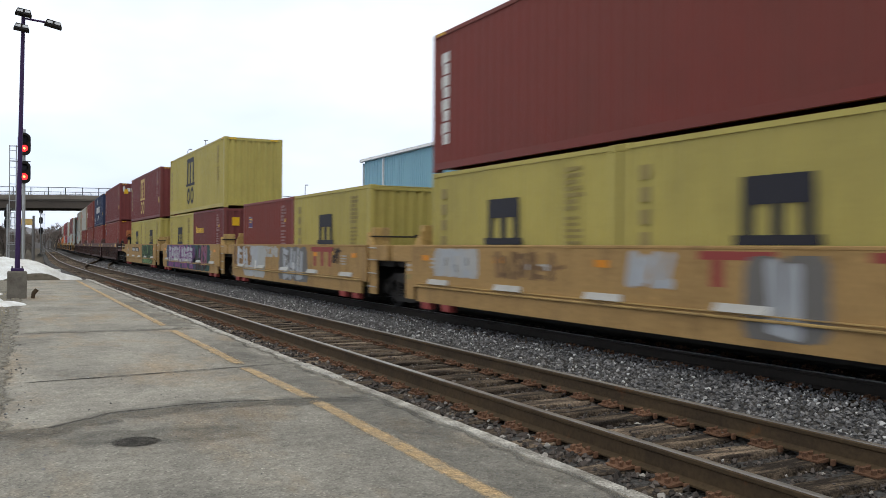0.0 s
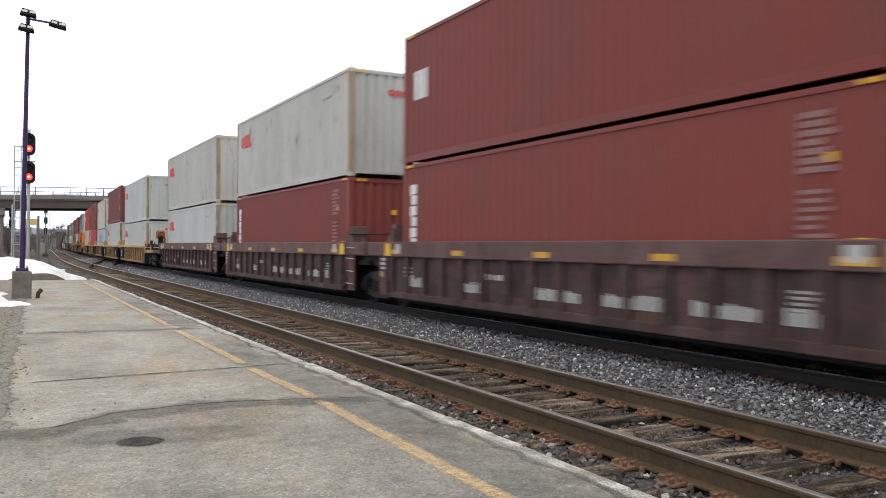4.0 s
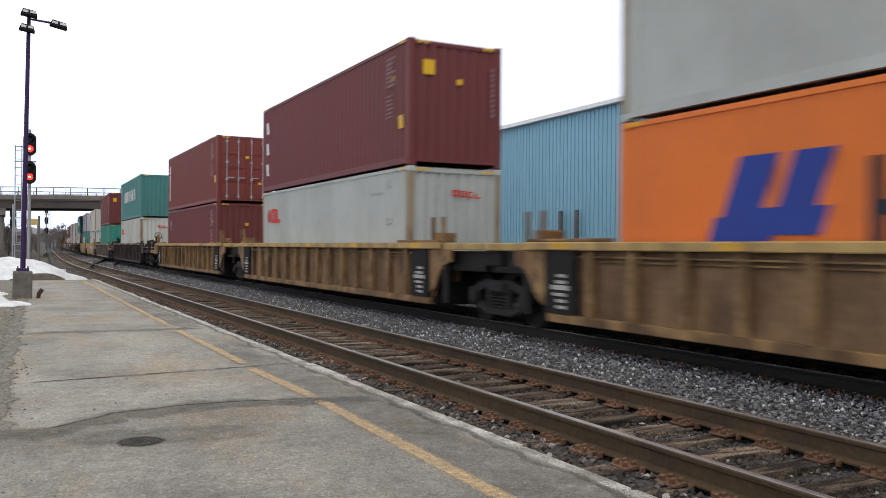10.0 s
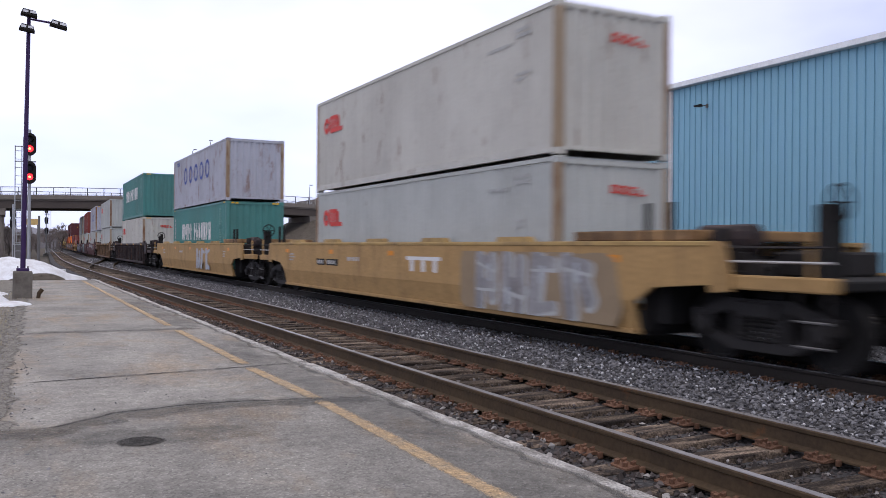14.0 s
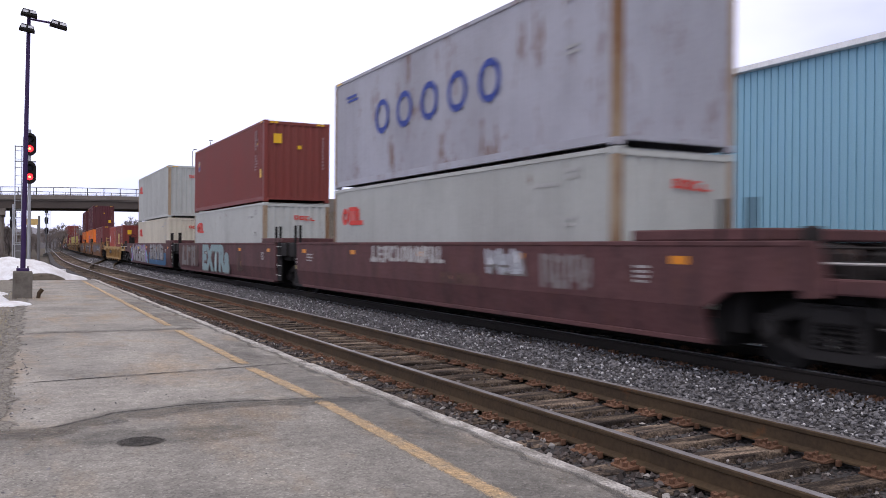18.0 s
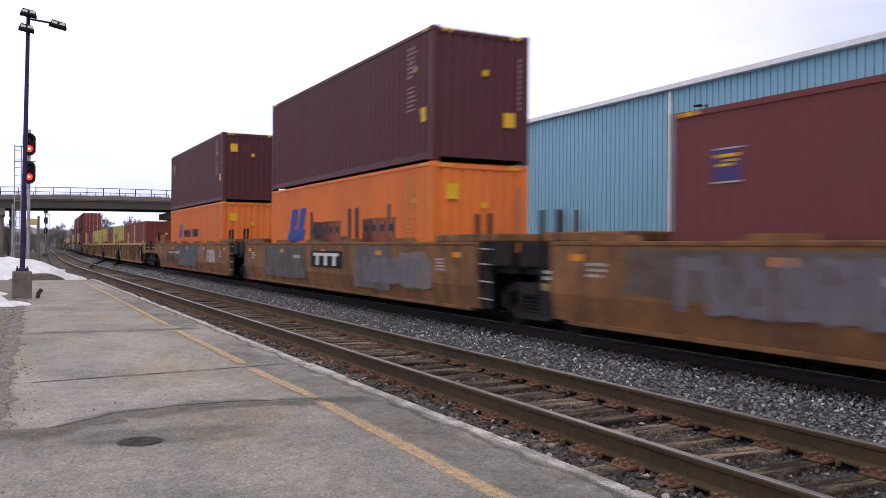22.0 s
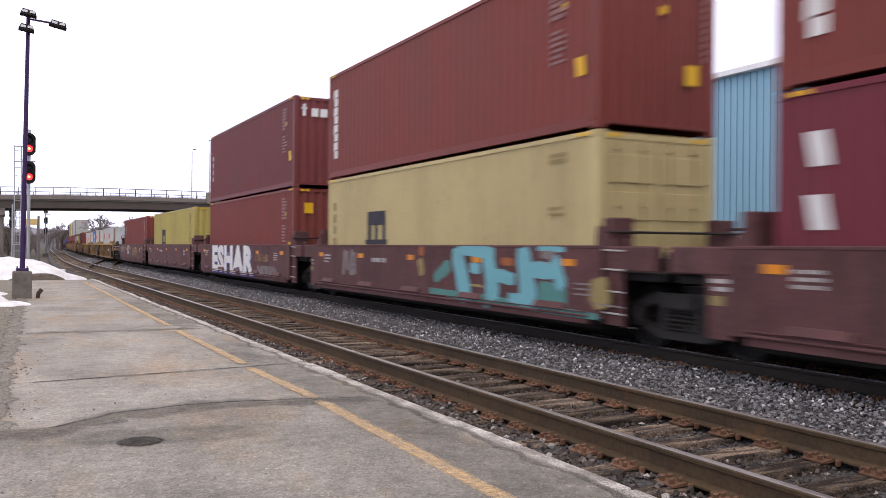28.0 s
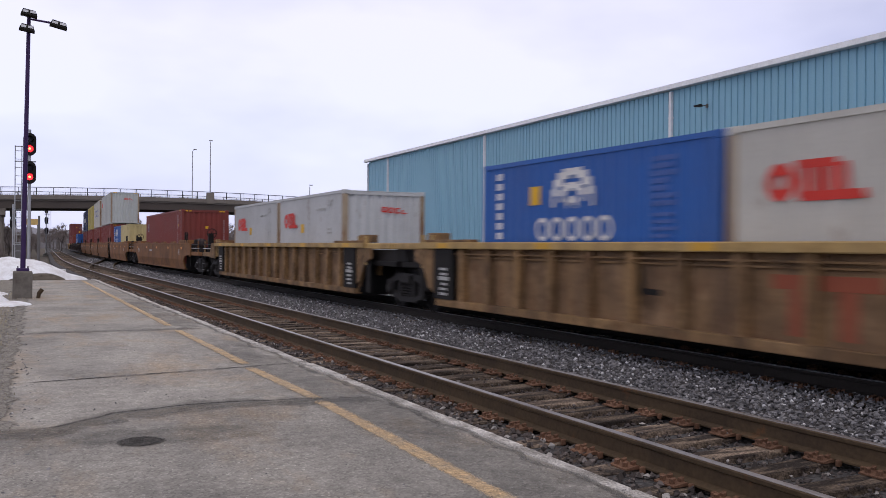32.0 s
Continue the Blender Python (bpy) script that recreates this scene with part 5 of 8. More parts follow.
        add("lettering", t, "darknote", "dark block lettering bars")
    elif style in ("arch", "arch_gold"):
        col = "darknote" if style == "arch" else "goldnote"
        b = Build()
        if big and upper:
            a, z0, w, h = 4.5, 1.40, 1.6, 1.0
        elif big:
            a, z0, w, h = 2.9, 1.22, 1.1, 0.58
        else:
            a, z0, w, h = 2.3, 1.22, 1.05, 0.60
        for i in range(3):
            quad(b, a + i * w * 0.42, a + i * w * 0.42 + w * 0.17, z0, z0 + h, L)
        quad(b, a, a + w, z0 + h * (1.0 if big and upper else 0.62), z0 + h * 1.2, L)
        quad(b, a - w * 0.12, a + w * 1.1, z0 - 0.12, z0, L)
        if big and upper:
            for i in range(2):
                ring(b, a + w * 0.25 + i * w * 0.52, z0 - 0.60, w * 0.46, 0.8, L, 0.0, 0.22)
        add("logo", b, col, "arch-shaped plain emblem")
        p = Build()
        for i in range(5):
            quad(p, 0.42, 0.62, 0.75 + i * 0.32, 0.96 + i * 0.32, L)
        add("small_print", p, "faint_y")
    elif style in ("hoops", "hoops_white"):
        b = Build()
        col = "bluenote" if style == "hoops" else "white"
        if big:
            for i, gp in enumerate((0.0,) * 5):
                ring(b, 3.3 + i * 1.28, 1.60, 0.85, 0.85, L, gp, 0.17)
        else:
            for i, gp in enumerate((0.0,) * 5):
                ring(b, 2.0 + i * 0.42, 1.36, 0.38, 0.40, L, gp, 0.17)
            for rad, wid in ((0.80, 0.11), (0.52, 0.10), (0.24, 0.10)):
                for i in range(9):
                    ta, tb_ = math.pi * (0.06 + 0.88 * i / 9), math.pi * (0.06 + 0.88 * (i + 1.04) / 9)
                    if rad < 0.7 and i in (0, 8):
                        continue
                    quad(b, 2.84 - rad * 0.72 * math.cos(ta), 2.84 - rad * 0.72 * math.cos(tb_) if abs(math.cos(ta) - math.cos(tb_)) > 0.05 else 2.84 - rad * 0.72 * math.cos(ta) + 0.05, 1.60 + rad * 0.8 * min(math.sin(ta), math.sin(tb_)), 1.60 + rad * 0.8 * max(math.sin(ta), math.sin(tb_)) + wid, L)
            sq = Build()
            quad(sq, 1.62, 1.92, 1.78, 2.10, L)
            add("sticker", sq, "sticker", "yellow square sticker")
        add("logo", b, col, "row of plain hoop shapes")
        p = Build()
        if big:
            quad(p, 0.9, 1.6, 2.35, 2.42, L), quad(p, 1.0, 1.7, 2.25, 2.31, L)
            add("small_print", p, "bluenote")
        else:
            for i in range(7):
                quad(p, 0.5, 0.68, 1.2 + i * 0.18, 1.32 + i * 0.18, L)
            add("small_print", p, "white")
    elif style == "blocks":
        b = Build()
        a = 2.5
        for i in range(13):
            if i == 5:
                a += 0.35
                continue
            w = 0.40 + r.uniform(-0.06, 0.1)
            quad(b, a, a + w * 0.36, 1.30, 2.10, L)
            quad(b, a + w * 0.36, a + w * 0.8, 1.55 + r.uniform(-0.2, 0.3), 1.75 + r.uniform(0, 0.3), L)
            if r.random() > 0.4:
                quad(b, a + w * 0.62, a + w * 0.92, 1.30, 2.10, L)
            a += 0.54
        add("lettering", b, "white", "white block lettering bars")
        v = Build()
        for i in range(9):
            quad(v, 0.5, 0.68, 0.5 + i * 0.22, 0.66 + i * 0.22, L)
        add("small_print", v, "pale")
    elif style == "sweep":
        b = Build()
        a = 3.2
        for i, w in enumerate((0.5, 0.7, 0.6, 0, 0.5, 0.55, 0.7)):
            if w:
                quad(b, a, a + w * 0.35, 1.25, 1.85, L)
                quad(b, a + w * 0.45, a + w * 0.9, 1.25 + 0.15 * (i % 2), 1.85, L)
            a += 0.72 if w else 0.25
        for i in range(6):
            quad(b, 4.0 + i * 0.25, 4.32 + i * 0.25, 2.10 + 0.10 * i, 2.18 + 0.11 * i, L, -0.1)
            quad(b, 5.3 + i * 0.25, 5.62 + i * 0.25, 0.55 + 0.06 * i, 0.64 + 0.08 * i, L, -0.1)
        for i in range(3):
            quad(b, 0.3, 1.5 + 0.3 * (i == 1), 0.32 + i * 0.22, 0.42 + i * 0.22, L)
        add("lettering", b, "white", "white block lettering bars with a sweep")
    elif style == "column":
        b = Build()
        for i in range(8):
            quad(b, 0.45, 0.70, 0.55 + i * 0.24, 0.755 + i * 0.24, L)
            if i % 2:
                quad(b, 0.40, 0.50, 0.52 + i * 0.24, 0.75 + i * 0.24, L)
        add("lettering", b, "white", "column of white block lettering bars")
    elif style == "three":
        b = Build()
        for i in range(3):
            quad(b, 0.5, 0.78, 0.55 + i * 0.72, 0.95 + i * 0.72, L, -0.08)
        add("lettering", b, "white", "three white vertical blocks")
    elif style == "endword":
        e = Build()
        for i, (w, h) in enumerate(((0.10, 0.38), (0.22, 0.26), (0.24, 0.26))):
            endquad(e, -0.95 + i * 0.29, -0.95 + i * 0.29 + w, H * 0.78, H * 0.78 + h)
        endquad(e, -1.0, -0.80, H * 0.78 + 0.22, H * 0.78 + 0.28)
        end("end_logo", e, "white", "white block lettering bars on the end")
        b = Build()
        for i in range(4):
            quad(b, 0.45, 0.66, 0.9 + i * 0.3, 1.1 + i * 0.3, L)
        add("small_print", b, "pale")
    elif style == "flag":
        b, c = Build(), Build()
        quad(b, 0.80, 1.24, H * 0.66, H * 0.80, L, -0.04)
        add("logo", b, "flagblue", "square blue emblem")
        quad(c, 0.84, 1.20, H * 0.765, H * 0.78, L, -0.01), quad(c, 0.86, 1.10, H * 0.725, H * 0.738, L, -0.01), quad(c, 0.98, 1.16, H * 0.745, H * 0.755, L, -0.01)
        wline = Build()
        quad(wline, 0.78, 1.24, H * 0.652, H * 0.660, L), quad(wline, 0.80, 1.26, H * 0.80, H * 0.807, L)
        part("logo_line", wline, MAT["pale"], box, "", pose(SIDE_X - 0.009, 0, 0))
        part("logo_stripe", c, MAT["sticker"], box, "", pose(SIDE_X - 0.009, 0, 0))
    elif style == "square":
        b = Build()
        quad(b, 0.55, 0.72, H * 0.48, H * 0.70, L), quad(b, 0.78, 1.02, H * 0.48, H * 0.70, L), quad(b, 1.08, 1.2, H * 0.48, H * 0.70, L)
        add("logo", b, "white", "white square emblem")
    elif style == "word":
        b = Build()
        for i in range(6):
            quad(b, 0.6 + i * 0.28, 0.80 + i * 0.28, H * 0.62, H * 0.62 + (0.22 if i else 0.30), L)
        add("lettering", b, "sticker", "yellow block lettering bars")
    # striped height warnings on the top corners of high boxes
    if H > 2.7:
        hs = Build()
        for a in (0.2, L - 0.5):
            quad(hs, a, a + 0.13, H - 0.075, H - 0.02, L, -0.03), quad(hs, a + 0.19, a + 0.30, H - 0.075, H - 0.02, L, -0.03)
        tagged(part("height_mark", hs, MAT["sticker"], box, "", pose(-CW - 0.0045, 0, 0)), kind="stuff")
        he = Build()
        for x in (-1.0, 0.72):
            endquad(he, x, x + 0.12, H - 0.105, H - 0.04), endquad(he, x + 0.17, x + 0.28, H - 0.105, H - 0.04)
        tagged(part("height_mark", he, MAT["sticker"], box, "", pose(0, -L / 2 - 0.003, 0, 0, 0, 90)), kind="stuff")
    # number bars and stickers by the leading end
    p = Build()
    pa = L - 1.35
    few = color in ("grey", "offwhite", "bone", "palegrey", "greyrust", "lavender", "greyblue", "cream")
    for i in range(2 if few else 7):
        chars(p, pa + 0.05, pa + r.uniform(0.42, 0.56), H * 0.88 - i * 0.105, H * 0.88 - i * 0.105 + 0.07, L)
    for i in range(2 if few else 6):
        chars(p, pa + 0.05, pa + r.uniform(0.35, 0.55), H * 0.58 - i * 0.10, H * 0.58 - i * 0.10 + 0.05, L, 0.05)
    dark = color in ("yellow", "grey", "offwhite", "bone", "palegrey", "cream", "greyrust", "greyblue", "lavender", "orange")
    add("data_mark", p, {"yellow": "faint_y", "cream": "faint_y", "orange": "faint_o", "teal": "faint_g", "green": "faint_g", "blue": "faint_b", "navy": "faint_b"}.get(color, "faint_l" if dark else "faint_m"))
    if color in ("maroon", "redmaroon", "plum", "crimson", "navy", "orange", "green", "red", "vermilion"):
        s = Build()
        quad(s, L - 0.56, L - 0.32, H * 0.30, H * 0.30 + 0.31, L, -0.04)
        add("sticker", s, "sticker", "yellow warning sticker")
        s = Build()
        quad(s, L - 0.95, L - 0.83, H * 0.70, H * 0.70 + 0.11, L)
        add("sticker", s, "sticker", "yellow warning sticker")
        e = Build()
        endquad(e, 0.55, 0.84, H * 0.28, H * 0.28 + 0.33) if r.random() > 0.4 else endquad(e, -0.88, -0.58, H * 0.72, H * 0.72 + 0.34)
        end("end_sticker", e, "sticker", "yellow warning sticker")
        e = Build()
        endquad(e, 0.0, 0.15, H * 0.66, H * 0.66 + 0.13)
        end("end_sticker", e, "sticker", "yellow warning sticker")
        v = Build()
        for i in range(10):
            endquad(v, 0.93, 0.99, H * 0.42 + i * 0.12, H * 0.42 + i * 0.12 + 0.085)
        end("end_mark", v, "faint_m" if color not in ("navy", "green") else "faint_l")


COLOUR_WORDS = {"yellow": "pale yellow", "maroon": "dark maroon", "redmaroon": "red-brown", "crimson": "crimson", "red": "bright red", "grey": "pale grey", "greyrust": "rust-streaked grey", "offwhite": "off-white", "bone": "bone-white", "palegrey": "pale blue-grey", "lavender": "rust-stained lavender-grey", "greyblue": "blue-grey", "navy": "navy blue", "blue": "bright blue", "orange": "orange", "teal": "teal green", "green": "sea-green", "cream": "cream", "vermilion": "orange-red", "plum": "dark plum-red"}
STYLE_WORDS = {"petal": "with a red emblem", "slashes": "with blue and dark marks", "slashes_small": "with small blue and dark marks", "arch": "with a dark arch emblem", "arch_gold": "with a gold arch emblem", "hoops": "with blue hoop shapes", "hoops_white": "with white hoop shapes", "blocks": "with white block marks", "sweep": "with a white sweep mark", "column": "with a column of white marks", "three": "with three white marks", "endword": "with white marks on its end", "flag": "with a small blue emblem", "square": "with a white square emblem", "word": "with yellow block marks", "": "with small markings"}


def container(L, H, color, style, doors, where):
    feet = 40 if L > 8 else 20
    c = thing("shipping_container", f"{COLOUR_WORDS[color]} {'long' if feet == 40 else 'short'} container {STYLE_WORDS[style]} {where}", "container", "containers on the train")
    mat = MAT[color]
    part("frame", cached(("frame", L, H), lambda: frame_mesh(L, H)), mat, c)
    side = cached(("side", L, H), lambda: corrugated(L - 0.31, 0.19, H - 0.085, 0.036, 0.28).mesh("side_panel"))
    part("side_panel", side, mat, c, "", pose(SIDE_X, 0, 0))
    part("side_panel", side, mat, c, "", pose(-SIDE_X, 0, 0, 0, 0, 180))
    endp = cached(("end", H), lambda: corrugated(2 * CW - 0.29, 0.16, H - 0.13, 0.045, 0.25).mesh("end_panel"))
    part("end_panel", endp, mat, c, "", pose(0, L / 2 - 0.012, 0, 0, 0, -90))
    if doors:
        for sx in (-1, 1):
            d = part("door", cached(("door", H), lambda: door_mesh(H)), mat, c, "", pose(sx * 0.535, -L / 2 + 0.04, 0))
            for k in (-0.28, 0.22):
                part("lock_rod", cached(("rod", H), lambda: rod_mesh(H)), MAT["zinc"] if color in ("redmaroon", "crimson") else mat, d, "", pose(k, -0.075, 0))
    else:
        part("end_panel", endp, mat, c, "", pose(0, -L / 2 + 0.012, 0, 0, 0, 90))
    part("roof", cached(("roof", L), lambda: Build().box(-CW + 0.06, CW - 0.06, -L / 2 + 0.075, L / 2 - 0.075, -0.03, -0.012).mesh("roof")), mat, c, "", pose(0, 0, H))
    post = cached(("cpost", H), lambda: Build().box(-0.07, 0.07, -0.075, 0.075, 0.115, H - 0.115, 0.01).mesh("corner_post"))
    pm = MAT["post_grey"] if color in ("offwhite", "greyrust", "lavender", "grey", "palegrey") else mat
    for sx in (-1, 1):
        for sy in (-1, 1):
            part("corner_post", post, pm, c, "rust-streaked corner post" if pm != mat else "", pose(sx * (CW - 0.071), sy * (L / 2 - 0.076), 0))
    cast = cached("casting", lambda: Build().box(-0.09, 0.09, -0.09, 0.09, 0.0, 0.118, 0.012).mesh("corner_casting"))
    for sx in (-1, 1):
        for sy in (-1, 1):
            for z in (0.0, H - 0.118):
                part("corner_casting", cast, mat, c, "", pose(sx * (CW - 0.088), sy * (L / 2 - 0.088), z))
    marks(c, L, H, style, color, where.startswith("atop"))
    return c


# ---------------------------------------------------------------- well wagons
WHEEL_R = 0.46


def wheel_mesh():
    b = Build().lathe((0, 0, 0), "x", [(-0.065, 0.05), (-0.065, 0.12), (-0.02, 0.16), (-0.02, 0.38), (-0.065, 0.40), (-0.065, WHEEL_R), (0.045, WHEEL_R), (0.065, WHEEL_R + 0.025), (0.075, 0.40), (0.03, 0.37), (0.03, 0.15), (0.075, 0.10), (0.075, 0.05)], 24)
    return b.mesh("wheel", MAT["black"])


def frame_side():
    """A cast truck side: arched top, dropped bottom bar, columns round an open window with coil springs, axle boxes at the ends."""
    b = Build()
    b.prism([(-1.08, 0.64), (-0.50, 0.83), (0.50, 0.83), (1.08, 0.64), (1.08, 0.50), (0.46, 0.68), (-0.46, 0.68), (-1.08, 0.50)], "x", -0.07, 0.05)
    b.prism([(-1.02, 0.52), (-0.42, 0.30), (0.42, 0.30), (1.02, 0.52), (1.02, 0.38), (0.46, 0.18), (-0.46, 0.18), (-1.02, 0.38)], "x", -0.066, 0.046)
    for q in (-1, 1):
        b.prism([(q * 0.30, 0.29), (q * 0.30, 0.69), (q * 0.42, 0.69), (q * 0.42, 0.29)], "x", -0.078, 0.04)
        b.box(-0.085, 0.05, min(q * 0.76, q * 1.12), max(q * 0.76, q * 1.12), 0.46, 0.66, 0.02)
        b.lathe((-0.085, q * 0.89, WHEEL_R), "x", [(0.12, 0.14), (0.0, 0.14), (-0.05, 0.13), (-0.08, 0.07)], 14)
    for y in (-0.2, 0.0, 0.2):
        b.tube((-0.02, y, 0.29), (-0.02, y, 0.64), 0.05, None, 8)
        for k in range(5):
            b.lathe((-0.02, y, 0.31 + k * 0.062), "z", [(0.0, 0.082), (0.016, 0.095), (0.032, 0.082)], 8)
    b.box(-0.14, 0.04, -0.29, 0.29, 0.60, 0.80, 0.03)
    return b.mesh("side_frame", MAT["cast"])


def bogie(car, y):
    b = part("bogie", cached("bolster", lambda: Build().box(-0.85, 0.85, -0.22, 0.22, 0.52, 0.92, 0.04).mesh("bogie", MAT["black"])), None, car, "sooty black four-wheel bogie", pose(0, y, 0))
    for sx in (-1, 1):
        part("side_frame", cached("side_frame", frame_side), None, b, "", pose(sx * 1.0, 0, 0, 0, 0, 0 if sx < 0 else 180))
        for wy in (-0.89, 0.89):
            w = part("wheel", cached("wheel", wheel_mesh), None, b, "", pose(sx * 0.76, wy, WHEEL_R, 0, 0, 0 if sx < 0 else 180))
    for wy in (-0.89, 0.89):
        part("axle", cached("axle", lambda: Build().tube((-0.9, 0, 0), (0.9, 0, 0), 0.08).mesh("axle", MAT["black"])), None, b, "", pose(0, wy, WHEEL_R))
    return b


def spray(car, x, y0, y1, z0, z1, mats, seed, letters=None, outline=None):
    """Sprayed graffiti on the side of a wagon: an uneven cloud of paint and fat slanting bars over it, cut by bars of the other paints."""
    r = random.Random(seed)
    n = letters or max(3, int((y0 - y1) / 1.05))
    w = (y0 - y1) / n
    layers = {m: Build() for m in [*mats, *([outline] if outline else [])]}
    step = [0]

    def patch(b, pts):
        step[0] += 1
        d = 0.004 + step[0] * 0.00012
        pts = [(p[0], min(z1 + 0.02, max(z0 - 0.02, p[1]))) for p in pts]
        k = len(pts)
        b.add([(x - d, p[0], p[1]) for p in pts] + [(x - d + 0.003, p[0], p[1]) for p in pts], [tuple(range(k))] + [(i, k + i, k + (i + 1) % k, (i + 1) % k) for i in range(k)])

    def bar(b, cy, cz, ln, th, ang):
        """A fat bar with rounded, uneven ends."""
        pts = []
        for q, a0 in ((1, -math.pi / 2), (-1, math.pi / 2)):
            for i in range(5):
                t = a0 + math.pi * i / 4
                px, py = q * ln / 2 + th / 2 * 0.6 * math.cos(t), th / 2 * math.sin(t) * (1 + r.uniform(-0.1, 0.1))
                pts.append((cy + px * math.cos(ang) - py * math.sin(ang), cz + px * math.sin(ang) + py * math.cos(ang)))
        patch(b, pts)

    def letter(cy, cz, ln, th, ang):
        if outline:
            bar(layers[outline], cy - 0.05, cz - 0.04, ln * 1.06, th * 1.22, ang)
        bar(layers[mats[0]], cy, cz, ln, th, ang)

    zc, hz = (z0 + z1) / 2, (z1 - z0) / 2
    if len(mats) > 2:
        for k in range(n + 1):
            cy = y0 - k * w
            bar(layers[mats[2]], cy, zc + r.uniform(-0.1, 0.1) * hz, hz * 1.5, w * 1.15, math.pi / 2 + r.uniform(-0.2, 0.2))
    for k in range(n):
        cy = y0 - (k + 0.5) * w
        lean = r.uniform(-0.22, 0.22)
        letter(cy + w * 0.25, zc, hz * 1.75, w * r.uniform(0.30, 0.42), math.pi / 2 + lean)
        if r.random() > 0.25:
            letter(cy - w * 0.22, zc + r.uniform(-0.2, 0.2) * hz, hz * r.uniform(1.0, 1.7), w * r.uniform(0.24, 0.4), math.pi / 2 + lean + r.uniform(-0.3, 0.3))
        for _ in range(r.choice((1, 2, 2))):
            letter(cy, zc + r.choice((-0.75, -0.1, 0.7)) * hz, w * 0.7, hz * r.uniform(0.3, 0.5), r.uniform(-0.25, 0.25))
        if r.random() > 0.35:
            bar(layers[mats[1]], cy + r.uniform(-0.2, 0.2) * w, zc + r.uniform(-0.5, 0.5) * hz, hz * 0.5, w * 0.12, math.pi / 2 + lean)
        if len(mats) > 3 and r.random() > 0.3:
            bar(layers[mats[3]], cy + r.uniform(-0.4, 0.4) * w, zc + r.uniform(-0.4, 0.4) * hz, hz * r.uniform(0.5, 1.1), w * 0.2, r.uniform(0, 3))
    for m, b in layers.items():
        if b.v:
            tagged(part("graffiti", b, MAT[m], car), "sprayed graffiti", kind="stuff")


def tag_text(car, word, y0, y1, z0, z1, mat, shadow):
    """A sprayed word in fat upright letters."""
    cu = bpy.data.curves.new("graffiti", "FONT")
    cu.body, cu.offset, cu.resolution_u, cu.space_character = word, 0.06, 3, 1.08
    tmp = bpy.data.objects.new("graffiti_text", cu)
    me = bpy.data.meshes.new_from_object(tmp)
    bpy.data.objects.remove(tmp)
    xs, ys = [v.co.x for v in me.vertices], [v.co.y for v in me.vertices]
    sx, sy = (y0 - y1) / (max(xs) - min(xs)), (z1 - z0) / (max(ys) - min(ys))
    x_lo, y_lo = min(xs), min(ys)
    for v in me.vertices:
        v.co = Vector((0.0, y0 - (v.co.x - x_lo) * sx, z0 + (v.co.y - y_lo) * sy))
    me.materials.clear()
    part("graffiti", me.copy(), MAT[shadow], car, "blue sprayed outline", pose(-1.51, -0.10, -0.05))
    part("graffiti", me, MAT[mat], car, "white sprayed lettering", pose(-1.514, 0, 0))


TYPES = {  # top height, outer half width, side style, colours of side, chord, lower part
    "smooth": dict(zt=1.55, zb=0.30),
    "maxi": dict(zt=1.49, zb=0.30),
    "flange": dict(zt=1.39, zb=0.34),
    "ribbed": dict(zt=1.54, zb=0.30),
    "band": dict(zt=1.56, zb=0.34),
    "short": dict(zt=1.28, zb=0.34),
}


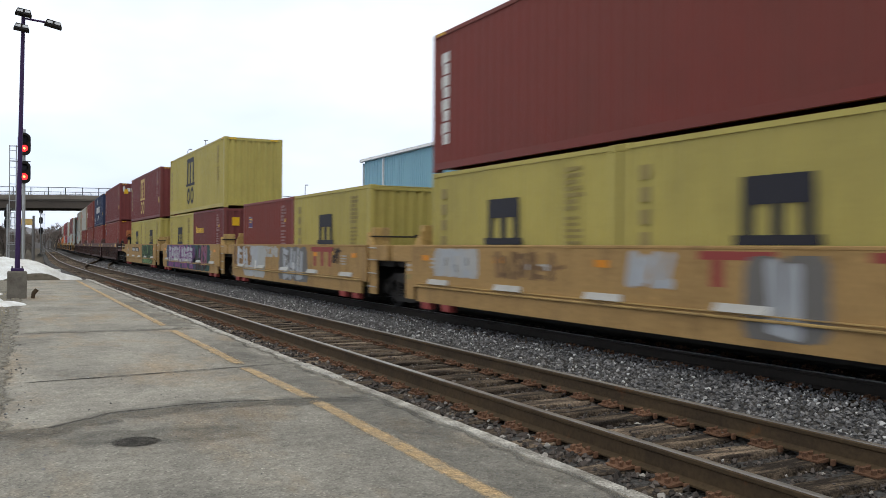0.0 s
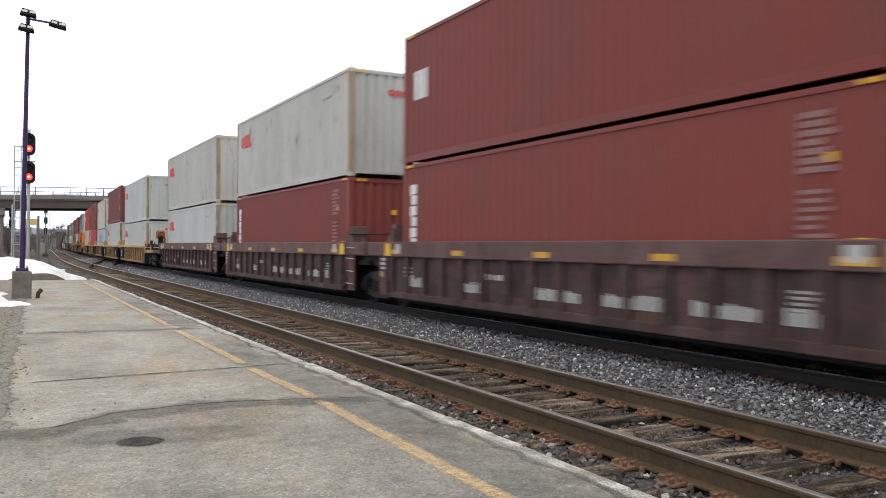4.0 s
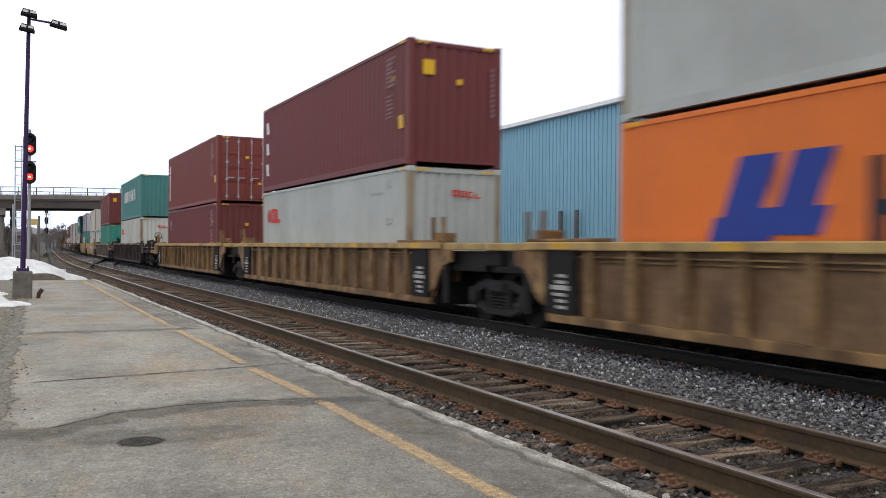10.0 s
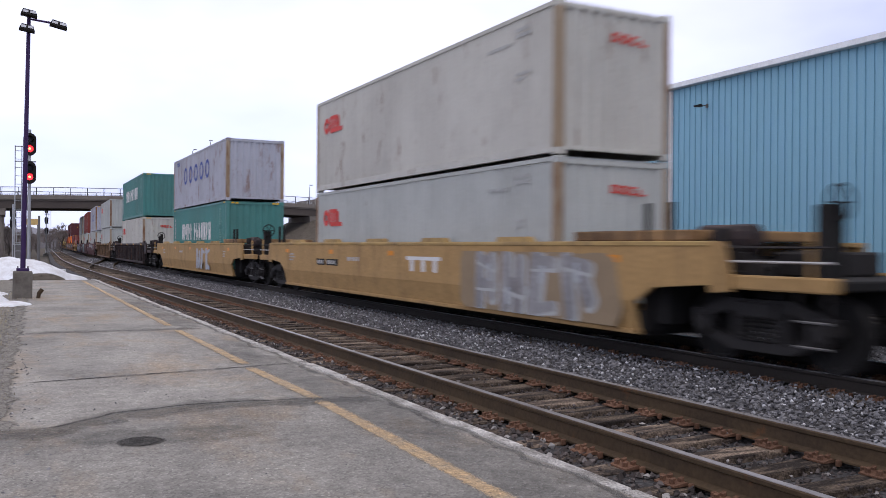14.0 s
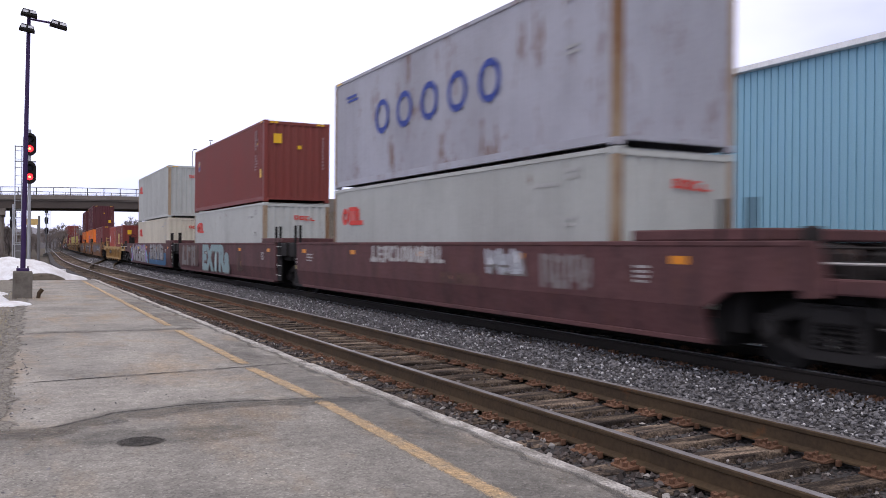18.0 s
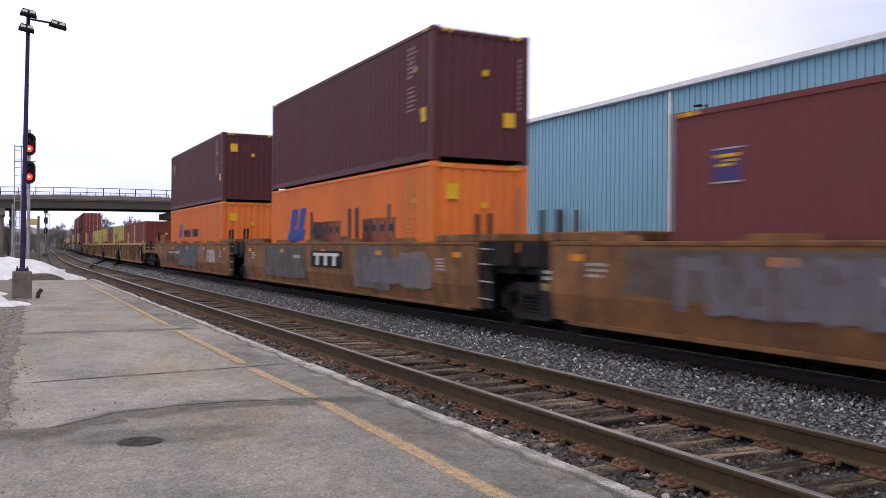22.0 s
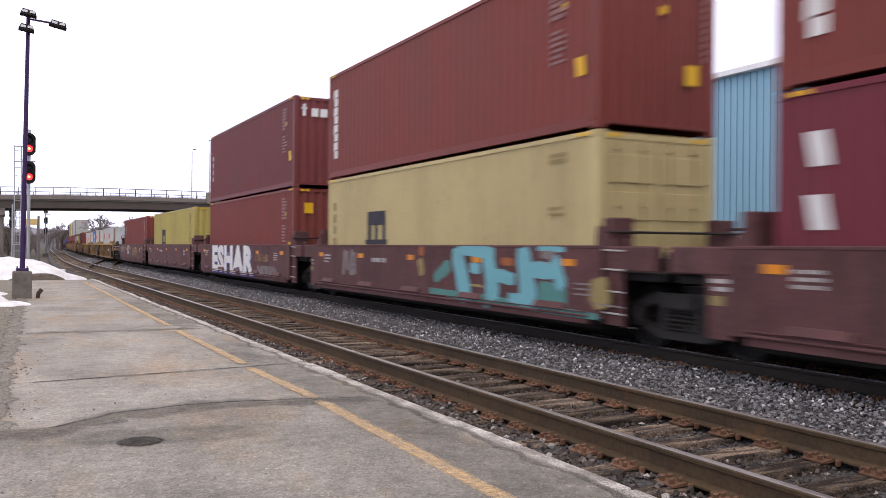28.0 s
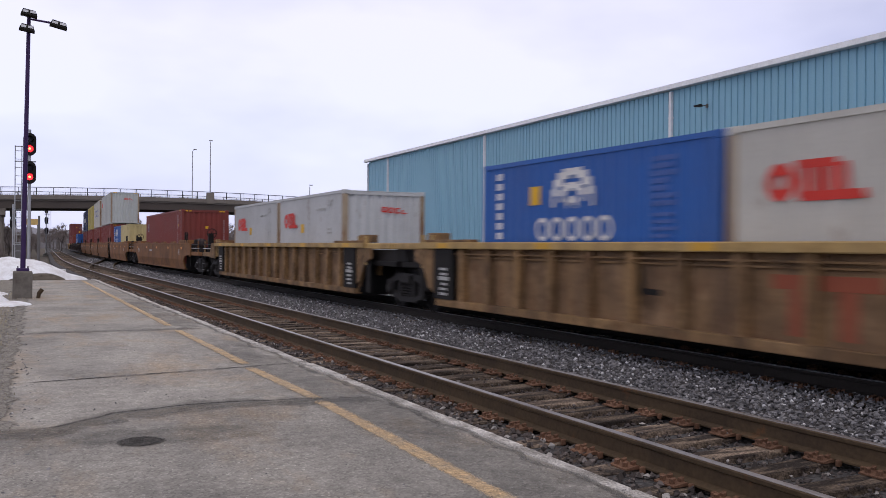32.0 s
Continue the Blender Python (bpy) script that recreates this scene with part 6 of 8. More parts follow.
def wagon(kind, paint_key, Lw, gap_lead, gap_trail, lead_end, trail_end, label, seed, chord=None, lower=None, cut=False):
    """One well wagon, its middle at the origin; +y is its trailing end. gap: length from the well to the joint with the next wagon."""
    r = random.Random(seed)
    T = TYPES[kind]
    zt, zb = T["zt"], T["zb"]
    car = thing("well_wagon", label, "railway wagon", "well wagons of the train")
    side, chordm, low = MAT[paint_key], MAT[chord or paint_key], MAT[lower or paint_key]
    h = Lw / 2
    ex = 1.4 if kind == "smooth" else 0.85 if kind == "maxi" else 0.75
    XO = 1.50
    # at an articulated joint the side runs almost to the shared bogie
    short_of = 1.6 if kind == "ribbed" else 1.25
    xl = h + ex if lead_end else round(h + max(0.3, gap_lead - short_of), 2)
    xt_ = h + ex if trail_end else round(h + max(0.3, gap_trail - short_of), 2)
    for sx in (-1, 1):
        mm = pose(0, 0, 0) if sx < 0 else Matrix.Scale(-1, 4, (1, 0, 0))
        if kind == "maxi":
            zl = 0.64 if paint_key == "w_yellow" else 0.44
            def make_maxi():
                b = Build()
                b.prism([(-xl, zt - 0.02), (xt_, zt - 0.02)] + ([(xt_, 0.98), (h + 0.1, 0.80), (h, zl - 0.04)] if trail_end else [(xt_, zl - 0.04)]) + ([(-h, zl - 0.04), (-h - 0.1, 0.80), (-xl, 0.98)] if lead_end else [(-xl, zl - 0.04)]), "x", -XO, -XO + 0.06)
                b.prism([(-h, min(zb, zl - 0.1)), (-h, zl - 0.041), (h, zl - 0.041), (h, min(zb, zl - 0.1))], "x", -XO - 0.0, -XO + 0.06)
                return b.mesh("side_wall")
            s_ob = part("side_wall", cached(("maxi_side", Lw, zl, xl, xt_, lead_end, trail_end), make_maxi), side, car, "smooth steel side wall")
            s_ob.matrix_basis = mm
            t_ob = part("top_chord", cached(("chord", Lw, kind, xl, xt_), lambda: Build().box(-XO - 0.008, -XO + 0.16, -xl, xt_, zt - 0.05, zt, 0.012).mesh("top_chord")), side, car)
            t_ob.matrix_basis = mm
            l_ob = part("side_ledge", cached(("ledge", Lw, zl), lambda: Build().box(-XO - 0.045, -XO - 0.001, -h, h, zl - 0.035, zl, 0.01).mesh("side_ledge")), chordm, car, "narrow ledge along the side")
            l_ob.matrix_basis = mm
            l2 = part("side_ledge", cached(("ledge2", Lw, zl), lambda: Build().box(-XO - 0.03, -XO - 0.001, -h, h, zl + 0.03, zl + 0.045).mesh("side_ledge")), chordm, car)
            l2.matrix_basis = mm
            if sx < 0:
                for i in range(5):
                    y = h - 1.0 - i * (Lw - 2.0) / 4
                    # On yellow wagons the plates' pale colour paints in light on their slope.
                    part("step_plate", cached("step_plate", lambda: Build().prism([(-0.07, 0.0), (-0.01, 0.10), (0.0, 0.10), (0.0, 0.0)], "y", -0.42, 0.42).mesh("step_plate")), MAT["pale"] if paint_key == "w_yellow" else side, car, "sloping pale step plate", pose(-XO - 0.001, y, zl + 0.05))
                for y in (-h + 0.4, -h + 1.3, h - 0.4, h - 1.3) if paint_key == "w_yellow" else ():
                    part("jacking_pad", cached("jack", lambda: Build().box(-1.505, -1.35, -0.18, 0.18, 0.16, 0.295, 0.015).mesh("jacking_pad", MAT["jack"])), MAT["jack"] if paint_key == "w_yellow" else MAT["pale"], car, "red jacking pad" if paint_key == "w_yellow" else "pale jacking pad", pose(0, y, 0))
        elif kind in ("smooth",):
            key = ("smooth_side", Lw, xl, xt_, lead_end, trail_end)
            def make():
                b = Build()
                pts = [(-xl, zt - 0.02), (xt_, zt - 0.02)] + ([(xt_, 1.0), (h + 0.35, 0.92), (h, 0.72)] if trail_end else [(xt_, 0.72)]) + ([(-h, 0.72), (-h - 0.35, 0.92), (-xl, 1.0)] if lead_end else [(-xl, 0.72)])
                b.prism(pts, "x", -XO, -XO + 0.06)
                b.prism([(-XO + 0.001, 0.719), (-XO + 0.09, zb), (-XO + 0.17, zb), (-XO + 0.06, 0.719)], "y", -(h - 0.05 if lead_end else xl), h - 0.05 if trail_end else xt_)
                return b.mesh("side_wall")
            s_ob = part("side_wall", cached(key, make), side, car, "smooth steel side wall")
            s_ob.matrix_basis = mm
            t_ob = part("top_chord", cached(("chord", Lw, kind, xl, xt_), lambda: Build().box(-XO - 0.015, -XO + 0.16, -xl, xt_, zt - 0.07, zt, 0.015).mesh("top_chord")), chordm, car)
            t_ob.matrix_basis = mm
            b_ob = part("lower_sill", cached(("lsill", Lw), lambda: Build().box(-XO + 0.055, -XO + 0.25, -h + 0.05, h - 0.05, zb - 0.06, zb + 0.01, 0.01).mesh("lower_sill")), side, car)
            b_ob.matrix_basis = mm
        else:
            top_h = {"flange": 0.13, "ribbed": 0.13, "band": 0.34, "short": 0.18}[kind]
            sheet = MAT["w_sheet"] if paint_key == "w_ochre" else (MAT["w_rusty"] if paint_key == "w_grime" and seed == 122 else low)
            long_ochre = kind == "ribbed" and paint_key == "w_ochre" and Lw > 14
            deep = 0.045 if long_ochre else 0.10 if kind == "ribbed" else 0.0  # how much further the sheet lies behind the posts
            xt = XO + (0.04 if kind in ("flange", "short") else 0.03 if kind == "ribbed" else 0.0)
            t_ob = part("top_chord", cached(("chord", Lw, kind, xl, xt_), lambda: Build().box(-xt, -XO + 0.19, -xl, xt_, zt - top_h, zt, 0.015).mesh("top_chord")), chordm, car, "heavy steel top chord")
            t_ob.matrix_basis = mm
            s_ob = part("side_wall", cached(("sheet", Lw, kind), lambda: Build().prism([(-h - 0.1, zb), (-h - 0.1, zt - top_h), (h + 0.1, zt - top_h), (h + 0.1, zb)] if kind == "flange" else [(-h - 0.4, 0.95), (-h - 0.4, zt - top_h), (h + 0.4, zt - top_h), (h + 0.4, 0.95), (h, zb), (-h, zb)], "x", -XO + 0.10 + deep, -XO + 0.14 + deep).mesh("side_wall")), sheet, car, "recessed steel side sheet")
            s_ob.matrix_basis = mm
            b_ob = part("lower_sill", cached(("sill", Lw, kind), lambda: Build().box(-XO + 0.03, -XO + 0.2 + deep, -h, h, zb - 0.05, zb + 0.09, 0.012).mesh("lower_sill")), low, car)
            b_ob.matrix_basis = mm
            n = {"flange": 10, "ribbed": int(Lw / (1.0 if long_ochre else 0.78)), "band": int(Lw / 0.8), "short": 10}[kind]
            post = cached(("post", kind, deep), lambda: Build().prism([(-0.07, zb + 0.09), (-0.07, zt - top_h), (0.07, zt - top_h), (0.07, zb + 0.09)], "x", -XO + 0.015, -XO + 0.0995 + deep).mesh("side_post"))
            if sx < 0:
                for i in range(n + 1):
                    part("side_post", post, low, car, "", pose(0, -h + 0.1 + (Lw - 0.2) * i / n, 0))
            else:
                far = Build()
                for i in range(n + 1):
                    y = -h + 0.1 + (Lw - 0.2) * i / n
                    far.box(XO - 0.0995, XO - 0.015, y - 0.07, y + 0.07, zb + 0.09, zt - top_h)
                part("side_posts_far", cached(("farposts", Lw, kind), lambda: far.mesh("side_posts")), low, car)
            if sx < 0 and (kind == "flange" or paint_key == "w_ochre"):
                pl = 1.7 if kind == "flange" else 0.75
                for q in [q_ for q_ in (-1, 1) if kind != "flange" or not (lead_end if q_ < 0 else trail_end)]:
                    ya, yb = sorted((q * (h + 0.02), q * (h - pl)))
                    ep = part("end_plate", cached(("eplate", Lw, kind, q), lambda: Build().box(-XO + 0.005, -XO + 0.0985, ya, yb, zb + 0.1, zt - top_h - 0.002).mesh("end_plate")), MAT["black"], car, "black end plate with pale number bars")
                    nb = Build()
                    for k in range(5 if kind == "flange" else 6):
                        wide = 0.34 if k != 2 else 0.5
                        nb.box(-XO - 0.001, -XO + 0.004, (ya + yb) / 2 - wide / 2, (ya + yb) / 2 + wide / 2 - r.uniform(0, 0.12), 0.98 - k * 0.10, 0.98 - k * 0.10 + (0.05 if k != 2 else 0.075))
                    tagged(part("data_mark", nb, MAT["pale"], ep), kind="stuff")
            if kind in ("flange", "ribbed", "short"):
                sl = part("stringer", cached(("stringer", Lw, kind), lambda: Build().box(-XO + 0.055, -XO + 0.0985 + deep, -h, h, zt - 0.24, zt - 0.215).box(-XO + 0.055 + deep, -XO + 0.0985 + deep, -h, h, zt - 0.31, zt - 0.285).mesh("stringer")), low, car)
                sl.matrix_basis = mm
    part("floor", cached(("floor", Lw), lambda: Build().box(-1.3, 1.3, -h, h, 0.22, 0.30).mesh("floor")), MAT["black"], car)
    for sy, gap, is_end in ((-1, gap_lead, lead_end), (1, gap_trail, trail_end)):
        bulk = Build().box(-1.35, 1.35, min(sy * h, sy * (h + 0.08)), max(sy * h, sy * (h + 0.08)), 0.3, zt - 0.2)
        part("bulkhead", cached(("bulk", Lw, kind, sy), lambda: bulk.mesh("bulkhead")), MAT["black"], car)
        ye = h + gap - 0.14 if not is_end else h + gap - 0.42
        deck = Build()
        deck.box(-1.28, 1.28, min(sy * (h + 0.09), sy * ye), max(sy * (h + 0.09), sy * ye), 0.98, 1.10, 0.02)
        deck.box(-0.35, 0.35, min(sy * (h + 0.09), sy * ye), max(sy * (h + 0.09), sy * ye), 0.70, 0.979)
        part("end_deck", cached(("deck", Lw, gap, is_end, sy), lambda: deck.mesh("end_deck")), MAT["black"], car, "black end platform over the bogie")
        for q in (-1, 1):
            xa, xb_ = sorted((q * 1.44, q * 1.28))
            e0 = xl if sy < 0 else xt_
            ya, yb = sorted((sy * e0, sy * max(ye, e0 + 0.05)))
            part("end_sill", cached(("esill", Lw, gap, is_end, sy, q, kind), lambda: Build().box(xa, xb_, ya, yb, 0.96 if is_end else (1.12 if kind in ("smooth", "maxi") else zt - (0.34 if kind == "band" else 0.15)), 1.135 if is_end else zt - 0.012, 0.02).mesh("end_sill")), (chordm if kind == "flange" else side if kind in ("smooth", "maxi") else MAT["w_dark"] if paint_key == "w_dark" else side) if is_end else (MAT["black"] if kind == "smooth" else side if kind == "maxi" else chordm), car)
            if is_end and q < 0:
                for zr in (1.30, 1.47):
                    part("grab_iron", Build().tube((-1.42, ya + 0.02, zr), (-1.42, yb - 0.03, zr), 0.016, None, 5), MAT["pale"] if zr < 1.4 else MAT["soot"], car, "thin side handrail")
                long_ = 0.95 if kind == "ribbed" else 0.34
                part("end_gusset", Build().prism([(sy * (e0 + 0.002), 0.90), (sy * (e0 + 0.002), zt - 0.006), (sy * (e0 + long_ * 0.65), zt - 0.006), (sy * (e0 + long_), 1.136), (sy * (e0 + long_), 0.93)], "x", -1.495, -1.445), side if kind in ("smooth", "maxi") else chordm if kind == "flange" else low, car, "gusset plate at the end of the side")
                part("stanchion", Build().tube((-1.40, sy * (ye - 0.30), 1.136), (-1.40, sy * (ye - 0.30), zt + 0.08), 0.03, None, 6), side, car)
        if is_end:
            bogie(car, sy * (h + gap - 1.75))
            part("coupler", Build().box(-0.12, 0.12, min(sy * ye, sy * (ye + 0.42)), max(sy * ye, sy * (ye + 0.42)), 0.72, 0.98, 0.03), MAT["black"], car)
            uf = Build().box(-1.2, 1.2, min(sy * (h + 0.085), sy * (h + 0.34)), max(sy * (h + 0.085), sy * (h + 0.34)), 0.40, 0.955, 0.02)
            part("underframe", cached(("uf", Lw, sy), lambda: uf.mesh("underframe")), MAT["black"], car, "sooty underframe gear")
            lad = part("ladder", Build().tube((-1.43, sy * (ye - 0.05), 0.34), (-1.43, sy * (ye - 0.05), 0.97), 0.016, None, 6), MAT["soot"], car, "sooty end ladder")
            part("stile", Build().tube((-1.43, sy * (ye - 0.45), 0.34), (-1.43, sy * (ye - 0.45), 0.97), 0.016, None, 6), MAT["soot"], lad)
            for z in (0.36, 0.64):
                part("rung", Build().tube((-1.44, sy * (ye - 0.47), z), (-1.44, sy * (ye - 0.03), z), 0.016, None, 6), MAT["steel"], lad, "worn steel rung")
            bx0, bx1 = (1.55, 2.05) if sy < 0 else (0.55, 1.5)
            part("equipment_box", cached(("eqbox", sy), lambda: Build().box(-0.55, 0.95, min(sy * bx0, sy * bx1), max(sy * bx0, sy * bx1), 1.101, 1.42 if sy < 0 else 1.38, 0.03).mesh("equipment_box", MAT["soot"])), MAT["soot"], car, "sooty equipment box on the end deck", pose(0, sy * h, 0))
            if sy > 0 and kind in ("short", "flange"):
                fr = Build()
                for xq in (-1.25, -0.85):
                    fr.box(xq - 0.025, xq + 0.025, ye - 0.42, ye - 0.36, 1.101, 2.12, 0.01)
                for zq in (1.4, 1.7, 2.0):
                    fr.box(-1.224, -0.876, ye - 0.41, ye - 0.37, zq, zq + 0.04)
                part("end_frame", fr, chordm, car, "yellow ladder frame on the end deck")
            if sy < 0:
                br = part("brake_stand", Build().box(-0.9, -0.66, sy * (ye - 0.62), sy * (ye - 0.46), 1.1, 1.98, 0.03), MAT["black"], car, "hand brake stand")
                part("air_reservoir", cached("reservoir", lambda: Build().lathe((0, 0, 0), "y", [(-0.5, 0.08), (-0.44, 0.19), (0.44, 0.19), (0.5, 0.08)], 12).mesh("air_reservoir", MAT["w_dark"])), MAT["w_dark"], car, "sooty air reservoir", pose(-0.9, sy * (h + 1.15), 1.58 if lead_end and trail_end and kind in ("smooth", "ribbed") else 1.31))
                if lead_end and trail_end and kind in ("smooth", "ribbed"):
                    part("reservoir_stand", cached("res_stand", lambda: Build().box(-0.2, 0.2, -0.38, 0.38, 0, 0.03).box(-0.2, 0.2, -0.38, -0.28, 0, 0.40, 0.015).box(-0.2, 0.2, 0.28, 0.38, 0, 0.40, 0.015).mesh("reservoir_stand", MAT["soot"])), MAT["soot"], car, "", pose(-0.9, sy * (h + 1.15), 1.101))
                for xg, y_g, z_g in ((-1.2, 0.55, 0.30), (-1.05, 1.75, 0.22), (0.55, 1.1, 0.34)):
                    part("end_gear", cached(("end_gear", xg), lambda: Build().box(-0.16, 0.16, -0.22, 0.22, 0, z_g, 0.03).tube((0, -0.3, z_g * 0.6), (0, 0.34, z_g * 0.6), 0.05, None, 8).box(-0.19, -0.15, -0.05, 0.05, 0.0, z_g + 0.09, 0.01).mesh("end_gear", MAT["soot"])), MAT["soot"], car, "sooty brake gear on the end deck", pose(xg, sy * (h + y_g), 1.101))
                part("brake_valve", cached("valve", lambda: Build().box(-0.2, 0.2, -0.16, 0.16, 0, 0.42, 0.03).box(-0.09, 0.09, -0.09, 0.09, 0.42, 0.62, 0.02).mesh("brake_valve", MAT["soot"])), MAT["soot"], car, "", pose(-1.12, sy * (h + 1.25), 1.101))
                part("brake_pipe", cached(("pipe", sy), lambda: Build().tube((-1.2, sy * 0.3, 1.13), (-1.2, sy * 1.7, 1.16), 0.03, None, 6).tube((-0.5, sy * 0.3, 1.16), (-1.05, sy * 1.6, 1.5), 0.022, None, 6).mesh("brake_pipe", MAT["soot"])), MAT["soot"], car, "", pose(0, sy * h, 0))
                if seed in (104, 109, 130):
                    yb_ = sy * (h + (2.75 if seed == 130 else 2.05))
                    zh = {104: 2.0, 109: 1.82, 130: 1.55}[seed]
                    part("brake_housing", Build().box(-0.95, -0.42, yb_ - 0.16, yb_ + 0.16, zh, zh + 0.52, 0.09), MAT["orange_tank"], car, "rusty orange brake housing")
                    part("brake_housing_stand", Build().box(-0.82, -0.56, yb_ - 0.1, yb_ + 0.1, 1.1, zh - 0.001, 0.02), MAT["soot"], car)
                    if seed == 109:
                        for zr in (1.70, 2.42):
                            part("handrail", Build().tube((-1.25, yb_ + 0.34, zr), (-1.25, yb_ - 0.30, zr), 0.014, None, 6), MAT["jack"], car, "dull red handrail")
                        part("handrail", Build().tube((-1.25, yb_ + 0.34, 1.1), (-1.25, yb_ + 0.34, 2.42), 0.014, None, 6), MAT["jack"], car)
                bw = Build()
                for i in range(20):
                    t0, t1 = 2 * math.pi * i / 20, 2 * math.pi * (i + 1) / 20
                    bw.tube((-0.76 + 0.21 * math.cos(t0), sy * (ye - 0.46) - 0.03, 2.0 + 0.21 * math.sin(t0)), (-0.76 + 0.21 * math.cos(t1), sy * (ye - 0.46) - 0.03, 2.0 + 0.21 * math.sin(t1)), 0.02, None, 5)
                for i in range(3):
                    t0 = math.pi * i / 3
                    bw.tube((-0.76 - 0.21 * math.cos(t0), sy * (ye - 0.46) - 0.03, 2.0 - 0.21 * math.sin(t0)), (-0.76 + 0.21 * math.cos(t0), sy * (ye - 0.46) - 0.03, 2.0 + 0.21 * math.sin(t0)), 0.012, None, 5)
                part("brake_wheel", bw, MAT["black"], br)
        if not is_end:
            yl = xl if sy < 0 else xt_
            def on_end(a, c, x0, x1, z0, z1, bev=0.0):
                return Build().box(x0, x1, min(sy * a, sy * c), max(sy * a, sy * c), z0, z1, bev)
            ladm = side if kind in ("maxi", "band") else MAT["black"]
            wide_ = 0.42 if kind in ("smooth", "maxi", "band") else 0.2
            pnl = part("ladder_panel", on_end(yl + 0.004, yl + wide_, -1.42, -1.37, 0.32, zt - 0.16), ladm, car, "end panel with pale ladder rungs")
            if sy < 0 and wide_ > 0.3:
                for zr in (0.50, 0.82, 1.14, 1.42):
                    part("rung", Build().tube((-1.45, sy * (yl + 0.02), zr), (-1.45, sy * (yl + 0.46), zr - 0.01), 0.014, None, 5), MAT["pale"], pnl)
            elif wide_ > 0.3:
                nbm = Build()
                for kz in range(4):
                    nbm.box(-1.428, -1.421, yl + 0.06, yl + 0.36 - 0.05 * (kz % 2), 1.22 - kz * 0.1, 1.22 - kz * 0.1 + 0.055)
                tagged(part("data_mark", nbm, MAT["pale"], pnl), kind="stuff")
                part("data_mark", Build().box(-1.428, -1.421, yl + 0.16, yl + 0.36, 0.74, 0.86), MAT["faint_y"], pnl)
            if kind not in ("maxi", "smooth"):
                # Added box closes the see-through gap, making the joint dark.
                part("joint_cover", cached(("jfiller", Lw, gap, sy, kind), lambda: on_end(h + 0.10, max(ye, h + 0.2), -1.2, 1.2, 1.101, zt - 0.17).mesh("joint_cover")), MAT["soot"], car, "added dark filler box over the shared bogie")
            if kind == "ribbed":
                part("end_cheek", Build().prism([(sy * (h + 0.11), 0.50), (sy * (h + 0.11), zt - 0.135), (sy * (h + 1.0), zt - 0.135), (sy * (h + 1.0), 1.16), (sy * (h + 0.62), 1.04), (sy * (h + 0.34), 0.62)], "x", -XO + 0.03, -XO + 0.10), low, car, "cut-away side cheek over the shared bogie")
                part("end_bracket", on_end(h + 0.12, h + 0.36, -0.95, -0.87, 0.72, zt - 0.18, 0.02), low, car, "rusty end bracket")
                part("end_bracket", on_end(h + 0.12, h + 0.50, -1.42, -1.05, zt + 0.003, zt + 0.20, 0.02), low, car)
            if kind in ("maxi", "band", "flange"):
                cage = part("end_cage", on_end(h + 0.10, h + 0.30, -1.30, -0.86, zt - 0.2, zt + 0.42, 0.02), chordm if kind != "band" else MAT["w_mauve"], car, "upright end bracket for the containers")
                part("end_cage", on_end(h + 0.10, h + 0.30, 0.80, 1.25, zt - 0.2, zt + 0.42, 0.02), chordm if kind != "band" else MAT["w_mauve"], car)
                part("handrail", Build().tube((-1.4, sy * (h + 0.34), zt + 0.20), (1.4, sy * (h + 0.34), zt + 0.20), 0.02, None, 6), MAT["soot"], car)
        if sy > 0 and not is_end:
            bogie(car, h + gap)
            part("hose_box", Build().box(-1.3, -0.8, h + gap - 0.5, h + gap + 0.1, 1.101, 1.4, 0.03), MAT["black"], car)
        up = Build()
        gpm = MAT["w_ochre"] if kind == "ribbed" else (MAT["black"] if kind == "smooth" else chordm)
        if kind in ("flange", "short", "maxi", "band"):
            for xg in (-1.38, -1.05):
                up = Build()
                up.prism([(sy * (h + 0.02), zt - 0.1), (sy * (h + 0.42), zt - 0.1), (sy * (h + 0.36), zt + 0.06), (sy * (h + 0.06), zt + 0.30)], "x", xg, xg + 0.09)
                part("guide_post", up, gpm, car, "upright container guide post")
        else:
            tall = 0.52 if kind == "smooth" or seed in (114, 115, 116) else 0.16
            for yy in (h + 0.16, h + 0.62):
                up = Build()
                up.box(-1.47, -1.40, min(sy * yy, sy * (yy + 0.06)), max(sy * yy, sy * (yy + 0.06)), 1.0, zt + tall)
                part("guide_post", up, gpm if tall > 0.3 else chordm, car, "upright container guide post")
    if kind == "smooth":
        for sy in (-1, 1) if paint_key == "w_grey" else (-1,):
            ya, yb = sorted((sy * (h - 1.5), sy * (h + (1.0 if sy < 0 else 0.6))))
            part("walkway", Build().box(-1.46, 1.46, ya, yb, zt + 0.003, zt + 0.15, 0.02), MAT["w_ochre"] if paint_key == "w_yellow" else side, car, "raised end walkway")
        for i in range(5) if paint_key != "w_brown" else ():
            y = h - 1.2 - i * (Lw - 2.6) / 4.6
            part("hold_down_flap", cached("flap", lambda: Build().prism([(-0.55, 0.0), (-0.46, 0.085), (0.46, 0.085), (0.55, 0.0)], "x", -1.5, -1.36).mesh("hold_down_flap")), chordm, car, "", pose(0, y, zt + 0.001))
    # reflective stickers along the side
    xs = -XO - 0.019 if kind != "band" else -XO - 0.004
    zs = {"smooth": 1.30, "maxi": 1.22, "flange": 1.345, "ribbed": 1.475, "band": 1.33, "short": 1.07}[kind]
    n = 5
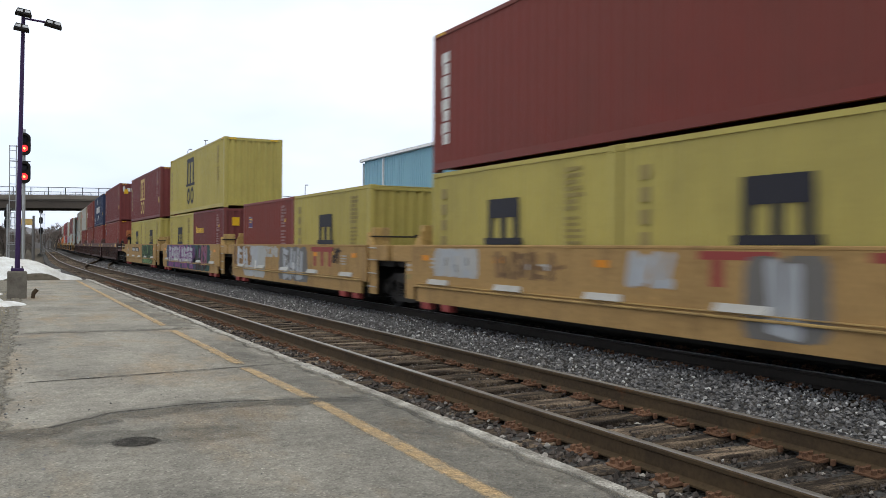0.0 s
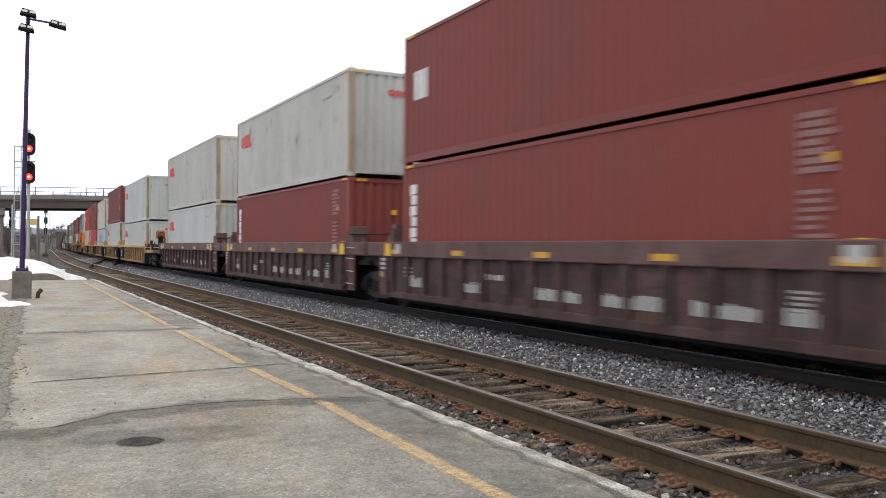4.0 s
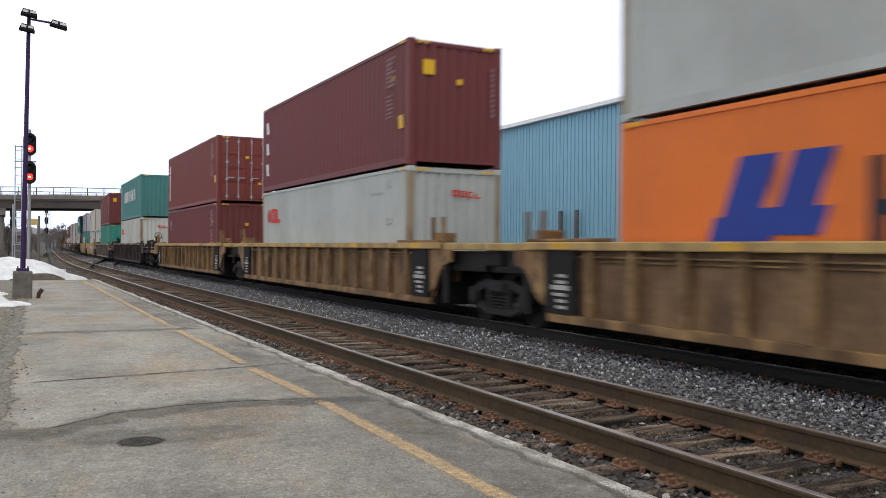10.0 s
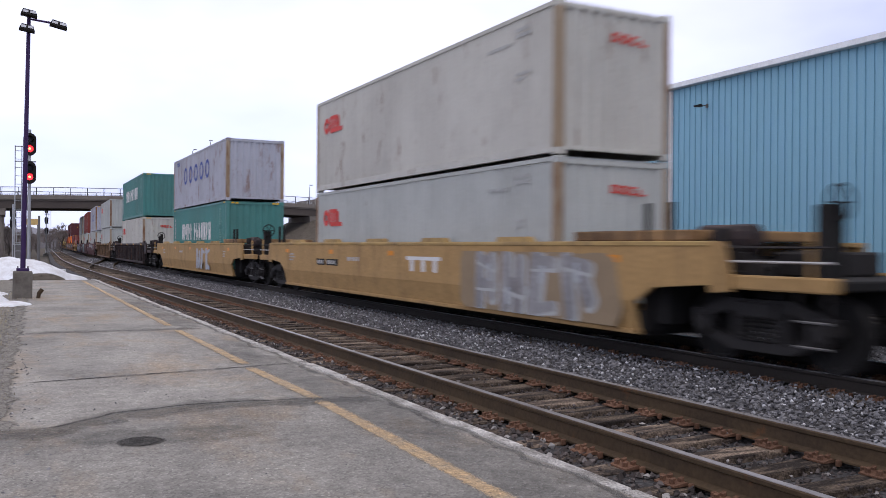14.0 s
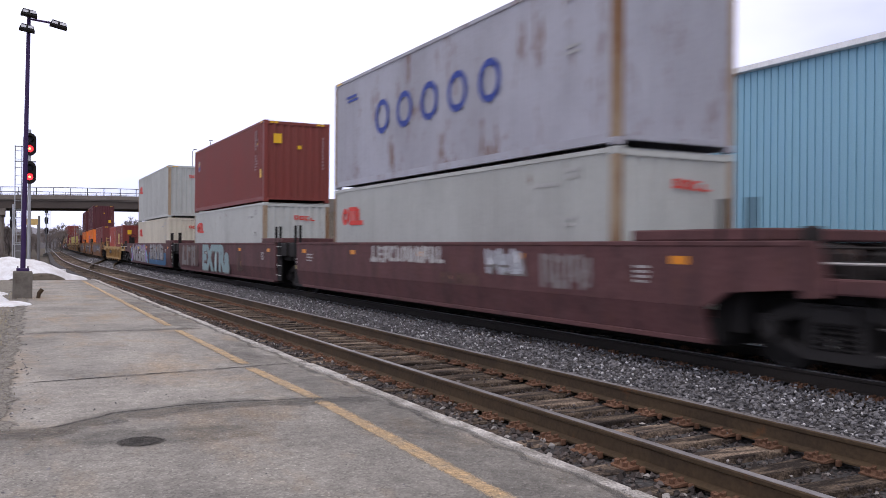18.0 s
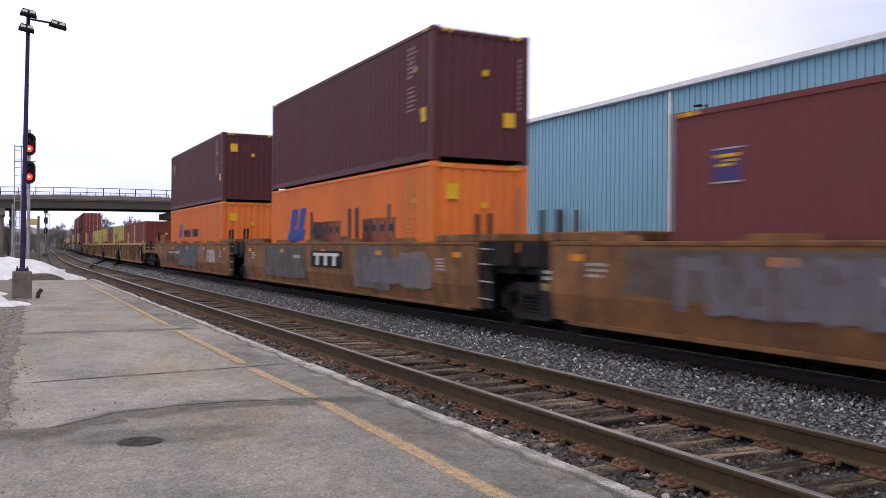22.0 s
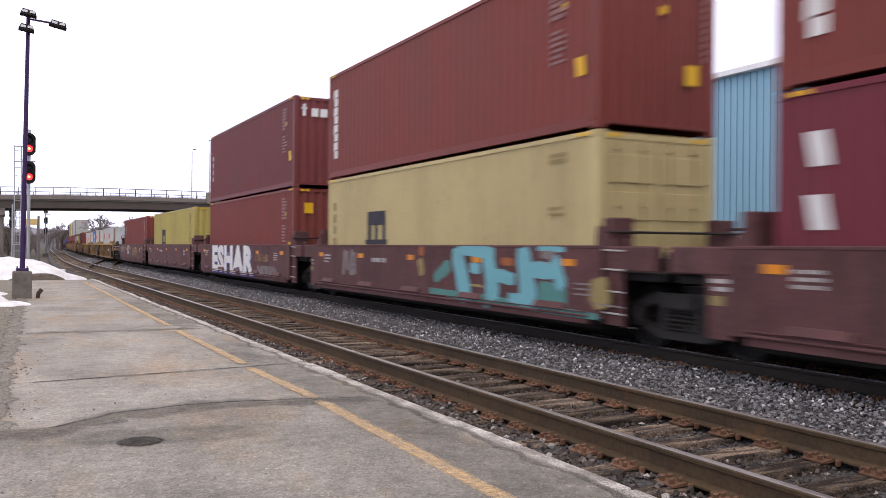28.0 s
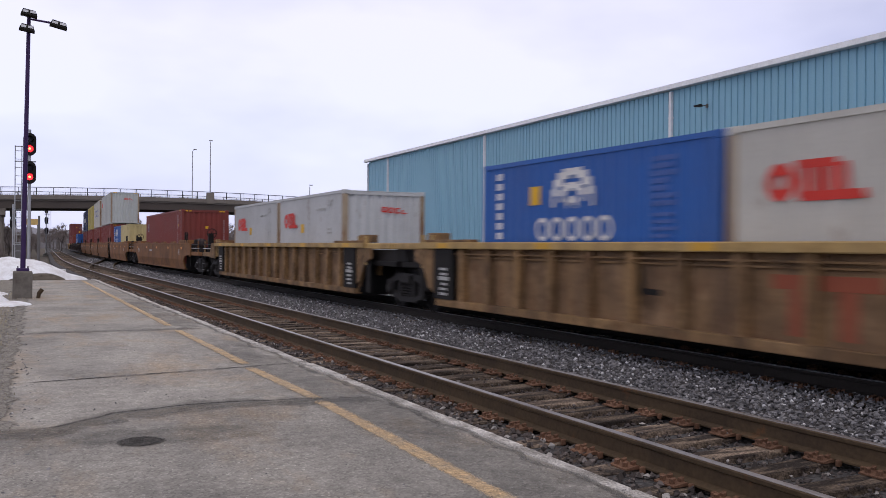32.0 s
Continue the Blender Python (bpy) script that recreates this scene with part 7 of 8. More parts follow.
    for i in range(n):
        y = h - 0.4 - i * (Lw - 0.9) / (n - 1)
        if kind in ("smooth", "maxi"):
            part("reflector", cached("refl_s", lambda: Build().box(-0.004, 0.0, -0.16, 0.16, -0.055, 0.055).mesh("reflector", MAT["amber"])), MAT["amber"], car, "", pose(-XO - 0.001, y, zs))
        else:
            wide = 0.04 if kind in ("flange", "short") else 0.0
            part("reflector", cached("refl_r", lambda: Build().box(-0.004, 0.0, -0.22, 0.22, -0.05, 0.05).mesh("reflector", MAT["dull_amber"])), MAT["dull_amber"], car, "", pose(-XO - wide - (0.031 if kind == "ribbed" else 0.001), y, zs))
    # number and data bars
    def bars(y, z, w, hgt, mat, rows, xx):
        b = Build()
        for i in range(rows):
            yy, y_to = y + w / 2, y - w / 2 + r.uniform(0, w * 0.35)
            while yy > y_to:
                ln = r.choice((0.7, 1.0, 1.0, 1.9)) * hgt
                b.box(xx - 0.004, xx, yy - ln, yy, z - i * hgt * 1.7, z - i * hgt * 1.7 + hgt * 0.9)
                yy -= ln + hgt * r.choice((0.35, 0.35, 0.9))
        tagged(part("data_mark", b, MAT[mat], car), kind="stuff")
    xb = -XO - 0.001 if kind in ("smooth", "maxi") else -XO + 0.199 if kind == "ribbed" else -XO + 0.099
    zz = 1.18 if kind in ("smooth", "maxi") else 0.95
    bars(h - 0.9, zz, 0.5, 0.05, "pale", 3, xb)
    bars(-h + 1.2, zz, 0.38, 0.04, "pale", 4, xb)
    bars(h * 0.28, zz - 0.1, 0.9, 0.11, "pale", 1, xb)
    if kind == "band":
        for q, w_ in ((0.82, 0.5), (0.62, 1.0), (0.34, 1.3), (0.05, 1.1), (-0.4, 0.6), (-0.8, 0.6)):
            nb = Build()
            y_ = -w_ / 2
            while y_ < w_ / 2:
                nb.box(xb - 0.0165, xb - 0.012, -h * q + y_, -h * q + y_ + 0.085, 0.58, 0.58 + r.uniform(0.15, 0.21))
                y_ += 0.12
            tagged(part("data_mark", nb, MAT["pale"], car), kind="stuff")
        for q in (-1, 1):
            part("end_mark", Build().box(-XO - 0.006, -XO, q * (h + 0.06) - 0.14, q * (h + 0.06) + 0.14, zt - 0.32, zt - 0.04), MAT["sticker"], car, "yellow end mark")
            part("data_mark", Build().box(-XO - 0.006, -XO, q * (h - 0.5) - 0.13, q * (h - 0.5) + 0.13, zt - 0.25, zt - 0.06), MAT["pale"], car)
    if kind == "ribbed":
        for q in (-1, 1):
            part("hold_down_flap", cached("flap_r", lambda: Build().box(-1.502, -1.30, -1.0, 1.0, 0.0, 0.055, 0.015).mesh("hold_down_flap")), MAT["w_ochre"] if paint_key != "w_dark" else side, car, "worn hold-down flap", pose(0, q * (h - 0.5), zt + 0.001))
    if kind in ("flange", "short"):
        for q, wide_ in ((0.98, 0.86), (0.04, 0.95)):
            yq = h * 0.25 + q - 0.5
            pl_ = part("data_panel", Build().box(-XO + 0.003, -XO + 0.0145, yq - wide_ / 2, yq + wide_ / 2, 0.70, 0.97, 0.003), MAT["black"], car, "dark data panel")
            tall = Build()
            for k in range(int(wide_ / 0.155)):
                ya = yq + wide_ / 2 - 0.05 - k * 0.155
                tall.box(-XO - 0.002, -XO + 0.0025, ya - 0.10, ya, 0.75, 0.92)
            tagged(part("data_mark", tall, MAT["faint_w"], pl_), kind="stuff")
    if kind == "short":
        for k in range(7):
            yk = -h + 0.9 + k * (Lw - 1.8) / 6
            part("sill_tab", cached("sill_tab", lambda: Build().prism([(-0.19, 0.0), (-0.12, -0.11), (0.12, -0.11), (0.19, 0.0)], "x", -XO + 0.03, -XO + 0.08).mesh("sill_tab")), low, car, "", pose(0, yk, zb - 0.051))
    if kind == "ribbed":
        for q in (0.30, 0.22, 0.02, -0.12):
            bars(h * q, 0.92, 0.42, 0.035, "darknote", 2, xb - 0.001)
    return car


# ---------------------------------------------------------------- the train
SPEED, GAIN = 23.893, 0.0898


def run(t):
    return SPEED * t + GAIN * t * t / 32


Y20 = 6.058
L40 = 12.192
# place of the trailing container end at 0 s, then wagon kind and paint, joints (A articulated, E coupled), loads lower (from the trailing end) and upper
Y, N = "yellow", ""
TRAIN = [
    (16.0, "maxi", "w_yellow", "AA", [("yellow", "arch"), ("yellow", "arch")], ("redmaroon", "column")),
    (31.6, "maxi", "w_yellow", "AA", [("redmaroon", "flag"), ("yellow", "arch")], None),
    (46.95, "maxi", "w_yellow", "AA", [("yellow", "arch"), ("maroon", "word")], ("yellow", "arch")),
    (62.3, "maxi", "w_yellow", "AE", [("yellow", "arch"), ("yellow", "arch")], ("maroon", "arch_gold")),
    (82.06, "band", "w_brown", "EA", [("redmaroon", "flag")], ("maroon", "endword")),
    (97.62, "band", "w_brown", "AA", [("redmaroon", "endword")], ("navy", "sweep")),
    (113.3, "band", "w_brown", "AA", [("redmaroon", "column")], ("redmaroon", "square")),
    (128.9, "band", "w_brown", "AA", [("redmaroon", "column")], ("greyrust", "petal")),
    (144.65, "band", "w_brown", "AE", [("grey", "petal")], ("greyrust", "petal")),
    (164.76, "flange", "w_yellow", "EA", [("grey", "petal")], ("grey", "petal")),
    (180.35, "flange", "w_yellow", "AA", [("grey", "petal")], ("maroon", "column")),
    (196.2, "flange", "w_yellow", "AA", [("greyblue", "hoops")], ("offwhite", "petal")),
    (211.85, "flange", "w_yellow", "AA", [("red", "square")], ("maroon", "flag")),
    (227.52, "flange", "w_yellow", "AE", [("grey", "petal")], ("red", "square")),
    (249.21, "ribbed", "w_ochre", "EA", [("orange", "slashes")], ("grey", "petal", 1)),
    (268.83, "ribbed", "w_ochre", "AA", [("grey", "petal")], ("maroon", "three")),
    (288.28, "ribbed", "w_ochre", "AE", [("maroon", "flag")], ("redmaroon", "column", 1)),
    (311.57, "ribbed", "w_dark", "EE", [("offwhite", "petal")], ("teal", "blocks")),
    (335.15, "ribbed", "w_grime", "EE", [("green", "column")], ("maroon", "three")),
    (358.86, "smooth", "w_yellow", "EE", [("grey", "petal")], ("offwhite", "petal")),
    (382.41, "smooth", "w_yellow", "EE", [("teal", "blocks")], ("lavender", "hoops")),
    (406.24, "ribbed", "w_dark", "EE", [("offwhite", "petal")], ("teal", "blocks")),
    (429.98, "ribbed", "w_grime", "EE", [("grey", "petal")], ("grey", "petal")),
    (453.27, "smooth", "w_brown", "EA", [("grey", "petal")], ("lavender", "hoops")),
    (472.67, "smooth", "w_brown", "AA", [("grey", "petal")], ("redmaroon", "flag")),
    (492.16, "smooth", "w_brown", "AE", [("bone", "petal")], ("grey", "petal")),
    (514.18, "short", "w_chord", "EE", [("vermilion", "square"), ("redmaroon", "arch_gold")], None),
    (535.91, "smooth", "w_grey", "EA", [("maroon", "flag")], None),
    (555.41, "smooth", "w_grey", "AA", [("orange", "slashes")], ("plum", "")),
    (575.03, "smooth", "w_grey", "AE", [("orange", "slashes_small")], ("plum", "flag")),
    (596.68, "ribbed", "w_ochre", "EA", [("redmaroon", "arch_gold"), ("redmaroon", "column")], None),
    (612.2, "ribbed", "w_ochre", "AA", [("maroon", "three"), ("yellow", "arch")], None),
    (627.8, "ribbed", "w_ochre", "AA", [("yellow", "arch"), ("yellow", "arch")], None),
    (643.33, "ribbed", "w_ochre", "AA", [("maroon", "three"), ("yellow", "arch")], None),
    (658.9, "ribbed", "w_ochre", "AE", [("yellow", "arch"), ("redmaroon", "endword")], None),
    (678.33, "maxi", "w_brown", "EA", [("crimson", "three")], ("redmaroon", "column", 1)),
    (693.93, "maxi", "w_brown", "AA", [("cream", "arch", 1)], ("redmaroon", "column")),
    (709.33, "maxi", "w_brown", "AA", [("redmaroon", "")], ("maroon", "endword")),
    (725.0, "maxi", "w_brown", "AA", [("yellow", "arch")], None),
    (740.4, "maxi", "w_brown", "AE", [("redmaroon", "flag")], None),
    (761.88, "ribbed", "w_ochre", "EA", [("palegrey", "petal"), ("palegrey", "petal")], None),
    (781.49, "ribbed", "w_ochre", "AA", [("blue", "hoops_white"), ("offwhite", "petal")], None),
    (801.2, "ribbed", "w_ochre", "AE", [("palegrey", "petal"), ("palegrey", "petal")], None),
    (824.72, "smooth", "w_grey", "EE", [("redmaroon", "flag")], None),
    (846.2, "smooth", "w_grey", "EA", [("blue", "hoops_white"), ("cream", "")], None),
    (861.7, "smooth", "w_grey", "AA", [("redmaroon", "")], ("grey", "petal")),
    (877.2, "smooth", "w_grey", "AA", [("redmaroon", "")], ("offwhite", "hoops")),
    (892.7, "smooth", "w_grey", "AA", [("redmaroon", "")], ("yellow", "arch")),
    (908.2, "smooth", "w_grey", "AE", [("maroon", "")], ("navy", "sweep")),
    (927.0, "ribbed", "w_dark", "EA", [], None),
    (942.5, "ribbed", "w_dark", "AA", [("blue", "hoops_white")], None),
    (958.0, "ribbed", "w_dark", "AA", [], None),
    (973.5, "ribbed", "w_dark", "AE", [("redmaroon", "")], None),
    (993.0, "ribbed", "w_ochre", "EE", [("redmaroon", "")], ("maroon", "")),
]
WAGON_WORDS = {"w_yellow": "yellow-painted", "w_brown": "oxide-brown", "w_ochre": "weathered ochre", "w_dark": "dark grimy brown", "w_grime": "rust-grimed grey-brown", "w_grey": "weathered grey-brown", "w_chord": "bright yellow"}
KIND_WORDS = {"smooth": "smooth-sided", "maxi": "smooth-sided", "flange": "ribbed, broad-flanged", "ribbed": "ribbed-sided", "band": "band-sided", "short": "short low-sided"}
LOW_STD, HIGH_STD = (9, 11, 19, 22, 23, 24, 25), (19, 20, 22)  # boxes of standard height; the rest are high-cubes
MOVERS = []  # (thing, place of its middle along the line at 0 s)
CARS = []
mids = [u - L40 / 2 for u, *_ in TRAIN]


def well_length(i):
    kind, joints = TRAIN[i][1], TRAIN[i][3]
    lead = mids[i] - mids[i - 1] if i else 16.0
    trail = mids[i + 1] - mids[i] if i + 1 < len(TRAIN) else 20.0
    five = (joints[0] == "A" and lead < 17.5) or (joints[1] == "A" and trail < 17.5) or kind == "short"
    usual = 12.5 if five else ((16.5 if kind == "smooth" else 15.2) if "A" in joints else 16.4)
    return {17: 16.0, 19: 16.8, 22: 16.9}.get(i, usual)


WELLS = [well_length(i) for i in range(len(TRAIN))]
for i, (u, kind, col, joints, lows, upper) in enumerate(TRAIN):
    mid, Lw = mids[i], WELLS[i]
    lead_pitch = mid - mids[i - 1] if i else 16.0
    trail_pitch = mids[i + 1] - mid if i + 1 < len(TRAIN) else 20.0
    # a shared bogie stands midway between the containers, a coupling midway between the wells
    gl, gt = round(lead_pitch / 2 - Lw / 2, 2), round(trail_pitch / 2 - Lw / 2, 2)
    if i and joints[0] == "E":
        gl = round(max(2.6, (lead_pitch - Lw / 2 - WELLS[i - 1] / 2) / 2), 2)
    if joints[1] == "E" and i + 1 < len(TRAIN):
        gt = round(max(2.6, (trail_pitch - Lw / 2 - WELLS[i + 1] / 2) / 2), 2)
    graf = ", sprayed with graffiti" if i in (0, 1, 2, 3, 18, 19, 24, 25, 27, 36, 37) else ", with small data marks"
    chord = "w_chord" if kind == "flange" or col == "w_yellow" or (col == "w_ochre" and kind == "ribbed") else ("w_mauve" if kind == "band" else None)
    lower = "w_band" if kind == "band" else "w_tan" if kind == "flange" else "w_yellow" if kind == "short" else "w_dust" if i == 18 else None
    chord = "w_dust" if i == 18 else chord
    car = wagon(kind, col, Lw, gl, gt, joints[0] == "E", joints[1] == "E", f"{WAGON_WORDS[col]} {KIND_WORDS[kind]} container well wagon{graf}", 100 + i, chord, lower)
    CARS.append(car)
    MOVERS.append((car, mid))
    z = 0.40
    hl = 0.0
    two = len(lows) == 2
    for k, low in enumerate(lows):
        L = Y20 if two else L40
        H = STD if two or i in LOW_STD else HC
        c = container(L, H, low[0], low[1], len(low) > 2, "in a wagon")
        MOVERS.append((c, mid + (L40 / 2 - L / 2 - k * (L40 - L) if two else 0), z))
        hl = H
    if upper:
        c = container(L40, STD if i in HIGH_STD else HC, upper[0], upper[1], len(upper) > 2, "atop another")
        MOVERS.append((c, mid, z + hl + 0.02))
# ---------------------------------------------------------------- graffiti on the wagons
XG = -1.501


def skin(i):
    """How far out the side sheet of a wagon stands."""
    if TRAIN[i][1] != "ribbed":
        return XG
    return -1.356 if TRAIN[i][2] == "w_ochre" and WELLS[i] > 14 else -1.301


def on_car(i, a0, a1, z0, z1, mats, seed, letters=None, outline=None, lift=0.0):
    """a0, a1: metres from the trailing container end."""
    spray(CARS[i], skin(i) - lift, L40 / 2 - a0, L40 / 2 - a1, z0, z1, mats, seed, letters, outline)


def strokes(i, mat, lines, lift, seed):
    """Single strokes of spray paint with ragged sides, each from (a, z) to (a, z) with its two half widths, as one layer."""
    r = random.Random(seed)
    x, b = skin(i) - 0.004 - lift, Build()
    for k, (a0, z0, a1, z1, w0, w1) in enumerate(lines):
        dx = x - k * 0.00012
        ln = math.hypot(a1 - a0, z1 - z0)
        ux, uz = (a1 - a0) / ln, (z1 - z0) / ln
        rim = []
        for side, order in ((1, range(6)), (-1, range(5, -1, -1))):
            for q in order:
                w = (w0 + (w1 - w0) * q / 5) * (0.72 if q in (0, 5) else 1) * r.uniform(0.84, 1.16)
                a, z = a0 + ux * ln * q / 5 - side * uz * w, z0 + uz * ln * q / 5 + side * ux * w
                rim.append((L40 / 2 - a, min(1.47, max(0.34, z))))
        n = len(rim)
        b.add([(dx, y, z) for y, z in rim] + [(dx + 0.003, y, z) for y, z in rim], [tuple(range(n))] + [(q, n + q, n + (q + 1) % n, (q + 1) % n) for q in range(n)])
    tagged(part("graffiti", b, MAT[mat], CARS[i]), PAINT_WORDS.get(mat, "sprayed paint strokes"), kind="stuff")


PAINT_WORDS = {"silverwash": "grey silver sprayed letters", "lilac": "lilac sprayed strokes", "cyan": "pale cyan sprayed strokes", "teal": "teal sprayed strokes", "w_dark": "dark sprayed shading", "white": "white sprayed highlights"}


def painted_over(i, a0, a1, z0, z1, mat, seed):
    """A patch where old graffiti was rolled over, with an uneven outline."""
    r = random.Random(seed)
    ya, yb = L40 / 2 - a0, L40 / 2 - a1
    n = 7
    pts = [(ya + (yb - ya) * k / n + r.uniform(-0.06, 0.06), z1 - r.uniform(0, 0.03)) for k in range(n + 1)] + [(yb + (ya - yb) * k / n + r.uniform(-0.06, 0.06), z0 + r.uniform(0, 0.07)) for k in range(n + 1)]
    part("painted_patch", Build().prism(pts, "x", XG - 0.003, XG + 0.0005), MAT[mat], CARS[i], "patch of drab paint rolled over old graffiti")


def block_word(i, a0, a1, z0, z1, mat, n=3):
    """A faded emblem as a top stripe over plain uprights."""
    x = skin(i) - 0.003
    y0, w = L40 / 2 - a0, (a1 - a0) / n
    top = Build().box(x, x + 0.003, y0 - (a1 - a0), y0, z1 - (z1 - z0) * 0.24, z1)
    for k in range(n):
        top.box(x, x + 0.003, y0 - (k + 0.68) * w, y0 - (k + 0.36) * w, z0, z1 - (z1 - z0) * 0.245)
    part("emblem", top, MAT[mat], CARS[i], "faded emblem of plain bars")


def number_panel(i, spans, z0, z1):
    for q0, q1 in spans:
        pl = part("data_panel", Build().box(-1.507, -1.5015, L40 / 2 - q1, L40 / 2 - q0, z0, z1), MAT["black"], CARS[i], "dark data panel")
        ch = Build()
        for k in range(int((q1 - q0 - 0.1) / 0.17)):
            ya = L40 / 2 - q0 - 0.08 - k * 0.17
            ch.box(-1.512, -1.508, ya - 0.12, ya, z0 + 0.035, z1 - 0.035)
        tagged(part("data_mark", ch, MAT["pale"], pl), kind="stuff")


on_car(0, 0.9, 2.2, 0.88, 1.40, ["silver", "steel", "pale"], 1, 3)
on_car(0, 3.0, 5.2, 0.92, 1.36, ["w_sheet", "w_yellow"], 21, 4)
on_car(0, 6.6, 7.6, 0.92, 1.40, ["silver", "pale"], 2, 2)
on_car(0, 9.05, 9.6, 0.42, 1.36, ["silver", "pale", "scribble"], 3, 1, "scribble")
block_word(0, 8.0, 9.2, 0.98, 1.42, "jack", 2)
block_word(0, 10.4, 11.8, 0.98, 1.42, "jack", 2)
on_car(1, 0.2, 1.8, 0.78, 1.40, ["silver", "white", "w_tan"], 4, 2)
on_car(1, 1.9, 3.2, 0.40, 1.44, ["silver", "white", "faint_l"], 40, 1)
on_car(1, 3.8, 5.4, 1.10, 1.42, ["faint_l", "silver"], 24, 4)
on_car(1, 5.9, 7.9, 0.42, 1.40, ["silver", "white", "steel", "scribble"], 25, 3, "steel")
block_word(1, 8.6, 10.4, 0.90, 1.42, "jack")
on_car(1, 10.3, 11.0, 1.0, 1.40, ["w_dark", "sticker"], 26, 2)
on_car(2, 1.3, 7.6, 0.36, 1.46, ["magenta", "silver", "navy", "navy"], 5, 7)
on_car(2, 1.5, 7.5, 0.62, 1.36, ["silver", "magenta"], 55, 9, "magenta", 0.012)
on_car(2, 7.6, 10.4, 0.36, 1.46, ["w_dark", "darkteal", "darkteal", "magenta"], 6, 3)
on_car(2, 9.3, 10.5, 0.55, 1.44, ["dusk_pink", "magenta"], 56, 2, None, 0.012)
number_panel(3, ((2.9, 4.3), (4.5, 5.9)), 1.02, 1.28)
on_car(3, 7.6, 11.2, 0.36, 1.44, ["spraygreen", "w_dark", "deepgreen", "deepgreen"], 7, 6, "deepgreen")
on_car(3, 7.9, 11.0, 0.42, 1.40, ["deepgreen", "palegreen"], 57, 7, None, 0.012)
on_car(3, 8.2, 10.9, 0.38, 0.62, ["palegreen", "deepgreen"], 59, 7, None, 0.016)
on_car(18, 1.0, 2.3, 0.50, 1.25, ["teal", "green"], 8, 2)
on_car(18, 2.4, 8.0, 0.42, 1.36, ["tanspray", "teal", "w_buff", "teal"], 28, 6, "w_dark")
on_car(18, 8.1, 13.2, 0.42, 1.36, ["scribble", "w_dark", "w_slate", "w_dark"], 58, 6, "w_dark")
number_panel(19, ((0.9, 1.6), (1.7, 2.6)), 0.93, 1.10)
# the paint runs on over the posts of the same wagon
over_posts = random.Random(18)
post_paint = {m: Build() for m in ("teal", "tanspray", "w_dark", "w_buff")}
for k in range(1, 21):
    y_post = -WELLS[18] / 2 + 0.1 + (WELLS[18] - 0.2) * k / 21
    for z_lo, z_hi in ((0.42, 0.80), (0.82, 1.20)):
        m = over_posts.choice(("tanspray", "w_dark", "w_buff", "w_dark") if y_post < 2 else ("teal", "tanspray", "w_dark", "w_buff"))
        lo_, hi_ = z_lo + over_posts.uniform(0, 0.12), z_hi - over_posts.uniform(0, 0.14)
        post_paint[m].prism([(y_post - 0.066, lo_), (y_post - 0.066, hi_ - 0.05), (y_post + 0.066, hi_), (y_post + 0.066, lo_ + 0.06)], "x", -1.489, -1.4855)
for m, b_ in post_paint.items():
    tagged(part("graffiti", b_, MAT[m], CARS[18]), "sprayed graffiti over the posts", kind="stuff")
part("chord_patch", Build().box(-1.536, -1.531, -WELLS[18] / 2 - 0.6, -WELLS[18] / 2 + 1.1, 1.40, 1.49), MAT["sticker"], CARS[18], "yellow paint on the chord")
block_word(19, 6.9, 8.55, 0.92, 1.24, "white")
on_car(19, 9.9, 13.6, 0.34, 1.36, ["silverwash", "silver", "tanspray"], 9, 4, "faint_l")
on_car(20, 7.5, 10.5, 0.4, 1.3, ["silver", "w_sheet"], 29, 3)
on_car(23, 3.4, 7.2, 1.12, 1.46, ["pale", "silver"], 30, 11)
on_car(23, 8.8, 10.1, 0.98, 1.42, ["silver", "white"], 31, 3, "scribble")
on_car(23, 10.6, 12.0, 0.80, 1.36, ["faint_w", "w_brown"], 71, 4)
on_car(23, 7.0, 8.6, 0.74, 0.95, ["w_rusty", "w_ochre"], 73, 5)
tag_text(CARS[24], "EXTRa", L40 / 2 - 3.3, L40 / 2 - 8.35, 0.36, 1.48, "greycyan", "scribble")
on_car(24, -1.6, 1.8, 0.5, 1.42, ["scribble", "faint_w", "w_rusty"], 11, 3)
on_car(24, 9.5, 10.5, 0.5, 1.2, ["w_rusty", "w_ochre"], 81, 2)
strokes(25, "lilac", [(-1.0, 1.20, -0.55, 0.36, 0.24, 0.34), (5.15, 1.46, 6.05, 0.36, 0.26, 0.42), (1.05, 1.46, 1.15, 1.15, 0.24, 0.2), (2.0, 1.46, 2.5, 1.40, 0.1, 0.1), (3.8, 1.46, 4.2, 1.0, 0.22, 0.2), (4.5, 1.46, 4.75, 1.1, 0.2, 0.15)], 0.0, 101)
strokes(25, "cyan", [(-1.25, 1.22, -1.0, 0.85, 0.13, 0.08), (-1.45, 0.45, -1.0, 0.38, 0.09, 0.07), (5.2, 1.44, 5.5, 1.36, 0.07, 0.05), (5.85, 1.0, 6.15, 0.82, 0.12, 0.10), (6.15, 0.80, 6.4, 0.72, 0.10, 0.08), (6.2, 0.56, 6.55, 0.46, 0.09, 0.07), (6.3, 0.38, 6.65, 0.37, 0.04, 0.04)], 0.003, 102)
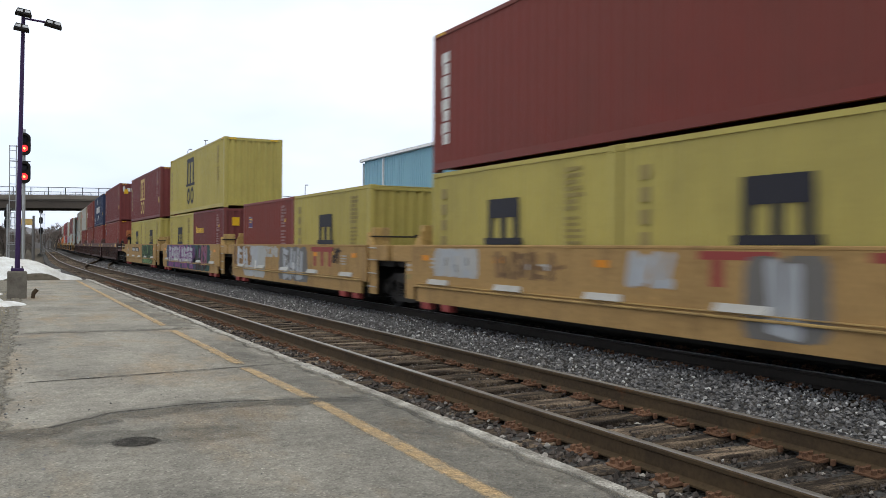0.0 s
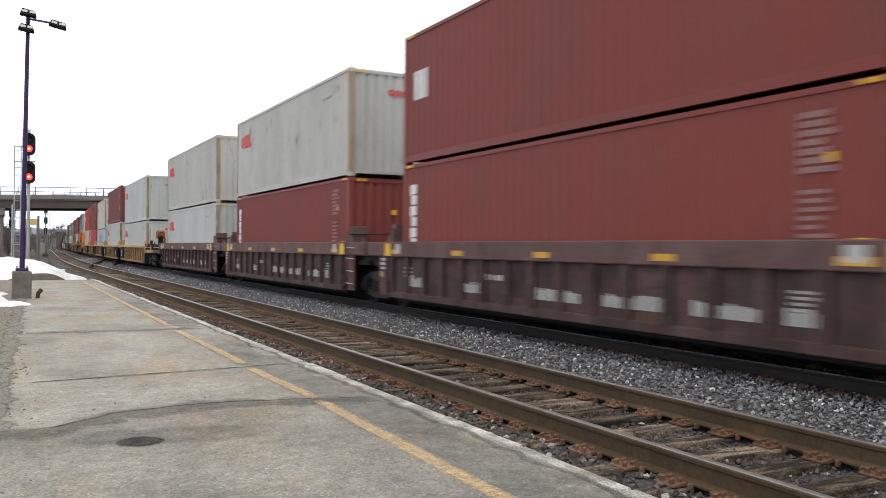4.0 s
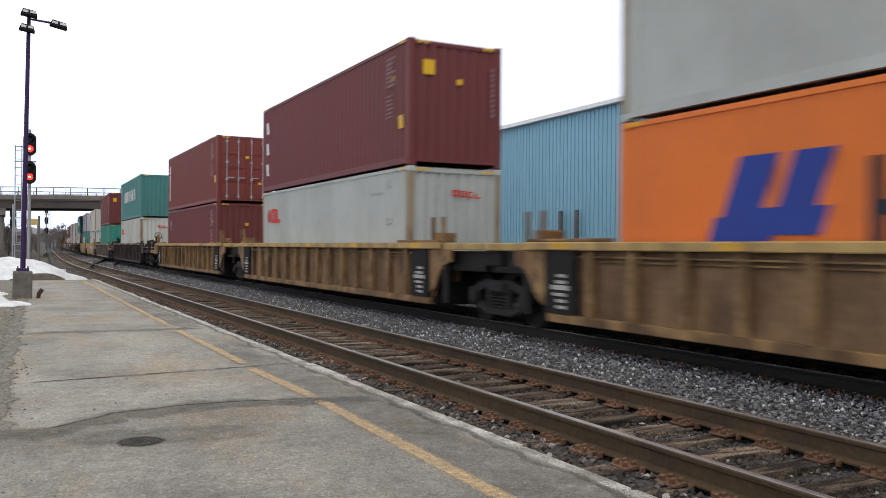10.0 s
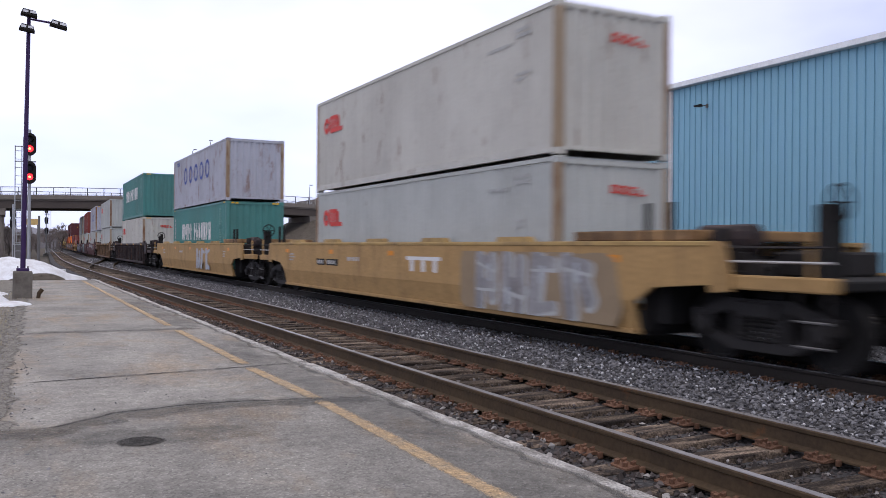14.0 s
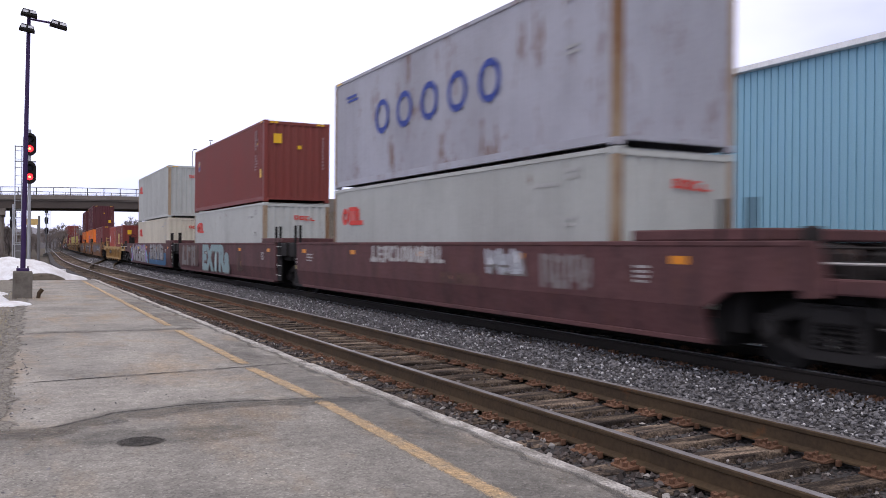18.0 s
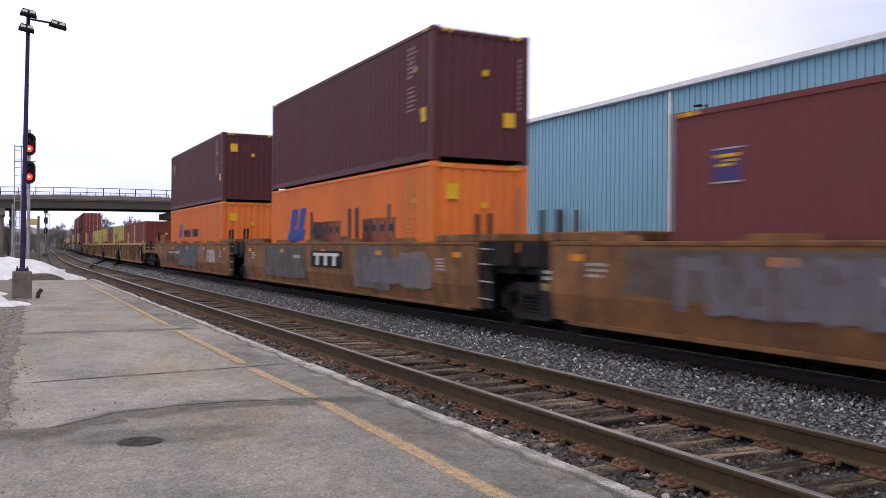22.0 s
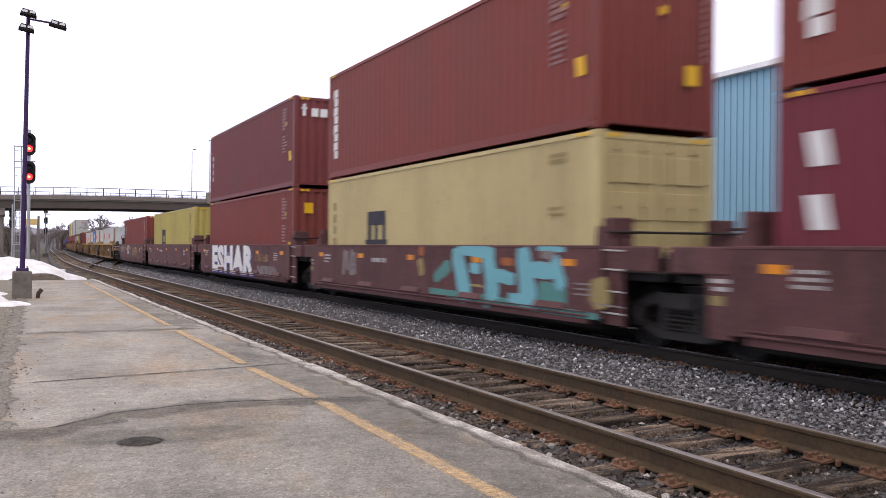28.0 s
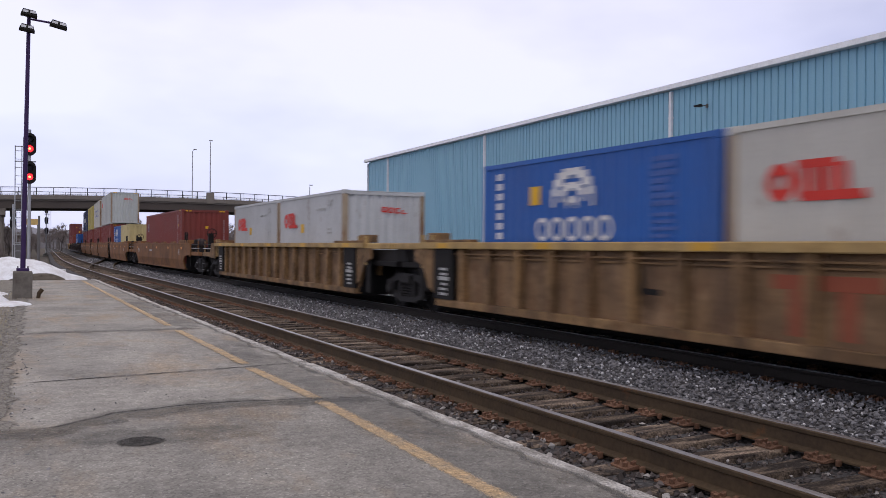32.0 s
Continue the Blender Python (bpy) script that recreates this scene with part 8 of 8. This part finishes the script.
strokes(25, "silverwash", [(-0.6, 1.46, 0.35, 0.36, 0.36, 0.30), (0.2, 0.62, 5.3, 0.56, 0.20, 0.24), (0.55, 1.30, 0.75, 0.5, 0.36, 0.34), (1.55, 1.46, 1.85, 0.5, 0.30, 0.36), (2.35, 1.24, 3.3, 1.26, 0.20, 0.22), (2.5, 0.8, 3.45, 0.72, 0.26, 0.3), (3.35, 1.46, 3.6, 0.5, 0.24, 0.34), (4.35, 1.30, 4.15, 0.5, 0.20, 0.34), (4.95, 1.40, 5.3, 0.42, 0.28, 0.36), (4.2, 1.02, 5.0, 0.98, 0.16, 0.14), (5.0, 0.5, 5.75, 0.42, 0.14, 0.08)], 0.008, 103)
strokes(25, "w_dark", [(-0.75, 1.42, 0.05, 0.36, 0.06, 0.09), (0.72, 0.92, 0.98, 0.40, 0.10, 0.07), (1.28, 1.40, 1.62, 0.9, 0.06, 0.08), (2.15, 1.35, 2.3, 0.95, 0.05, 0.07), (2.15, 0.66, 2.75, 0.60, 0.09, 0.07), (3.1, 1.02, 3.25, 0.96, 0.10, 0.08), (3.75, 0.62, 4.05, 0.45, 0.12, 0.10), (2.6, 1.12, 3.0, 1.10, 0.06, 0.06)], 0.014, 104)
strokes(25, "white", [(-0.35, 1.34, 0.25, 0.66, 0.025, 0.02), (1.75, 1.40, 1.98, 0.92, 0.03, 0.02), (2.7, 0.98, 3.3, 0.94, 0.03, 0.03), (3.5, 1.42, 3.62, 0.98, 0.03, 0.02), (4.3, 0.88, 4.95, 0.85, 0.025, 0.025), (5.05, 1.35, 5.3, 0.72, 0.03, 0.02)], 0.018, 105)
strokes(25, "orange_tank", [(5.55, 1.38, 5.95, 1.32, 0.05, 0.07), (5.6, 1.20, 5.9, 1.16, 0.04, 0.05), (0.2, 1.16, 0.5, 1.12, 0.06, 0.05)], 0.018, 106)
part("sticker", Build().box(XG - 0.028, XG - 0.024, L40 / 2 - 2.72, L40 / 2 - 2.25, 1.20, 1.30), MAT["sticker"], CARS[25], "yellow reflective strip")
on_car(25, 7.7, 12.6, 0.34, 1.0, ["deepblue", "sprayblue", "deepblue", "sprayblue"], 12, 4)
on_car(25, 7.35, 12.6, 0.60, 1.46, ["silverwash", "silver"], 92, 4, "w_dark", 0.012)
painted_over(27, -0.6, 13.2, 0.74, 1.46, "w_buff", 5)
on_car(27, 0.4, 5.4, 0.62, 1.36, ["lilacgrey", "w_rusty"], 42, 9, None, 0.006)
on_car(27, 5.6, 8.0, 0.85, 1.30, ["lilacgrey", "w_tan"], 44, 5, None, 0.006)
number_panel(27, ((8.1, 9.1), (9.2, 11.0)), 0.84, 1.06)
on_car(27, 8.9, 10.3, 1.06, 1.30, ["sprayblue", "deepblue"], 14, 5, None, 0.006)
on_car(27, 11.1, 13.0, 0.62, 1.20, ["faint_w", "silver"], 15, 5, None, 0.006)
painted_over(28, 0.2, 4.5, 0.45, 1.46, "w_slate", 7)
painted_over(28, 8.4, 10.6, 0.40, 1.46, "w_slate", 8)
part("emblem_panel", Build().box(-1.509, -1.5015, L40 / 2 - 7.55, L40 / 2 - 5.05, 0.86, 1.32), MAT["black"], CARS[28], "black panel behind a white emblem")
block_word(28, 5.25, 7.3, 0.92, 1.26, "white")
for ob_ in [c for c in CARS[28].children if c.name.startswith("emblem") and "panel" not in c.name]:
    ob_.location.x -= 0.010
on_car(28, 11.2, 12.8, 0.55, 1.35, ["faint_w", "lilacgrey"], 31, 3)
on_car(28, 9.0, 12.4, 0.60, 1.20, ["lilacgrey", "w_slate"], 41, 6, None, 0.006)
painted_over(29, 3.6, 8.5, 0.42, 1.46, "w_slate", 9)
number_panel(29, ((1.1, 2.4), (2.5, 4.4)), 0.98, 1.16)
on_car(29, 6.4, 8.3, 0.5, 1.4, ["bluegrey", "w_slate"], 43, 2, None, 0.006)
on_car(29, 8.8, 9.8, 1.0, 1.36, ["faint_w", "pale"], 32, 3)
on_car(29, 10.6, 12.2, 0.72, 1.26, ["pale", "tanspray"], 70, 4)
on_car(29, 0.4, 2.8, 0.62, 1.10, ["w_rusty", "scribble"], 69, 5)
on_car(36, 1.9, 2.9, 0.72, 1.36, ["faint_w", "w_brown"], 74, 2)
strokes(36, "teal", [(7.0, 0.55, 12.6, 0.42, 0.08, 0.07), (7.2, 0.8, 7.9, 1.1, 0.12, 0.14), (9.3, 0.62, 9.5, 0.5, 0.3, 0.28), (11.0, 0.70, 11.8, 0.66, 0.2, 0.18)], 0.0, 111)
strokes(36, "cyan", [(8.15, 1.46, 8.55, 0.42, 0.20, 0.26), (8.3, 1.40, 9.6, 1.36, 0.12, 0.12), (8.7, 1.06, 9.1, 1.04, 0.10, 0.10), (9.35, 1.40, 9.6, 0.5, 0.20, 0.24), (9.6, 0.96, 10.3, 0.90, 0.13, 0.12), (10.55, 1.46, 10.75, 0.45, 0.22, 0.26), (10.1, 0.58, 10.9, 0.54, 0.10, 0.10), (10.7, 1.10, 11.6, 1.06, 0.14, 0.12), (11.45, 1.30, 11.7, 0.8, 0.14, 0.14), (11.0, 1.44, 11.75, 1.42, 0.05, 0.05)], 0.004, 112)
strokes(36, "orange_tank", [(9.85, 1.20, 10.25, 1.20, 0.07, 0.07), (6.5, 1.36, 6.72, 1.36, 0.09, 0.09)], 0.008, 113)
strokes(36, "faint_y", [(6.55, 1.2, 6.65, 0.85, 0.14, 0.12), (8.75, 0.74, 9.2, 0.73, 0.025, 0.025), (12.6, 1.0, 12.7, 0.55, 0.22, 0.2)], 0.008, 114)
strokes(36, "faint_w", [(11.1, 1.34, 11.5, 1.33, 0.07, 0.07), (12.0, 0.90, 12.5, 0.90, 0.014, 0.014), (12.0, 0.82, 12.5, 0.82, 0.014, 0.014), (12.0, 0.74, 12.5, 0.74, 0.014, 0.014), (12.55, 0.62, 13.2, 0.60, 0.012, 0.012)], 0.008, 115)
on_car(39, 0.9, 2.6, 0.92, 1.40, ["faint_w", "w_rusty"], 33, 4)
on_car(39, 4.4, 5.5, 0.78, 1.40, ["silver", "faint_w"], 77, 3)
tag_text(CARS[37], "ESHAR", L40 / 2 - 1.85, L40 / 2 - 8.5, 0.36, 1.46, "white", "bluenote")
on_car(37, 8.6, 10.4, 0.92, 1.14, ["w_ochre", "w_brown"], 78, 4)
on_car(37, 8.9, 11.3, 0.45, 0.75, ["faint_w", "w_brown"], 79, 5)
gold = Build()
for k in range(4):
    y_ = L40 / 2 - 7.3 - k * 0.64
    gold.prism([(y_, 0.90), (y_ - 0.10, 1.20), (y_ - 0.56, 1.20), (y_ - 0.50, 0.90)], "x", XG - 0.003, XG + 0.0005)
gold.prism([(L40 / 2 - 7.1, 0.72), (L40 / 2 - 7.15, 0.84), (L40 / 2 - 9.8, 0.80)], "x", XG - 0.003, XG + 0.0005)
part("emblem", gold, MAT["goldwash"], CARS[39], "faded gold emblem of plain blocks over a wedge")
# the raised coupling end, number plates and old sill paint of the first long ochre wagon
yr = L40 / 2
part("end_fascia", Build().box(-1.50, -1.42, yr - 14.6, yr - 12.35, 1.502, 1.69, 0.015), MAT["w_ochre"], CARS[40], "raised plate along the coupling end")
part("fascia_rail", Build().box(-1.525, -1.41, yr - 14.6, yr - 12.35, 1.692, 1.73, 0.01), MAT["w_chord"], CARS[40])
part("corner_guide", Build().box(-1.51, -1.18, yr - 12.345, yr - 12.0, 1.502, 1.76, 0.03), MAT["w_rusty"], CARS[40], "rusty corner guide for the containers")
for q0, q1 in ((9.72, 10.32), (10.44, 11.25)):
    number_plate = part("number_plate", Build().box(-1.492, -1.482, yr - q1, yr - q0, 0.90, 1.08, 0.003), MAT["pale"], CARS[40], "pale number plate")
    strip = Build()
    for k in range(int((q1 - q0) / 0.13) - 1):
        strip.box(-1.496, -1.4925, yr - q0 - 0.15 - k * 0.13, yr - q0 - 0.07 - k * 0.13, 0.94, 1.04)
    tagged(part("data_mark", strip, MAT["faint_l"], number_plate), kind="stuff")
part("plate_joint", Build().box(-1.49, -1.482, yr - 10.435, yr - 10.325, 0.90, 1.08), MAT["black"], CARS[40])
for zq in (0.86, 0.76, 0.66):
    part("data_bar", Build().box(skin(40) - 0.005, skin(40) - 0.001, yr - 13.2, yr - 12.55, zq - 0.035, zq + 0.035), MAT["w_dark"], CARS[40], "dark stencilled bar")
part("sill_patch", Build().box(-1.478, -1.472, yr - 13.6, yr - 12.05, 0.31, 0.42), MAT["redmaroon"], CARS[40], "maroon paint on the sill")
block_word(41, 7.0, 9.0, 0.46, 1.16, "faded_red")
on_car(41, 4.4, 5.2, 0.80, 1.18, ["black", "w_dark"], 80, 1)
block_word(40, 4.0, 5.4, 0.66, 1.12, "faded_red")


# ---------------------------------------------------------------- what moves
def motions():
    """The train runs along the line; each wagon and each container is keyed on it."""
    for mover in MOVERS:
        ob, mid = mover[0], mover[1]
        z = mover[2] if len(mover) > 2 else 0.0
        rows = []
        for t in range(0, 33):
            x, y, th = on_line(mid - run(t), FAR_C)
            rows.append((t, pose(x, y, z, 0, 0, -math.degrees(th))))
        walk(ob, rows)


motions()
